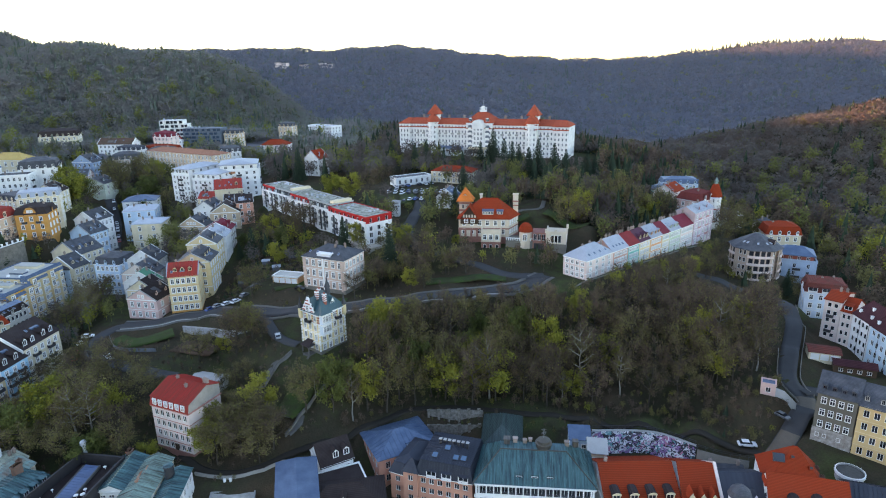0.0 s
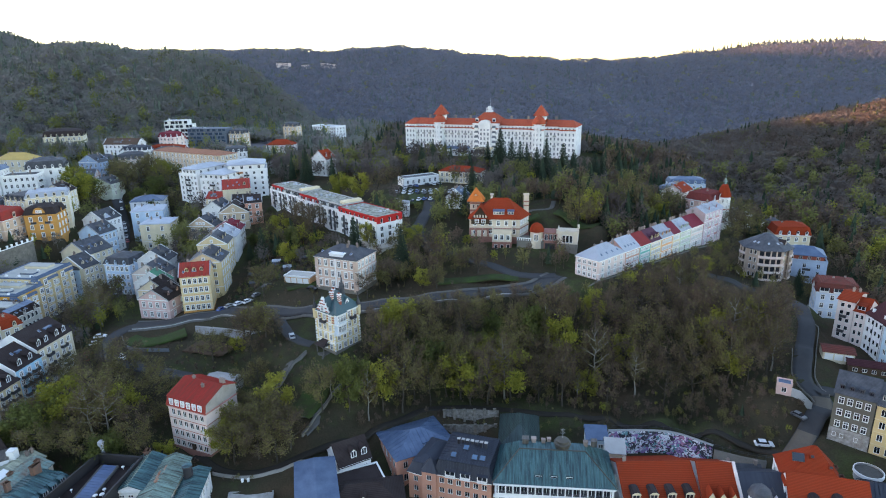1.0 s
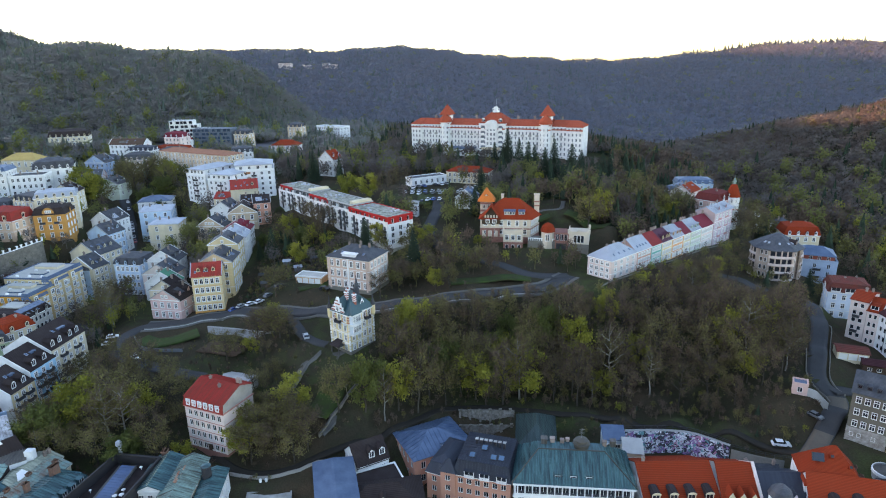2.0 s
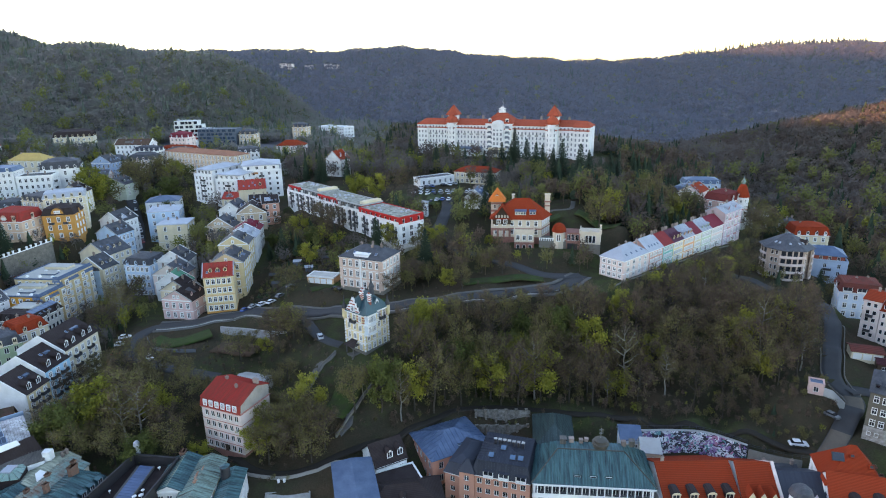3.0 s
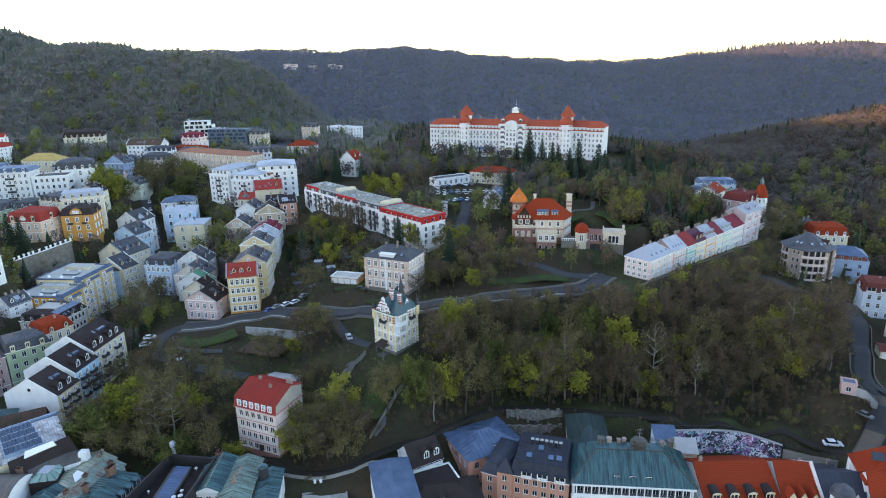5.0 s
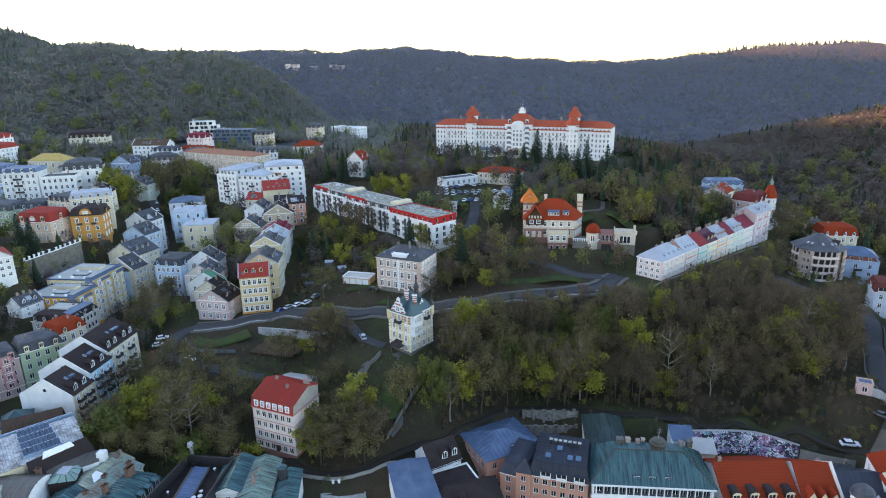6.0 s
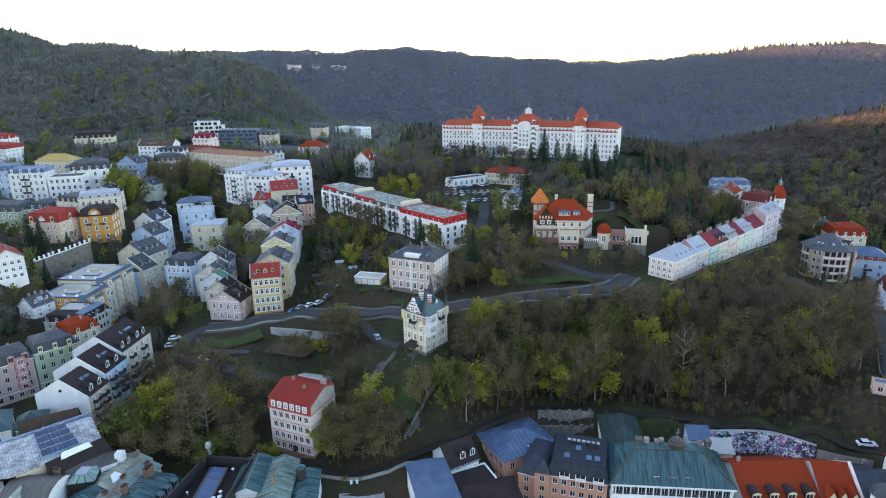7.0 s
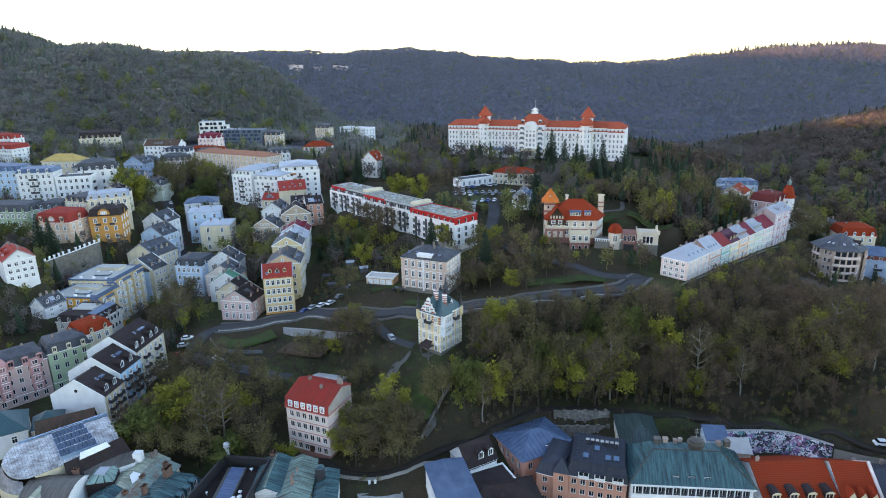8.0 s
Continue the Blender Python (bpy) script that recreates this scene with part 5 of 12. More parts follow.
# ---------------------------------------------------------------- right-hand edge
def round_block():
    """Flats with a many-sided balconied front and a dark roof."""
    cx, cy, z0 = 132.5, 250.5, 17.2
    th = thing("apartment_block", "beige many-sided apartment block with white balconies and slate roof", "apartment block", cx, cy, z0)
    for t in range(0, 360, 60):
        PADS.append((cx + 9 * math.cos(radians(t)), cy + 9 * math.sin(radians(t)), z0, 1.0))
    R, n, fh, floors = 9.6, 8, 3.25, 4
    stone = plaster("warm_beige_plaster", (0.55, 0.42, 0.34))
    turn = radians(12)

    def rim(bm, prof, a0, a1):
        lathe(bm, 0, 0, prof, 12, a0=a0, a1=a1)

    bm = bmesh.new()
    lathe(bm, 0, 0, ((R, -6), (R, floors * fh)), n, a0=turn, a1=turn + 2 * math.pi)
    part("wall", bm, stone, th)
    for k in range(floors):
        for a0, a1 in ((168, 196), (228, 286), (306, 338)):
            bm = bmesh.new()
            o, z = R + 0.9, k * fh
            rim(bm, ((R - 0.5, z + 0.0), (o, z + 0.0), (o, z + 1.0), (o - 0.12, z + 1.0), (o - 0.12, z + 0.15), (R - 0.5, z + 0.15)), radians(a0), radians(a1))
            part("balcony", bm, BLUSH, th, "pale curved balcony front")
            bm = bmesh.new()
            rim(bm, ((R + 0.12, z + 0.3), (R + 0.12, z + 2.6), (R - 0.4, z + 2.7)), radians(a0 + 2), radians(a1 - 2))
            part("loggia", bm, GLASS, th, "dark glazed loggia")
            for t in range(a0 + 1, a1, 13):
                bm = bmesh.new()
                x, y = (R + 0.35) * math.cos(radians(t)), (R + 0.35) * math.sin(radians(t))
                box(bm, x - 0.22, y - 0.22, z, x + 0.22, y + 0.22, z + fh)
                part("pier", bm, stone, th)
        for t in (206, 218, 296):
            r = R * math.cos(math.pi / n) / math.cos((radians(t) - turn) % (2 * math.pi / n) - math.pi / n)
            window(th, pose(r * math.cos(radians(t)), r * math.sin(radians(t)), k * fh + 0.7, 0, 0, math.degrees(turn) + (int((t - 12) // 45) + 0.5) * 45 + 90) @ pose(0, -0.2, 0), 1.1, 1.9, "plain")
    bm = bmesh.new()
    lathe(bm, 0, 0, ((R + 1.3, floors * fh - 0.25), (R + 1.3, floors * fh), (1.2, floors * fh + 5.2), (0.01, floors * fh + 5.3)), n, a0=turn, a1=turn + 2 * math.pi)
    part("roof", bm, SLATE, th)
    for t in (200, 215, 250, 282, 300):
        bm = bmesh.new()
        box(bm, -0.4, -0.6, 0, 0.4, 0.6, 0.15)
        ob = part("skylight", bm, LIGHTMETAL, th)
        ob.matrix_basis = pose(6.6 * math.cos(radians(t)), 6.6 * math.sin(radians(t)), floors * fh + 2.15, 0, 0, t + 90) @ pose(0, 0, 0, 26)
    dormer(th, pose(7.6 * math.cos(radians(312)), 7.6 * math.sin(radians(312)), floors * fh + 1.2, 0, 0, 312 + 90), 1.8, 1.6, 3.0, "gable", stone, DARKROOF)


round_block()
blue_flats = house("blue apartment house with a brick attic and dark hipped roof", (144.0, 256.4), (159.6, 249.4), 14, 11.0, 21.6, "flat", 0.7, plaster("dull_blue_plaster", (0.38, 0.47, 0.60)), NAVYSLATE, 3, 3, 3, 3, style="plain", trim=False, base_wall=STONE,
      balconies=(("front", 0.55, 1, 3.0), ("front", 0.55, 2, 3.0)), category="apartment block", name="apartment_block")
for ob in blue_flats.children:
    if ob.name.startswith("parapet"):
        ob.data.materials[0] = MATS["dull_blue_plaster"]
bw, bd = 17.1, 14.0
bm = bmesh.new()
box(bm, 1.3, 1.3, 10.5, bw - 1.3, bd - 1.3, 13.0)
attic = part("attic", bm, BRICKRED, blue_flats, "red brick attic storey set back from the front")
for k in range(4):
    window(attic, pose(3.4 + 3.4 * k, 1.1, 11.0), 1.3, 1.5, "plain")
bm = bmesh.new()
x0, y0, x1, y1 = 0.5, 0.5, bw - 0.5, bd - 0.5
ra, rb = (5.5, bd / 2, 15.9), (bw - 5.5, bd / 2, 15.9)
for p, q, r2, r1 in (((x0, y0), (x1, y0), rb, ra), ((x1, y0), (x1, y1), rb, rb), ((x1, y1), (x0, y1), ra, rb), ((x0, y1), (x0, y0), ra, ra)):
    slope(bm, (*p, 13.0), (*q, 13.0), r2, r1)
bmesh.ops.remove_doubles(bm, verts=bm.verts, dist=1e-3)
part("attic_roof", bm, BLUEMETAL, blue_flats, "blue-grey hipped sheet roof")
house("house with a steep orange-red tiled roof and dormers", (152.5, 280.0), (167.5, 277.0), 12, 15, 26.2, "mansard", 5.5, CREAM, REDTILE, 3, 4, 2, 2, dormer_wall=WHITE, dormers=(("front", 0.25, 0.2), ("front", 0.5, 0.2), ("front", 0.75, 0.2)), group=TOWN)
house("small dark-roofed villa in the woods", (166.0, 310.0), (174.0, 311.0), 8, 16, 23.0, "hip", 3.0, BEIGE, SLATE, 2, 2, 2, 2, group=TOWN)
house("pale blue house with rusty brown hipped roof", (139.5, 222.5), (152.5, 217.0), 12, 8.5, 19.4, "mansard", 5.0, plaster("ice_blue_plaster", (0.62, 0.70, 0.80)), mat("rusty_brown_tiles", (0.17, 0.045, 0.035), 0.85, 0.35, 0.5, 6, 0.3, col2=(0.085, 0.05, 0.04), amount=0.7, kind="tiles"), 3, 4, 3, 3, dormer_wall=WHITE, dormer_top="shed", dormer_size=(3.2, 1.7, 2.6), dormers=(("right", 0.5, 0.15), ("left", 0.5, 0.15)), chimneys=((0.4, 0.4), (0.7, 0.6)), group=TOWN)
ROW = "white apartment row"
house("tall white apartment house with red roof", (131.2, 197.6), (134.6, 193.7), 13, 12.0, 26.2, "gable_x", 1.6, BLUSH, REDTILE, 5, 2, 3, 3, style="plain", category="apartment house", trim=False, deep_base=8, balconies=(("front", 0.45, 1, 2.0), ("front", 0.45, 3, 2.0)), chimneys=((0.5, 0.5), (0.8, 0.6)), group=ROW)
house("white apartment house with a red roof and a wide dormer", (134.7, 193.6), (137.0, 190.9), 12, 11.0, 23.4, "gable_x", 3.4, BLUSH, REDTILE, 4, 2, 0, 0, style="plain", category="apartment house", trim=False, deep_base=8, dormers=(("front", 0.5, 0.1),), dormer_top="shed", dormer_wall=WHITE, dormer_size=(2.4, 1.6, 3.0), group=ROW)
SNOW = plaster("fresh_white_plaster", (0.82, 0.80, 0.78))
PLUMROOF = mat("maroon_black_shingle", (0.055, 0.020, 0.024), 0.75, 0.4, 0.4, 5, 0.3, kind="tiles", tint=0.15, col2=(0.09, 0.035, 0.035), amount=0.6)
mw = house("white apartment house with maroon-black roof", (137.0, 190.8), (136.6, 181.6), 12, 10.5, 23.6, "gable_x", 4.2, SNOW, PLUMROOF, 4, 4, 0, 0, style="plain", category="apartment house", trim=False, deep_base=8, group=ROW)
mb = house("pale blue apartment house with maroon-black roof", (136.6, 181.2), (136.0, 164.0), 12, 9.5, 23.4, "gable_x", 4.2, plaster("powder_blue_plaster", (0.56, 0.70, 0.80)), PLUMROOF, 4, 7, 0, 0, style="plain", category="apartment house", trim=False, deep_base=8, group=ROW)
for ob_, ww_ in ((mw, 9.2), (mb, 17.2)):
    for k in range(int(ww_ / 3)):
        bm = bmesh.new()
        x, y = 1.4 + 3.0 * k, 1.4 + 2.2 * (k % 2)
        z = (13.1 if ob_ is mw else 13.9) + 0.7 * y
        box(bm, x - 0.4, y - 0.3, z - 0.8, x + 0.4, y + 0.3, z + 0.9)
        box(bm, x - 0.48, y - 0.38, z + 0.9, x + 0.48, y + 0.38, z + 1.0)
        part("chimney", bm, TRIM, ob_, "short whitewashed chimney")
    for k in range(int(ww_ / 4.5)):
        bm = bmesh.new()
        lathe(bm, 4.4 + 4.5 * k, -0.1, ((0.07, 0.0), (0.07, 13.0)), 6)
        part("downpipe", bm, IRON, ob_)
gar = house("row of garages with red roof and white doors", (116.4, 178.6), (124.6, 175.4), 6, 13.2, 15.9, "gable_x", 0.8, CREAM, mat("rusty_brown_tiles", (0, 0, 0)), 1, 0, 0, 0, style="plain", trim=False, category="garage", name="garage")
for k in range(3):
    bm = bmesh.new()
    box(bm, 0.5 + 2.75 * k, -0.06, 0.05, 2.9 + 2.75 * k, -0.01, 2.1)
    for q in range(1, 4):
        box(bm, 0.5 + 2.75 * k, -0.08, 0.05 + 0.52 * q, 2.9 + 2.75 * k, -0.06, 0.08 + 0.52 * q)
    part("garage_door", bm, TRIM, gar, "white sectional garage door")
house("open brown-roofed carport shed", (121.0, 172.6), (131.4, 168.0), 5, 11.5, 14.2, "gable_x", 0.9, WOOD, PLUMROOF, 1, 4, 0, 0, style="plain", trim=False, category="shed", name="shed")
CRUMBLED = mat("crumbling_plaster", (0.20, 0.175, 0.15), 0.95, 0.4, 0.7, 3, 0.5, col2=(0.42, 0.40, 0.38), amount=1.0)
soot = house("soot-grey tenement with crumbling plaster at its foot", (97.6, 143.4), (104.6, 137.7), 11, 7.6, 21.9, "gable_x", 4.0, OLIVE, SLATE, 3, 4, 0, 0, style="framed", category="tenement", trim="all", ground=3.4, base_wall=CRUMBLED,
             dormers=[("front", 0.14 + 0.24 * k, 0.16) for k in range(4)], dormer_top="round", dormer_wall=SLATE, trim_mat=OLIVE, group="right tenements", deep_base=7, dormer_size=(1.1, 1.1, 2.4))
for x in (1.3, 3.0, 6.2):
    window(soot, pose(x, -0.22, 1.4), 0.9, 1.2, "plain")
house("yellow tenement with slate roof and little dormers", (104.8, 137.5), (114.5, 129.6), 11, 6.5, 21.4, "gable_x", 4.0, plaster("straw_plaster", (0.62, 0.45, 0.23)), SLATE, 4, 5, 0, 0, style="plain", category="tenement", trim="all", dormers=[("front", 0.1 + 0.27 * k, 0.2) for k in range(4)], dormer_wall=GREYP, dormer_size=(1.0, 1.5, 2.4), trim_mat=plaster("straw_trim", (0.66, 0.52, 0.32)), group="right tenements", deep_base=7)
hut = house("little pink utility hut with a flat roof", (90.6, 158.0), (94.0, 156.2), 3.4, 13.0, 16.4, "flat", 0.1, PINK, BLUEMETAL, 1, 1, 2, 1, style="plain", trim=False, category="hut", name="utility_hut")
for ob in hut.children:
    if ob.name.startswith("parapet"):
        ob.data.materials[0] = PINK

# ---------------------------------------------------------------- the big villa in the park
VILLACREAM = plaster("grey_cream_plaster", (0.66, 0.56, 0.44))


def park_villa():
    """Half-timbered villa: tiled hip roof, front gable, square tower with a pointed cap, terraces and a garden wing."""
    th = thing("villa", "cream and sandstone villa with orange tiled roofs and a tower", "villa", 5.4, 250.2, 32.6, -8)
    for p in ((4, 248), (25, 246), (6, 262), (30, 256), (32, 236), (46, 240), (40, 246)):
        PADS.append((*p, 33.6, 1.0))
    w, d, h = 21.0, 12.5, 12.0
    bm = bmesh.new()
    wins = []
    for side, nb in (("front", 6), ("right", 4), ("left", 3), ("back", 0)):
        m, width = SIDES[side](w, d)
        ops = openings(width, nb, 3, 3.6, 0.6, 1.3) if nb else []
        panel(bm, width, -4, h, [(o[0] - o[2] / 2, o[0] + o[2] / 2, o[1], o[1] + o[3]) for o in ops], m)
        wins += [(m @ pose(o[0], 0, o[1]), o[2], o[3]) for o in ops]
    part("wall", bm, VILLACREAM, th)
    for m, ww, wh in wins:
        window(th, m, ww, wh, "cased")
    # canted side wing
    m0 = pose(w + 0.02, 0, 0, 0, 0, 67.4)
    bm = bmesh.new()
    ops = openings(9.85, 4, 3, 3.6, 0.6, 1.2)
    panel(bm, 9.85, -4, h, [(q[0] - q[2] / 2, q[0] + q[2] / 2, q[1], q[1] + q[3]) for q in ops], m0)
    quad(bm, ((24.8, 9.1, -4), (21.8, 13.2, -4), (21.8, 13.2, h), (24.8, 9.1, h)))
    cant = part("canted_wing", bm, VILLACREAM, th)
    for q in ops:
        window(cant, m0 @ pose(q[0], 0, q[1]), q[2], q[3], "cased")
    bm = bmesh.new()
    box(bm, -0.1, -0.15, -4, 9.95, -0.002, 3.9)
    box(bm, -0.1, -0.15, 7.2, 9.95, -0.002, 7.6)
    ob = part("sandstone_course", bm, PINKSTONE, cant, "pink sandstone course")
    ob.matrix_basis = m0
    bm = bmesh.new()
    for q in range(4):
        x0 = -0.1 + 2.5 * q
        box(bm, x0, -0.13, 3.95, x0 + 0.9, -0.004, 7.15)
    box(bm, -0.1, -0.13, 6.6, 8.3, -0.004, 7.15)
    part("sandstone_pier", bm, PINKSTONE, th, "pink sandstone piers")
    for x0, y0, x1, y1 in ((-0.15, -0.15, w + 0.15, -0.002), (-0.15, 0, -0.002, d)):
        for z0, z1 in ((-4, 3.9), (7.2, 7.7)):
            bm = bmesh.new()
            box(bm, x0, y0, z0, x1, y1, z1)
            part("sandstone_course", bm, PINKSTONE, th, "pink sandstone course")
    bm = bmesh.new()
    o = 0.7
    ra, rb = (9.5, d / 2, h + 7.4), (w - 5.0, d / 2, h + 7.4)
    slope(bm, (-o, -o, h - 0.3), (w + o, -o, h - 0.3), rb, ra, 0.25)
    slope(bm, (w + o, -o, h - 0.3), (25.7, 9.2, h - 0.3), rb, rb, 0.25)
    slope(bm, (25.7, 9.2, h - 0.3), (w + o, d + 1.4, h - 0.3), rb, rb, 0.25)
    slope(bm, (w + o, d + 1.4, h - 0.3), (-o, d + o, h - 0.3), ra, rb, 0.25)
    slope(bm, (-o, d + o, h - 0.3), (-o, -o, h - 0.3), ra, ra, 0.25)
    slope(bm, (0.3, 5, h - 0.6), (0.3, -1.2, h - 0.6), (4.6, -1.2, h + 5.4), (4.6, 6, h + 5.4), 0.22)
    slope(bm, (8.9, -1.2, h - 0.6), (8.9, 5, h - 0.6), (4.6, 6, h + 5.4), (4.6, -1.2, h + 5.4), 0.22)
    part("roof", bm, REDTILE, th, "orange-red tiled hipped roof")
    bm = bmesh.new()
    quad(bm, ((0.8, -0.4, h - 0.2), (8.4, -0.4, h - 0.2), (4.6, -0.4, h + 5.0)))
    box(bm, 0.8, -0.45, h - 2.6, 8.4, -0.02, h - 0.2)
    part("timber_gable", bm, WOOD, th, "dark half-timbered gable")
    bm = bmesh.new()
    for k in range(5):
        x = 2.2 + k * 1.2
        box(bm, x - 0.35, -0.5, h + 0.2, x + 0.35, -0.41, h + min(1.4, 4.6 - abs(x - 4.6) * 1.3))
    part("gable_infill", bm, VILLACREAM, th)
    for x, z in ((3.2, h - 2.0), (6.0, h - 2.0)):
        window(th, pose(x, -0.55, z), 1.4, 1.5, "cased")
    # wide roof dormers with blue-grey lids
    for x, y, ww in ((10.0, 0.7, 4.6), (16.0, 0.9, 2.6)):
        bm = bmesh.new()
        zt = h + 1.1
        box(bm, x, y, zt, x + ww, y + 3.4, zt + 1.7)
        slope(bm, (x - 0.2, y - 0.3, zt + 1.7), (x + ww + 0.2, y - 0.3, zt + 1.7), (x + ww + 0.2, y + 3.4, zt + 2.6), (x - 0.2, y + 3.4, zt + 2.6), 0.12, mi=1)
        dm = part("dormer", bm, (VILLACREAM, BLUEMETAL), th, "wide dormer with a blue-grey lid")
        n = int(ww / 1.1)
        for k in range(n):
            window(dm, pose(x + ww / n * (k + 0.5), y - 0.2, zt + 0.35), 0.8, 1.1, "plain", False)
    # tower
    tx, ty = -0.4, 6.5
    bm = bmesh.new()
    box(bm, tx, ty, -4, tx + 5.0, ty + 5.0, 17.8)
    part("tower", bm, VILLACREAM, th)
    for z in (10.6, 13.2, 16.4):
        bm = bmesh.new()
        box(bm, tx - 0.1, ty - 0.1, z, tx + 5.1, ty + 5.1, z + 0.9)
        part("brick_band", bm, PINKSTONE, th)
    for k in range(2):
        window(th, pose(tx + 1.6 + 1.8 * k, ty - 0.2, 14.6), 0.9, 1.7, "plain")
    bm = bmesh.new()
    c = (tx + 2.5, ty + 2.5)
    e = 3.7
    base = ((c[0] - e, c[1] - e), (c[0] + e, c[1] - e), (c[0] + e, c[1] + e), (c[0] - e, c[1] + e))
    mid = ((c[0] - 2.5, c[1] - 2.5), (c[0] + 2.5, c[1] - 2.5), (c[0] + 2.5, c[1] + 2.5), (c[0] - 2.5, c[1] + 2.5))
    for k in range(4):
        n = (k + 1) % 4
        slope(bm, (*base[k], 17.8), (*base[n], 17.8), (*mid[n], 19.6), (*mid[k], 19.6), 0.2)
        slope(bm, (*mid[k], 19.6), (*mid[n], 19.6), (*c, 23.4), (*c, 23.4), 0.2)
    part("tower_roof", bm, mat("bright_orange_tiles", (0.62, 0.17, 0.04), 0.8, 0.2, 0.4, 7, 0.4, kind="tiles"), th, "bright orange tiled tower cap")
    dormer(th, pose(c[0], c[1] - 2.3, 18.9), 1.4, 1.4, 2.0, "gable", VILLACREAM, REDTILE)
    # chimneys
    for cx, cy, z in ((w + 2.6, d * 0.78, 20.2), (9.0, 7.6, 20.4)):
        bm = bmesh.new()
        big = 1.1 if cx > 10 else 0.5
        box(bm, cx - big, cy - 0.7, 0, cx + big, cy + 0.7, z)
        box(bm, cx - big - 0.2, cy - 0.9, z - 3.2, cx + big + 0.2, cy + 0.9, z - 2.6, 1)
        box(bm, cx - big - 0.2, cy - 0.9, z, cx + big + 0.2, cy + 0.9, z + 0.4)
        box(bm, cx - big - 0.1, cy - 0.8, z - 5.0, cx + big + 0.1, cy + 0.8, z - 4.4, 1)
        part("chimney", bm, (VILLACREAM, PINKSTONE), th)
    # bay with terrace at the front
    bm = bmesh.new()
    ops = openings(8.0, 3, 2, 3.4, 0.4, 1.3)
    box(bm, 10.0, -6.2, -4, 18.0, -0.2, 3.4)
    part("bay_base", bm, PINKSTONE, th)
    bm = bmesh.new()
    box(bm, 10.0, -6.2, 3.4, 18.0, -0.2, 7.4)
    box(bm, 9.8, -6.4, 7.4, 18.2, -6.0, 8.5)
    box(bm, 9.8, -6.0, 7.4, 10.2, -0.2, 8.5)
    box(bm, 17.8, -6.0, 7.4, 18.2, -0.2, 8.5)
    part("bay", bm, VILLACREAM, th)
    for k in range(3):
        window(th, pose(11.5 + 2.5 * k, -6.42, 4.4), 1.4, 2.0, "cased")
        window(th, pose(11.5 + 2.5 * k, -6.42, 0.6), 1.2, 1.7, "plain")
    # garden wing: terrace, domed pavilion, glazed hall
    wing = thing("garden_wing", "low sandstone garden wing with glazed hall and red dome", "pavilion", 26.5, 241.8, 33.0, -14)
    bm = bmesh.new()
    box(bm, -2, 0, -4, 9, 8, 3.6)
    part("terrace", bm, STONE, wing)
    bm = bmesh.new()
    for k in range(12):
        box(bm, -1.9 + k * 0.9, 0.05, 3.6, -1.6 + k * 0.9, 0.3, 4.5)
    box(bm, -2, 0, 4.5, 9, 0.35, 4.75)
    part("balustrade", bm, TRIM, wing)
    bm = bmesh.new()
    lathe(bm, 6.0, 1.6, ((2.6, -4), (2.6, 7.6)), 8)
    part("pavilion", bm, VILLACREAM, wing)
    bm = bmesh.new()
    lathe(bm, 6.0, 1.6, ((3.0, 7.5), (2.9, 8.4), (2.2, 10.0), (1.2, 10.8), (0.05, 11.2)), 12)
    part("dome", bm, REDTILE, wing, "rounded red tiled dome")
    window(wing, pose(6.0, -0.85, 4.0) @ pose(0, -0.2, 0), 1.5, 2.6, "cased")
    bm = bmesh.new()
    ops = [(1.4 + 1.7 * k, 4.0, 1.3, 2.6) for k in range(3)]
    m0 = pose(8.6, 0.6, 0)
    panel(bm, 6.0, -4, 7.2, [(o[0] - o[2] / 2, o[0] + o[2] / 2, o[1], o[1] + o[3]) for o in ops], m0)
    box(bm, 8.6, 0.9, -4, 14.6, 8, 7.2)
    part("hall", bm, PINKSTONE, wing)
    for o in ops:
        window(wing, m0 @ pose(o[0], 0, o[1]), o[2], o[3], "plain")
    bm = bmesh.new()
    box(bm, 14.6, -2.2, -4, 22.6, 7, 3.6)
    part("end_base", bm, STONE, wing)
    bm = bmesh.new()
    box(bm, 14.6, -2.2, 3.6, 22.6, 7, 8.0)
    for x0, y0, x1, y1 in ((14.4, -2.4, 22.8, -2.0), (14.4, -2.0, 14.8, 7), (22.4, -2.0, 22.8, 7)):
        box(bm, x0, y0, 8.0, x1, y1, 8.8)
    for px, py in ((14.6, -2.2), (22.6, -2.2), (22.6, 6.8), (18.6, -2.2)):
        box(bm, px - 0.45, py - 0.45, 8.0, px + 0.45, py + 0.45, 9.6)
    part("end_pavilion", bm, VILLACREAM, wing)
    for k in range(3):
        window(wing, pose(17.2 + 1.4 * k, -2.42, 4.2), 1.2, 3.0, "plain")
    for k in range(2):
        window(wing, pose(22.6, 0.6 + 2.4 * k, 4.2, 0, 0, 90) @ pose(0, -0.2, 0), 1.2, 3.0, "plain")
    bm = bmesh.new()
    box(bm, 9.6, 0.2, 0.0, 13.6, 0.55, 2.8)
    part("garage_door", bm, IRON, wing)


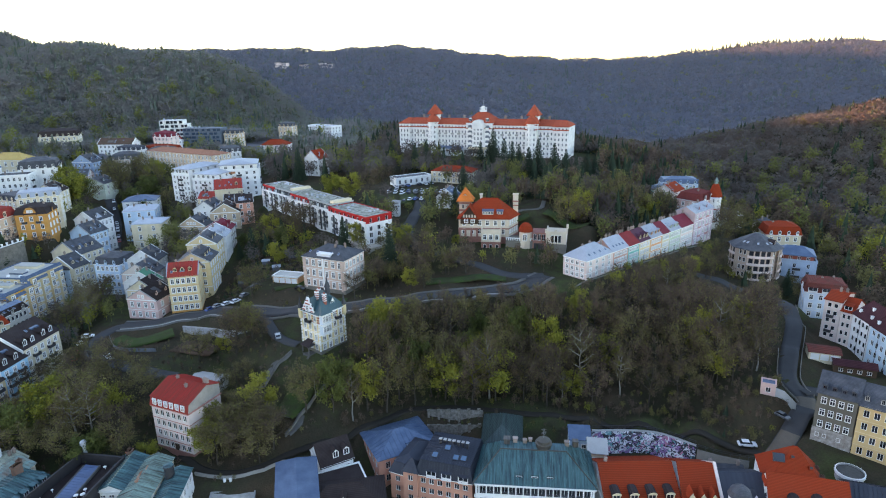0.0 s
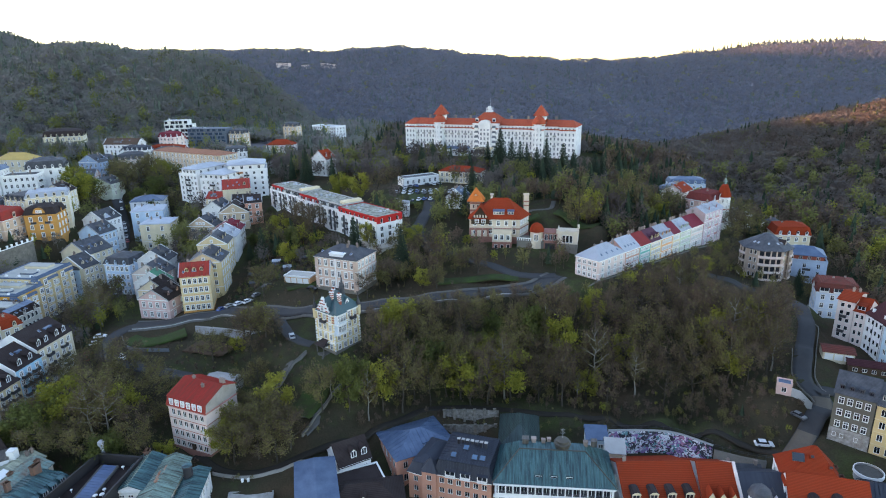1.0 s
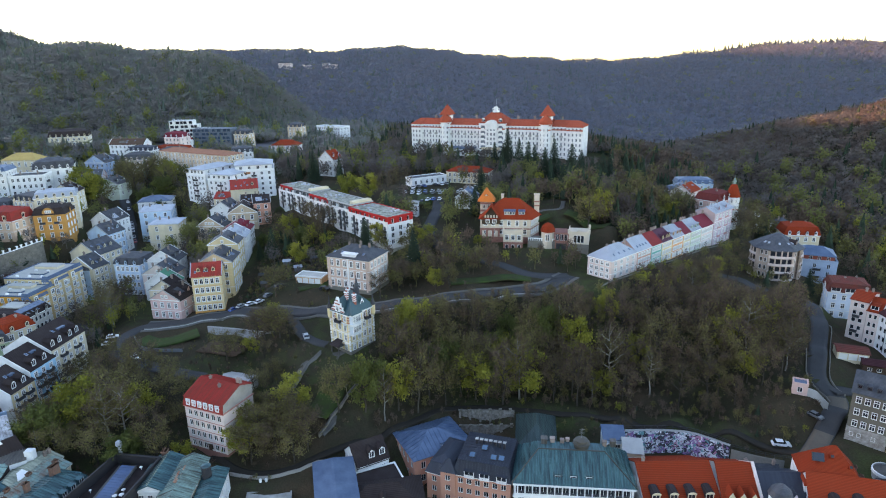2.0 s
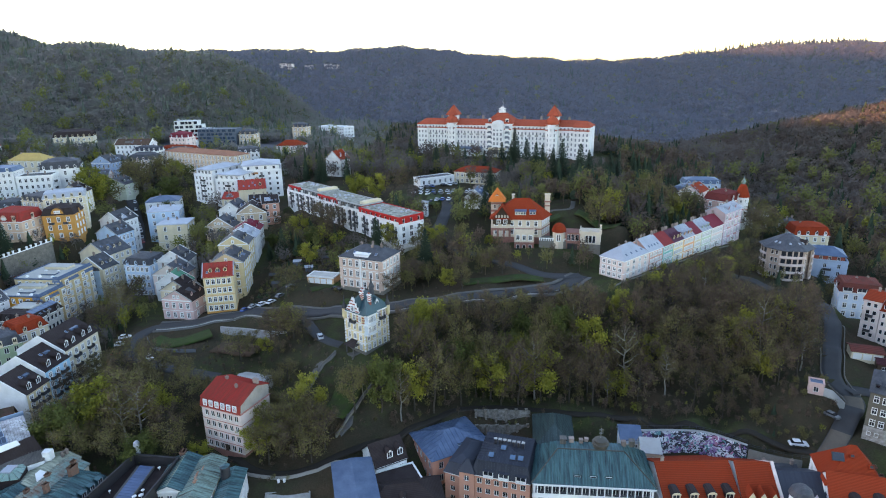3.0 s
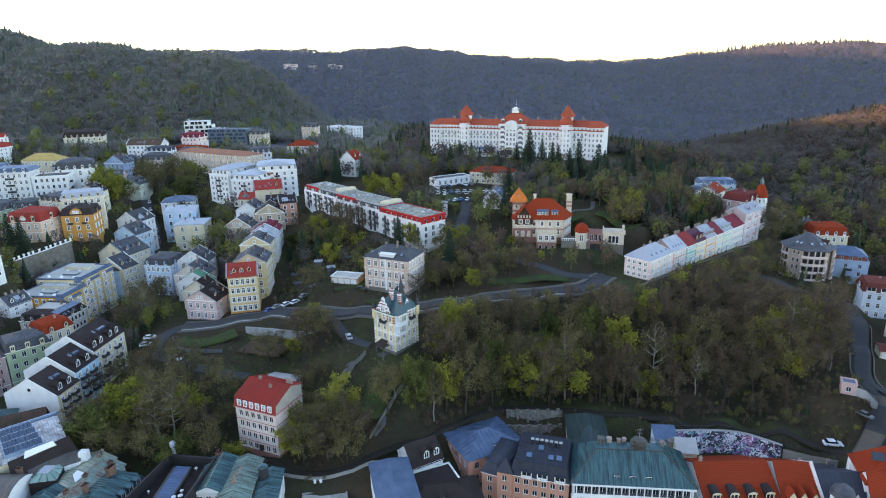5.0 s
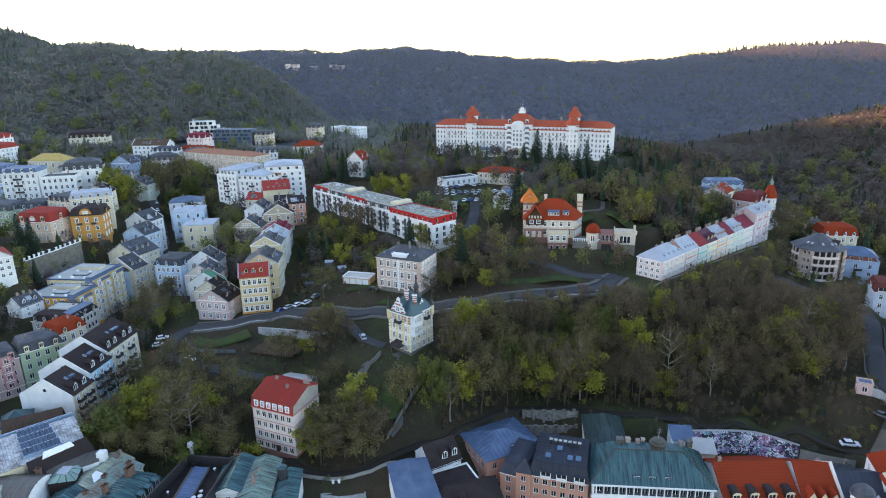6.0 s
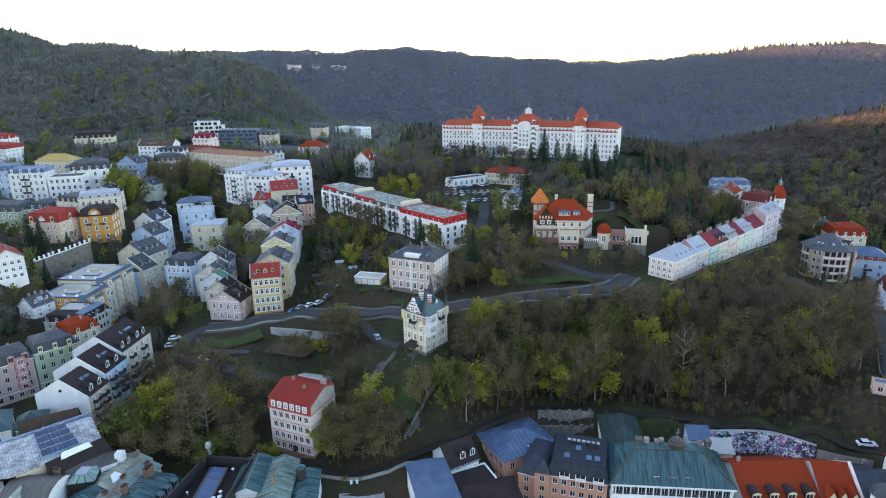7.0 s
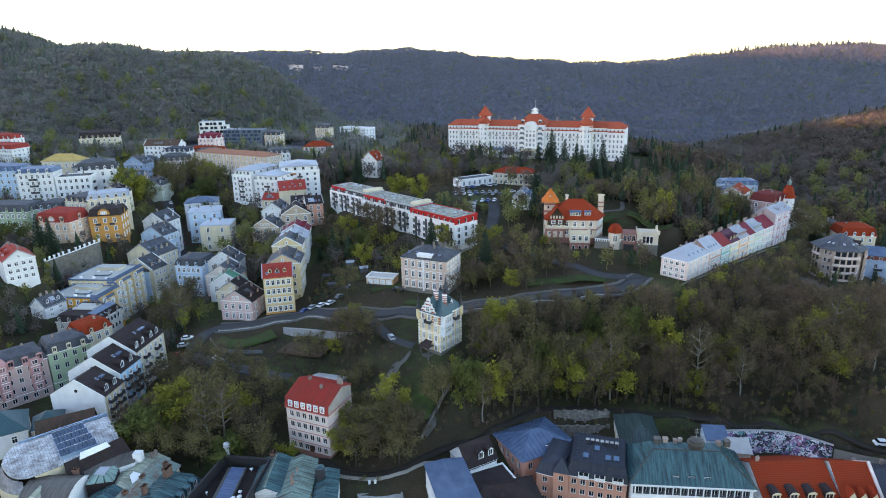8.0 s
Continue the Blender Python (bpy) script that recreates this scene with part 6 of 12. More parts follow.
park_villa()
house("white cottage with a steep grey roof behind bare trees", (-4.5, 288.0), (5.0, 285.5), 10, 40.2, 45.6, "gable_y", 4.0, WHITE, BLUEMETAL, 2, 2, 2, 2, group=TOWN)
house("small white transformer tower", (-27.0, 284.6), (-22.4, 284.0), 4.6, 37.2, 44.0, "hip", 1.0, WHITE, CONC, 1, 0, 0, 0, trim=False, category="transformer", name="transformer_tower")
house("long white garage with a dark flat roof by the car park", (-27.2, 335.4), (-8.0, 346.5), 8, 41.9, 46.4, "flat", 0.2, WHITE, SLATE, 1, 6, 1, 1, style="plain", trim=False, category="garage", name="garage")
house("low cream pavilion with rust-red roofs and columns", (-8.0, 350.5), (15.0, 342.0), 12, 41.0, 48.0, "hip", 2.6, CREAM, REDTILE, 2, 8, 2, 2, category="pavilion", name="pavilion", trim="all")

# ---------------------------------------------------------------- the grand hotel on the hill
def grand_hotel():
    """Long white hotel: a centre block with a high attic, two wings, two towers and end pavilions, orange tiled roofs."""
    a, b = Vector((-31.3, 440.8)), Vector((79.9, 392.4))
    w, turn = frame_of(a, b)
    th = thing("hotel", "long white grand hotel with orange tiled roofs and two towers", "hotel", a.x, a.y, 47.4, turn)
    for k in range(7):
        for sy in (-4, 6, 16):
            p = th.matrix_basis @ Vector((w * k / 6, sy, 0))
            PADS.append((p.x, p.y, 47.4 if sy > -3 else 46.5, 1.6))
    h = 20.0
    # pieces of the front: start, end, set forward, height above eave
    pieces = [("end_pavilion", 0.0, 0.065, 1.2, 0.0, 3), ("wing", 0.065, 0.185, 0.0, 0.0, 6), ("tower_bay", 0.185, 0.24, 1.8, 0.6, 2), ("wing", 0.24, 0.425, 0.0, 0.0, 9),
              ("centre_block", 0.425, 0.575, 3.0, 1.6, 7), ("wing", 0.575, 0.765, 0.0, 0.0, 9), ("tower_bay", 0.765, 0.83, 3.2, 0.6, 2), ("wing", 0.83, 0.915, 0.0, 0.0, 4), ("end_pavilion", 0.915, 1.0, 3.0, 0.0, 4)]
    for name, s0, s1, fwd, up, bays in pieces:
        x0, x1 = w * s0, w * s1
        pw, pd, ph = x1 - x0, 15 + fwd, h + up
        bm = bmesh.new()
        wins = []
        base = pose(x0, -fwd, 0)
        for side, nb in (("front", bays), ("right", 1 if fwd > 0.5 and fwd < 2 else 0), ("left", 1 if fwd > 0.5 and fwd < 2 else 0), ("back", 0)):
            if name == "end_pavilion" and ((side == "right" and s1 == 1.0) or (side == "left" and s0 == 0.0)):
                nb = 4
            m, width = SIDES[side](pw, pd)
            ops = openings(width, nb, 6, 3.2, 0.4, 1.1, 1.75, margin=0.35) if nb and width > 2 else []
            panel(bm, width, -5, ph, [(o[0] - o[2] / 2, o[0] + o[2] / 2, o[1], o[1] + o[3]) for o in ops], base @ m)
            wins += [(base @ m @ pose(o[0], 0, o[1]), o[2], o[3]) for o in ops]
        body = part(name, bm, WHITE, th)
        for m, ww, wh in wins:
            window(body, m, ww, wh, "light")
        for z in (4.2, h - 3.6, ph - 0.4):
            bm = bmesh.new()
            box(bm, x0 - 0.12, -fwd - 0.22, z, x1 + 0.12, -fwd, z + 0.3)
            part("ledge", bm, TRIM, th)
        bm = bmesh.new()
        box(bm, x0 - 0.05, -fwd - 0.5, h - 2.5, x1 + 0.05, -fwd, h - 2.2)
        slope(bm, (x0, -fwd - 0.55, h - 2.3), (x1, -fwd - 0.55, h - 2.3), (x1, -fwd, h - 1.8), (x0, -fwd, h - 1.8), 0.08)
        part("tiled_skirt", bm, HOTELTILE, th)
        if name == "wing":
            for i in range(bays):
                if i % 2 == 0:
                    for k in (2, 4):
                        balcony(th, pose(x0 + 0.35 + (pw - 0.7) / bays * (i + 0.5), 0, 0.4 + 3.2 * k), 2.0, 0.9, CONC)
        if name != "centre_block":
            bm = bmesh.new()
            o = 0.5
            ry, rz = pd / 2 - fwd, ph + 3.5
            y0, y1 = -fwd - o, 15 + o
            if name == "end_pavilion":
                xa, xb = (x0 + 3.5, x1) if s0 == 0.0 else (x0, x1 - 3.5)
                slope(bm, (x0 - o, y0, ph), (x1 + o, y0, ph), (xb, ry, rz), (xa, ry, rz))
                slope(bm, (x1 + o, y1, ph), (x0 - o, y1, ph), (xa, ry, rz), (xb, ry, rz))
                if s0 == 0.0:
                    slope(bm, (x0 - o, y1, ph), (x0 - o, y0, ph), (xa, ry, rz), (xa, ry, rz))
                else:
                    slope(bm, (x1 + o, y0, ph), (x1 + o, y1, ph), (xb, ry, rz), (xb, ry, rz))
            else:
                slope(bm, (x0 - 0.1, y0, ph), (x1 + 0.1, y0, ph), (x1 + 0.1, ry, rz), (x0 - 0.1, ry, rz))
                slope(bm, (x1 + 0.1, y1, ph), (x0 - 0.1, y1, ph), (x0 - 0.1, ry, rz), (x1 + 0.1, ry, rz))
            part("roof", bm, HOTELTILE, th)
        if name == "wing":
            for i in range(max(1, bays // 4)):
                chimney(th, x0 + pw * (i + 0.5) / max(1, bays // 4), 8.5, h + 3.4, 2.0, 1.4, 0.8)
    # centre roof, round gable and lantern
    x0, x1 = w * 0.425, w * 0.575
    xc = (x0 + x1) / 2
    ph = h + 1.6
    bm = bmesh.new()
    slope(bm, (x0 - 1, -3.6, ph), (x1 + 1, -3.6, ph), (xc + 3.5, 6, ph + 6.4), (xc - 3.5, 6, ph + 6.4))
    slope(bm, (x1 + 1, -3.6, ph), (x1 + 1, 16, ph), (xc + 3.5, 6, ph + 6.4), (xc + 3.5, 6, ph + 6.4))
    slope(bm, (x1 + 1, 16, ph), (x0 - 1, 16, ph), (xc - 3.5, 6, ph + 6.4), (xc + 3.5, 6, ph + 6.4))
    slope(bm, (x0 - 1, 16, ph), (x0 - 1, -3.6, ph), (xc - 3.5, 6, ph + 6.4), (xc - 3.5, 6, ph + 6.4))
    part("centre_roof", bm, HOTELTILE, th)
    bm = bmesh.new()
    pr = [(xc + 4.2 * math.cos(t), -4.6, ph - 0.6 + 2.6 * math.sin(t)) for t in [math.pi * i / 12 for i in range(13)]] + [(xc - 4.2, -4.6, ph - 4.0), (xc + 4.2, -4.6, ph - 4.0)]
    f = bm.faces.new([bm.verts.new(p) for p in pr[::-1]])
    ext = bmesh.ops.extrude_face_region(bm, geom=[f])
    bmesh.ops.translate(bm, vec=(0, 3.0, 0), verts=[v for v in ext["geom"] if isinstance(v, bmesh.types.BMVert)])
    bmesh.ops.recalc_face_normals(bm, faces=bm.faces)
    part("round_gable", bm, WHITE, th, "white round-headed centre gable")
    bm = bmesh.new()
    box(bm, xc - 4.0, -4.5, -4, xc + 4.0, -3.0, ph - 4.0)
    mid = part("centre_bay", bm, WHITE, th)
    for k in range(6):
        for px in (-2.4, 0.0, 2.4):
            window(mid, pose(xc + px, -4.72, 1.0 + 3.1 * k), 1.4, 2.0, "light")
        for px in (-6.2, 6.2):
            bm = bmesh.new()
            box(bm, xc + px - 1.3, -3.9, 0.7 + 3.3 * k, xc + px + 1.3, -3.0, 1.0 + 3.3 * k)
            box(bm, xc + px - 1.3, -3.9, 1.0 + 3.3 * k, xc + px + 1.3, -3.78, 1.8 + 3.3 * k)
            box(bm, xc + px - 1.2, -3.06, 1.8 + 3.3 * k, xc + px + 1.2, -3.01, 3.4 + 3.3 * k, 1)
            part("loggia", bm, (TRIM, PALEGLASS), th)
    for k in (-1, 1):
        dormer(th, pose(xc + k * 6.0, -2.4, ph + 0.6), 2.2, 1.8, 3.6, "round", WHITE, HOTELTILE)
    bm = bmesh.new()
    box(bm, xc - 2.0, 4.5, ph + 6.4, xc + 2.0, 7.5, ph + 7.6)
    for px in (-1.8, -0.6, 0.6, 1.8):
        box(bm, xc + px - 0.15, 4.6, ph + 7.6, xc + px + 0.15, 4.9, ph + 9.0)
        box(bm, xc + px - 0.15, 7.1, ph + 7.6, xc + px + 0.15, 7.4, ph + 9.0)
    box(bm, xc - 2.2, 4.4, ph + 9.0, xc + 2.2, 7.6, ph + 9.3)
    box(bm, xc - 1.0, 5.2, ph + 7.6, xc + 1.0, 6.8, ph + 10.2)
    part("roof_lantern", bm, TRIM, th)
    bm = bmesh.new()
    lathe(bm, xc + 0.4, 6, ((0.12, ph + 10.2), (0.08, ph + 15.5)), 6)
    part("flagpole", bm, TRIM, th)
    # towers
    for s, fwd in ((0.2125, 1.8), (0.7975, 3.2)):
        tx = w * s
        bm = bmesh.new()
        box(bm, tx - 3.0, 1.0, h - 1, tx + 3.0, 7.0, h + 6.6)
        part("tower", bm, WHITE, th)
        bm = bmesh.new()
        e = 4.4
        q = ((tx - e, 4 - e), (tx + e, 4 - e), (tx + e, 4 + e), (tx - e, 4 + e))
        for k in range(4):
            n = (k + 1) % 4
            slope(bm, (*q[k], h + 6.4), (*q[n], h + 6.4), (tx, 4, h + 13.4), (tx, 4, h + 13.4), 0.2)
        part("tower_roof", bm, HOTELTILE, th, "pointed orange tiled tower roof")
        window(th, pose(tx, 0.8, h + 4.4), 1.0, 1.4, "plain")
        y0 = 2.6 - fwd
        bm = bmesh.new()
        lathe(bm, tx, y0, ((3.9, -4), (3.9, h + 1.0), (4.2, h + 1.1), (4.2, h + 1.5)), 16)
        bay = part("round_bay", bm, WHITE, th, "round white stair bay")
        for k in range(6):
            for t in (235, 270, 305):
                window(bay, pose(tx + 3.86 * math.cos(radians(t)), y0 + 3.86 * math.sin(radians(t)), 0.9 + 3.2 * k, 0, 0, t + 90) @ pose(0, -0.2, 0), 1.0, 1.8, "light")
        bm = bmesh.new()
        lathe(bm, tx, y0, ((4.6, h + 1.4), (4.3, h + 3.0), (3.3, h + 4.8), (1.6, h + 6.2), (0.05, h + 7.4)), 16)
        part("bay_roof", bm, HOTELTILE, th, "rounded red tiled bay roof")
    # dining terrace and entrance portico
    bm = bmesh.new()
    box(bm, w * 0.25, -5.0, -4, w * 0.40, -0.1, 4.0)
    part("dining_hall", bm, WHITE, th)
    for k in range(9):
        window(th, pose(w * (0.26 + 0.0155 * (k + 0.5)), -5.2, 0.8), 1.4, 2.2, "plain")
    bm = bmesh.new()
    slope(bm, (w * 0.245, -5.4, 4.0), (w * 0.405, -5.4, 4.0), (w * 0.405, -0.1, 5.2), (w * 0.245, -0.1, 5.2), 0.15)
    part("dining_roof", bm, BLUEMETAL, th)
    bm = bmesh.new()
    for k in range(5):
        lathe(bm, xc - 4.8 + 2.4 * k, -6.6, ((0.45, -4), (0.4, 4.2), (0.55, 4.5)), 8)
    box(bm, xc - 6, -7.4, 4.5, xc + 6, -3, 5.6)
    part("portico", bm, CREAM, th)


grand_hotel()

# ---------------------------------------------------------------- far houses towards the hill foot
house("long sandstone school building with terracotta roof", (-211.5, 434.8), (-152.0, 400.5), 15, 38.0, 52.4, "hip", 2.2, plaster("warm_sandstone", (0.62, 0.48, 0.34)), mat("faded_terracotta", (0.36, 0.17, 0.11), 0.9, 0.3, 0.4, 6, 0.3, kind="tiles"), 4, 18, 4, 2, trim="all", category="school", name="school_building", chimneys=((0.2, 0.5), (0.5, 0.5), (0.8, 0.5)))
house("white villa with dark mansard roof", (-156.5, 424.5), (-142.7, 429.0), 12, 40.0, 51.2, "mansard", 4.0, WHITE, SLATE, 3, 5, 3, 3, dormers=(("front", 0.3, 0.1), ("front", 0.7, 0.1)), group=TOWN)
def banded_flats(label, a, b, d, z0, z1, floors, frame_mat, back, seed, left=0.0):
    """Modern flats: deep glazed storeys between floor bands, uneven piers, upper floors set back towards one end."""
    w, turn = frame_of(a, b)
    th = thing("apartment_block", label, "apartment block", a[0], a[1], z0, turn)
    rng = random.Random(seed)
    for sx, sy in ((0, 0), (1, 0), (0, 1), (1, 1)):
        p = th.matrix_basis @ Vector((w * sx, d * sy, 0))
        PADS.append((p.x, p.y, z0, 1.0))
    fh = (z1 - z0) / floors
    for k in range(floors):
        x1 = w - left * max(0, k - 1)
        bm = bmesh.new()
        box(bm, 0.3, 0.9, (-5 if k == 0 else k * fh), x1 - 0.3, d, (k + 1) * fh - 0.3)
        part("glazing" if k else "wall", bm, back, th, "dark glazed storey")
        bm = bmesh.new()
        box(bm, 0, 0, (k + 1) * fh - 0.32, x1, d + 0.1, (k + 1) * fh)
        box(bm, 0, 0, k * fh + 0.0, x1, 0.14, k * fh + 0.85)
        part("floor_band", bm, frame_mat, th)
        x = 0.0
        while x < x1 - 0.4:
            bm = bmesh.new()
            ww = rng.choice((0.35, 0.5, 1.6, 2.4))
            box(bm, x, 0.02, k * fh + 0.86, min(x + ww, x1), 1.0, (k + 1) * fh - 0.33)
            part("pier", bm, frame_mat, th)
            x += ww + rng.uniform(2.2, 3.6)
        bm = bmesh.new()
        box(bm, x1 - 0.35, 0.15, k * fh, x1, d, (k + 1) * fh - 0.33)
        part("end_wall", bm, frame_mat, th)
    for q in range(4):
        bm = bmesh.new()
        box(bm, 2 + 3 * q, d * 0.4, z1 - z0, 3.2 + 3 * q, d * 0.55, z1 - z0 + rng.uniform(0.6, 1.6))
        part("roof_vent", bm, LIGHTMETAL, th)


mat("dusky_blue_glass", (0.05, 0.085, 0.13), 0.15, 0.2, 0.3, 1.0, 0.02)
banded_flats("white modern terraced flats with dark window bands", (-238.0, 518.0), (-206.0, 523.0), 14, 46.0, 66.0, 6, plaster("warm_white_render", (0.70, 0.70, 0.66)), GLASS, 3, 3.4)
banded_flats("dark glass-fronted flats on the hill", (-216.0, 510.0), (-184.0, 508.0), 14, 45.0, 60.0, 5, mat("slate_blue_cladding", (0.10, 0.13, 0.17), 0.6, 0.2), MATS["dusky_blue_glass"], 5)
house("pale stone house beside the flats", (-182.5, 510.0), (-170.0, 508.0), 12, 44.0, 55.5, "mansard", 4.0, BEIGE, SLATE, 3, 4, 2, 2, group=TOWN)
house("white house with red roof below the flats", (-228.0, 486.0), (-213.0, 480.0), 11, 42.0, 54.0, "mansard", 4.0, WHITE, REDMETAL, 3, 5, 3, 2, group=TOWN, dormers=(("front", 0.3, 0.1), ("front", 0.7, 0.1)))
house("pink villa with hipped red roof in the trees", (-147.0, 491.0), (-125.7, 489.0), 13, 38.0, 47.8, "hip", 4.0, BLUSH, REDTILE, 3, 6, 3, 3, group=TOWN, chimneys=((0.4, 0.5), (0.6, 0.5)))
house("long white slab flats on the far slope", (-137.0, 618.0), (-109.0, 598.0), 14, 36.0, 51.0, "flat", 0.5, WHITE, LIGHTMETAL, 5, 12, 3, 2, style="plain", trim=False, category="apartment block", name="apartment_block")
house("white house with a steep red gable roof below the hotel park", (-87.0, 378.0), (-77.0, 373.0), 10, 42.0, 52.6, "gable_y", 5.0, WHITE, REDTILE, 3, 3, 4, 2, group=TOWN, dormers=(("front", 0.3, 0.1), ("front", 0.7, 0.1)), chimneys=((0.5, 0.5),))
house("cottage with a maroon roof among bushes", (-128.0, 440.0), (-108.0, 432.0), 10, 39.0, 43.5, "gable_x", 3.0, CREAM, MAROON, 1, 5, 2, 2, group=TOWN)
house("narrow old villa with slate roof on the far slope", (-150.0, 560.0), (-138.0, 556.0), 11, 44.0, 56.0, "mansard", 4.0, BEIGE, SLATE, 3, 3, 2, 2, group=TOWN)
house("large cream villa with a dark mansard below the woods", (-322.0, 488.0), (-295.6, 497.0), 16, 46.5, 57.5, "mansard", 6.0, CREAM, DARKROOF, 3, 7, 3, 3, group=TOWN, dormers=(("front", 0.25, 0.1), ("front", 0.75, 0.1)), chimneys=((0.2, 0.5), (0.4, 0.5), (0.6, 0.5), (0.8, 0.5)))
house("long white house with a brown-red roof below the wood", (-252.0, 446.0), (-226.0, 444.0), 11, 46.0, 56.0, "gable_x", 3.6, WHITE, MOSSROOF, 3, 8, 2, 2, group=TOWN, style="plain", trim=False)
house("white townhouse with navy roof in the upper town", (-233.0, 433.0), (-215.0, 431.0), 10, 42.0, 53.0, "mansard", 3.4, WHITE, NAVYSLATE, 3, 6, 2, 2, group=TOWN, style="plain", dormer_wall=WHITE)
house("slim rose house with a maroon mansard beside the flats", (-218.5, 462.0), (-205.0, 458.0), 11, 46.0, 59.0, "mansard", 4.2, BLUSH, MAROON, 4, 4, 2, 2, group=TOWN, style="plain", dormer_wall=WHITE)
house("grey-blue gabled house above the street", (-246.0, 402.0), (-232.0, 400.0), 11, 38.0, 49.5, "gable_y", 4.6, BLUE, SLATE, 3, 4, 3, 2, group=TOWN, style="plain")
house("house with a slate roof at the wood's edge", (-246.0, 420.0), (-232.0, 424.0), 12, 37.0, 47.5, "hip", 4.0, GREYP, SLATE, 3, 4, 3, 3, group=TOWN)
house("peach house with steep slate roof", (-230.0, 420.0), (-212.0, 424.0), 12, 37.0, 48.0, "mansard", 5.0, BLUSH, SLATE, 3, 5, 3, 2, group=TOWN, dormers=(("front", 0.3, 0.1), ("front", 0.7, 0.1)))
house("white house with blue-black roof and big dormers", (-214.0, 440.0), (-196.0, 442.0), 12, 38.0, 49.0, "mansard", 5.0, WHITE, SLATE, 3, 5, 3, 2, group=TOWN, dormers=(("front", 0.3, 0.1), ("front", 0.6, 0.1)))
house("long red-roofed house behind the school", (-225.0, 455.0), (-200.0, 450.0), 12, 40.0, 50.0, "mansard", 4.0, PINK, REDTILE, 3, 8, 3, 2, group=TOWN, chimneys=((0.3, 0.5), (0.7, 0.5)))

# ---------------------------------------------------------------- left-hand town
och = house("ochre art-nouveau house with curved gable and brown roof", (-204.5, 281.2), (-191.0, 284.0), 13, 30.0, 42.0, "mansard", 4.6, OCHRE, DARKROOF, 3, 3, 3, 3, style="cased", trim=False, group="villas", balconies=(("front", 0.28, 2, 2.0), ("front", 0.72, 2, 2.0)), category="townhouse", chimneys=((0.2, 0.5), (0.8, 0.5)), dormers=(("right", 0.5, 0.1),))
round_gable(och, pose(6.9, -0.1, 11.6), 5.4, 3.8, 4.5, OCHRE, MOSSROOF)
rv = house("cream villa with a broad red mansard roof", (-224.5, 274.0), (-208.5, 272.2), 14, 32.0, 41.6, "mansard", 6.0, plaster("peach_plaster", (0.72, 0.52, 0.38)), REDMETAL, 2, 4, 3, 3, group="villas", dormers=(("front", 0.18, 0.1), ("front", 0.82, 0.1), ("right", 0.5, 0.1)), category="villa", dormer_top="round", dormer_size=(1.8, 1.9, 2.6), chimneys=((0.3, 0.5),))
round_gable(rv, pose(8.0, -0.1, 9.2), 3.6, 3.4, 4.0, plaster("peach_plaster", (0, 0, 0)), REDMETAL)
bm = bmesh.new()
box(bm, -7.0, -1.0, -5, -0.1, 8.0, 4.4)
box(bm, -7.2, -1.2, 4.4, -0.1, -0.9, 5.3)
part("side_wing", bm, plaster("peach_plaster", (0, 0, 0)), rv)
house("cream townhouse with grey dormered mansard", (-225.0, 299.0), (-211.0, 293.5), 14, 32.5, 46.4, "mansard", 3.5, CREAM, SLATE, 4, 5, 3, 3, group=TOWN, trim="all", dormers=(("front", 0.3, 0.1), ("front", 0.7, 0.1)))
house("cream townhouse with a pale metal mansard", (-210.8, 293.4), (-194.5, 301.5), 12, 32.5, 47.6, "mansard", 3.5, CREAM, LIGHTMETAL, 4, 6, 3, 3, group=TOWN, trim="all", dormers=(("front", 0.2, 0.1), ("front", 0.5, 0.1), ("front", 0.8, 0.1)))
house("white six-storey apartment house with balconies", (-266.0, 327.5), (-248.5, 330.5), 13, 34.0, 55.8, "mansard", 3.0, WHITE, BLUEMETAL, 6, 6, 4, 3, group=TOWN, category="apartment house", dormers=(("front", 0.5, 0.05),), dormer_top="round", balconies=[("front", 0.45, k, 4.0) for k in (1, 2, 3, 4, 5)] + [("right", 0.4, k, 3.0) for k in (1, 2, 3, 4)])
house("white flat-roofed apartment house", (-248.0, 331.0), (-231.0, 335.5), 13, 34.0, 52.4, "flat", 0.5, WHITE, SLATE, 5, 6, 4, 3, group=TOWN, category="apartment house", style="plain", trim=False, balconies=[("right", 0.3, k, 2.6) for k in (1, 2, 3, 4)])
house("tall white house with dark broken gable", (-243.5, 346.0), (-225.5, 353.5), 14, 36.0, 53.8, "mansard", 6.0, WHITE, SLATE, 4, 4, 4, 3, group=TOWN, dormers=(("front", 0.5, 0.05),), chimneys=((0.2, 0.5), (0.8, 0.5)))
house("brown-roofed gabled house on the corner", (-219.0, 318.0), (-206.0, 320.0), 12, 34, 45.5, "gable_y", 4.2, CREAM, DARKROOF, 3, 2, 3, 2, group=TOWN)
house("pale green gambrel-gabled house", (-222.6, 367.0), (-206.5, 364.5), 12, 33.5, 41.5, "gable_y", 3.4, plaster("very_pale_green", (0.66, 0.72, 0.62)), SLATE, 2, 2, 2, 2, group=TOWN)
house("pink old house behind the lane", (-232.0, 372.0), (-221.0, 374.0), 11, 34, 45.0, "gable_x", 3.5, PINK, SLATE, 3, 3, 3, 2, group=TOWN, chimneys=((0.3, 0.5), (0.7, 0.5)))
house("green townhouse with slate mansard", (-262.0, 291.0), (-238.0, 289.5), 14, 31, 43.2, "mansard", 4.5, LGREEN, SLATE, 3, 8, 3, 3, group=TOWN, dormers=(("front", 0.3, 0.1), ("front", 0.65, 0.1)))
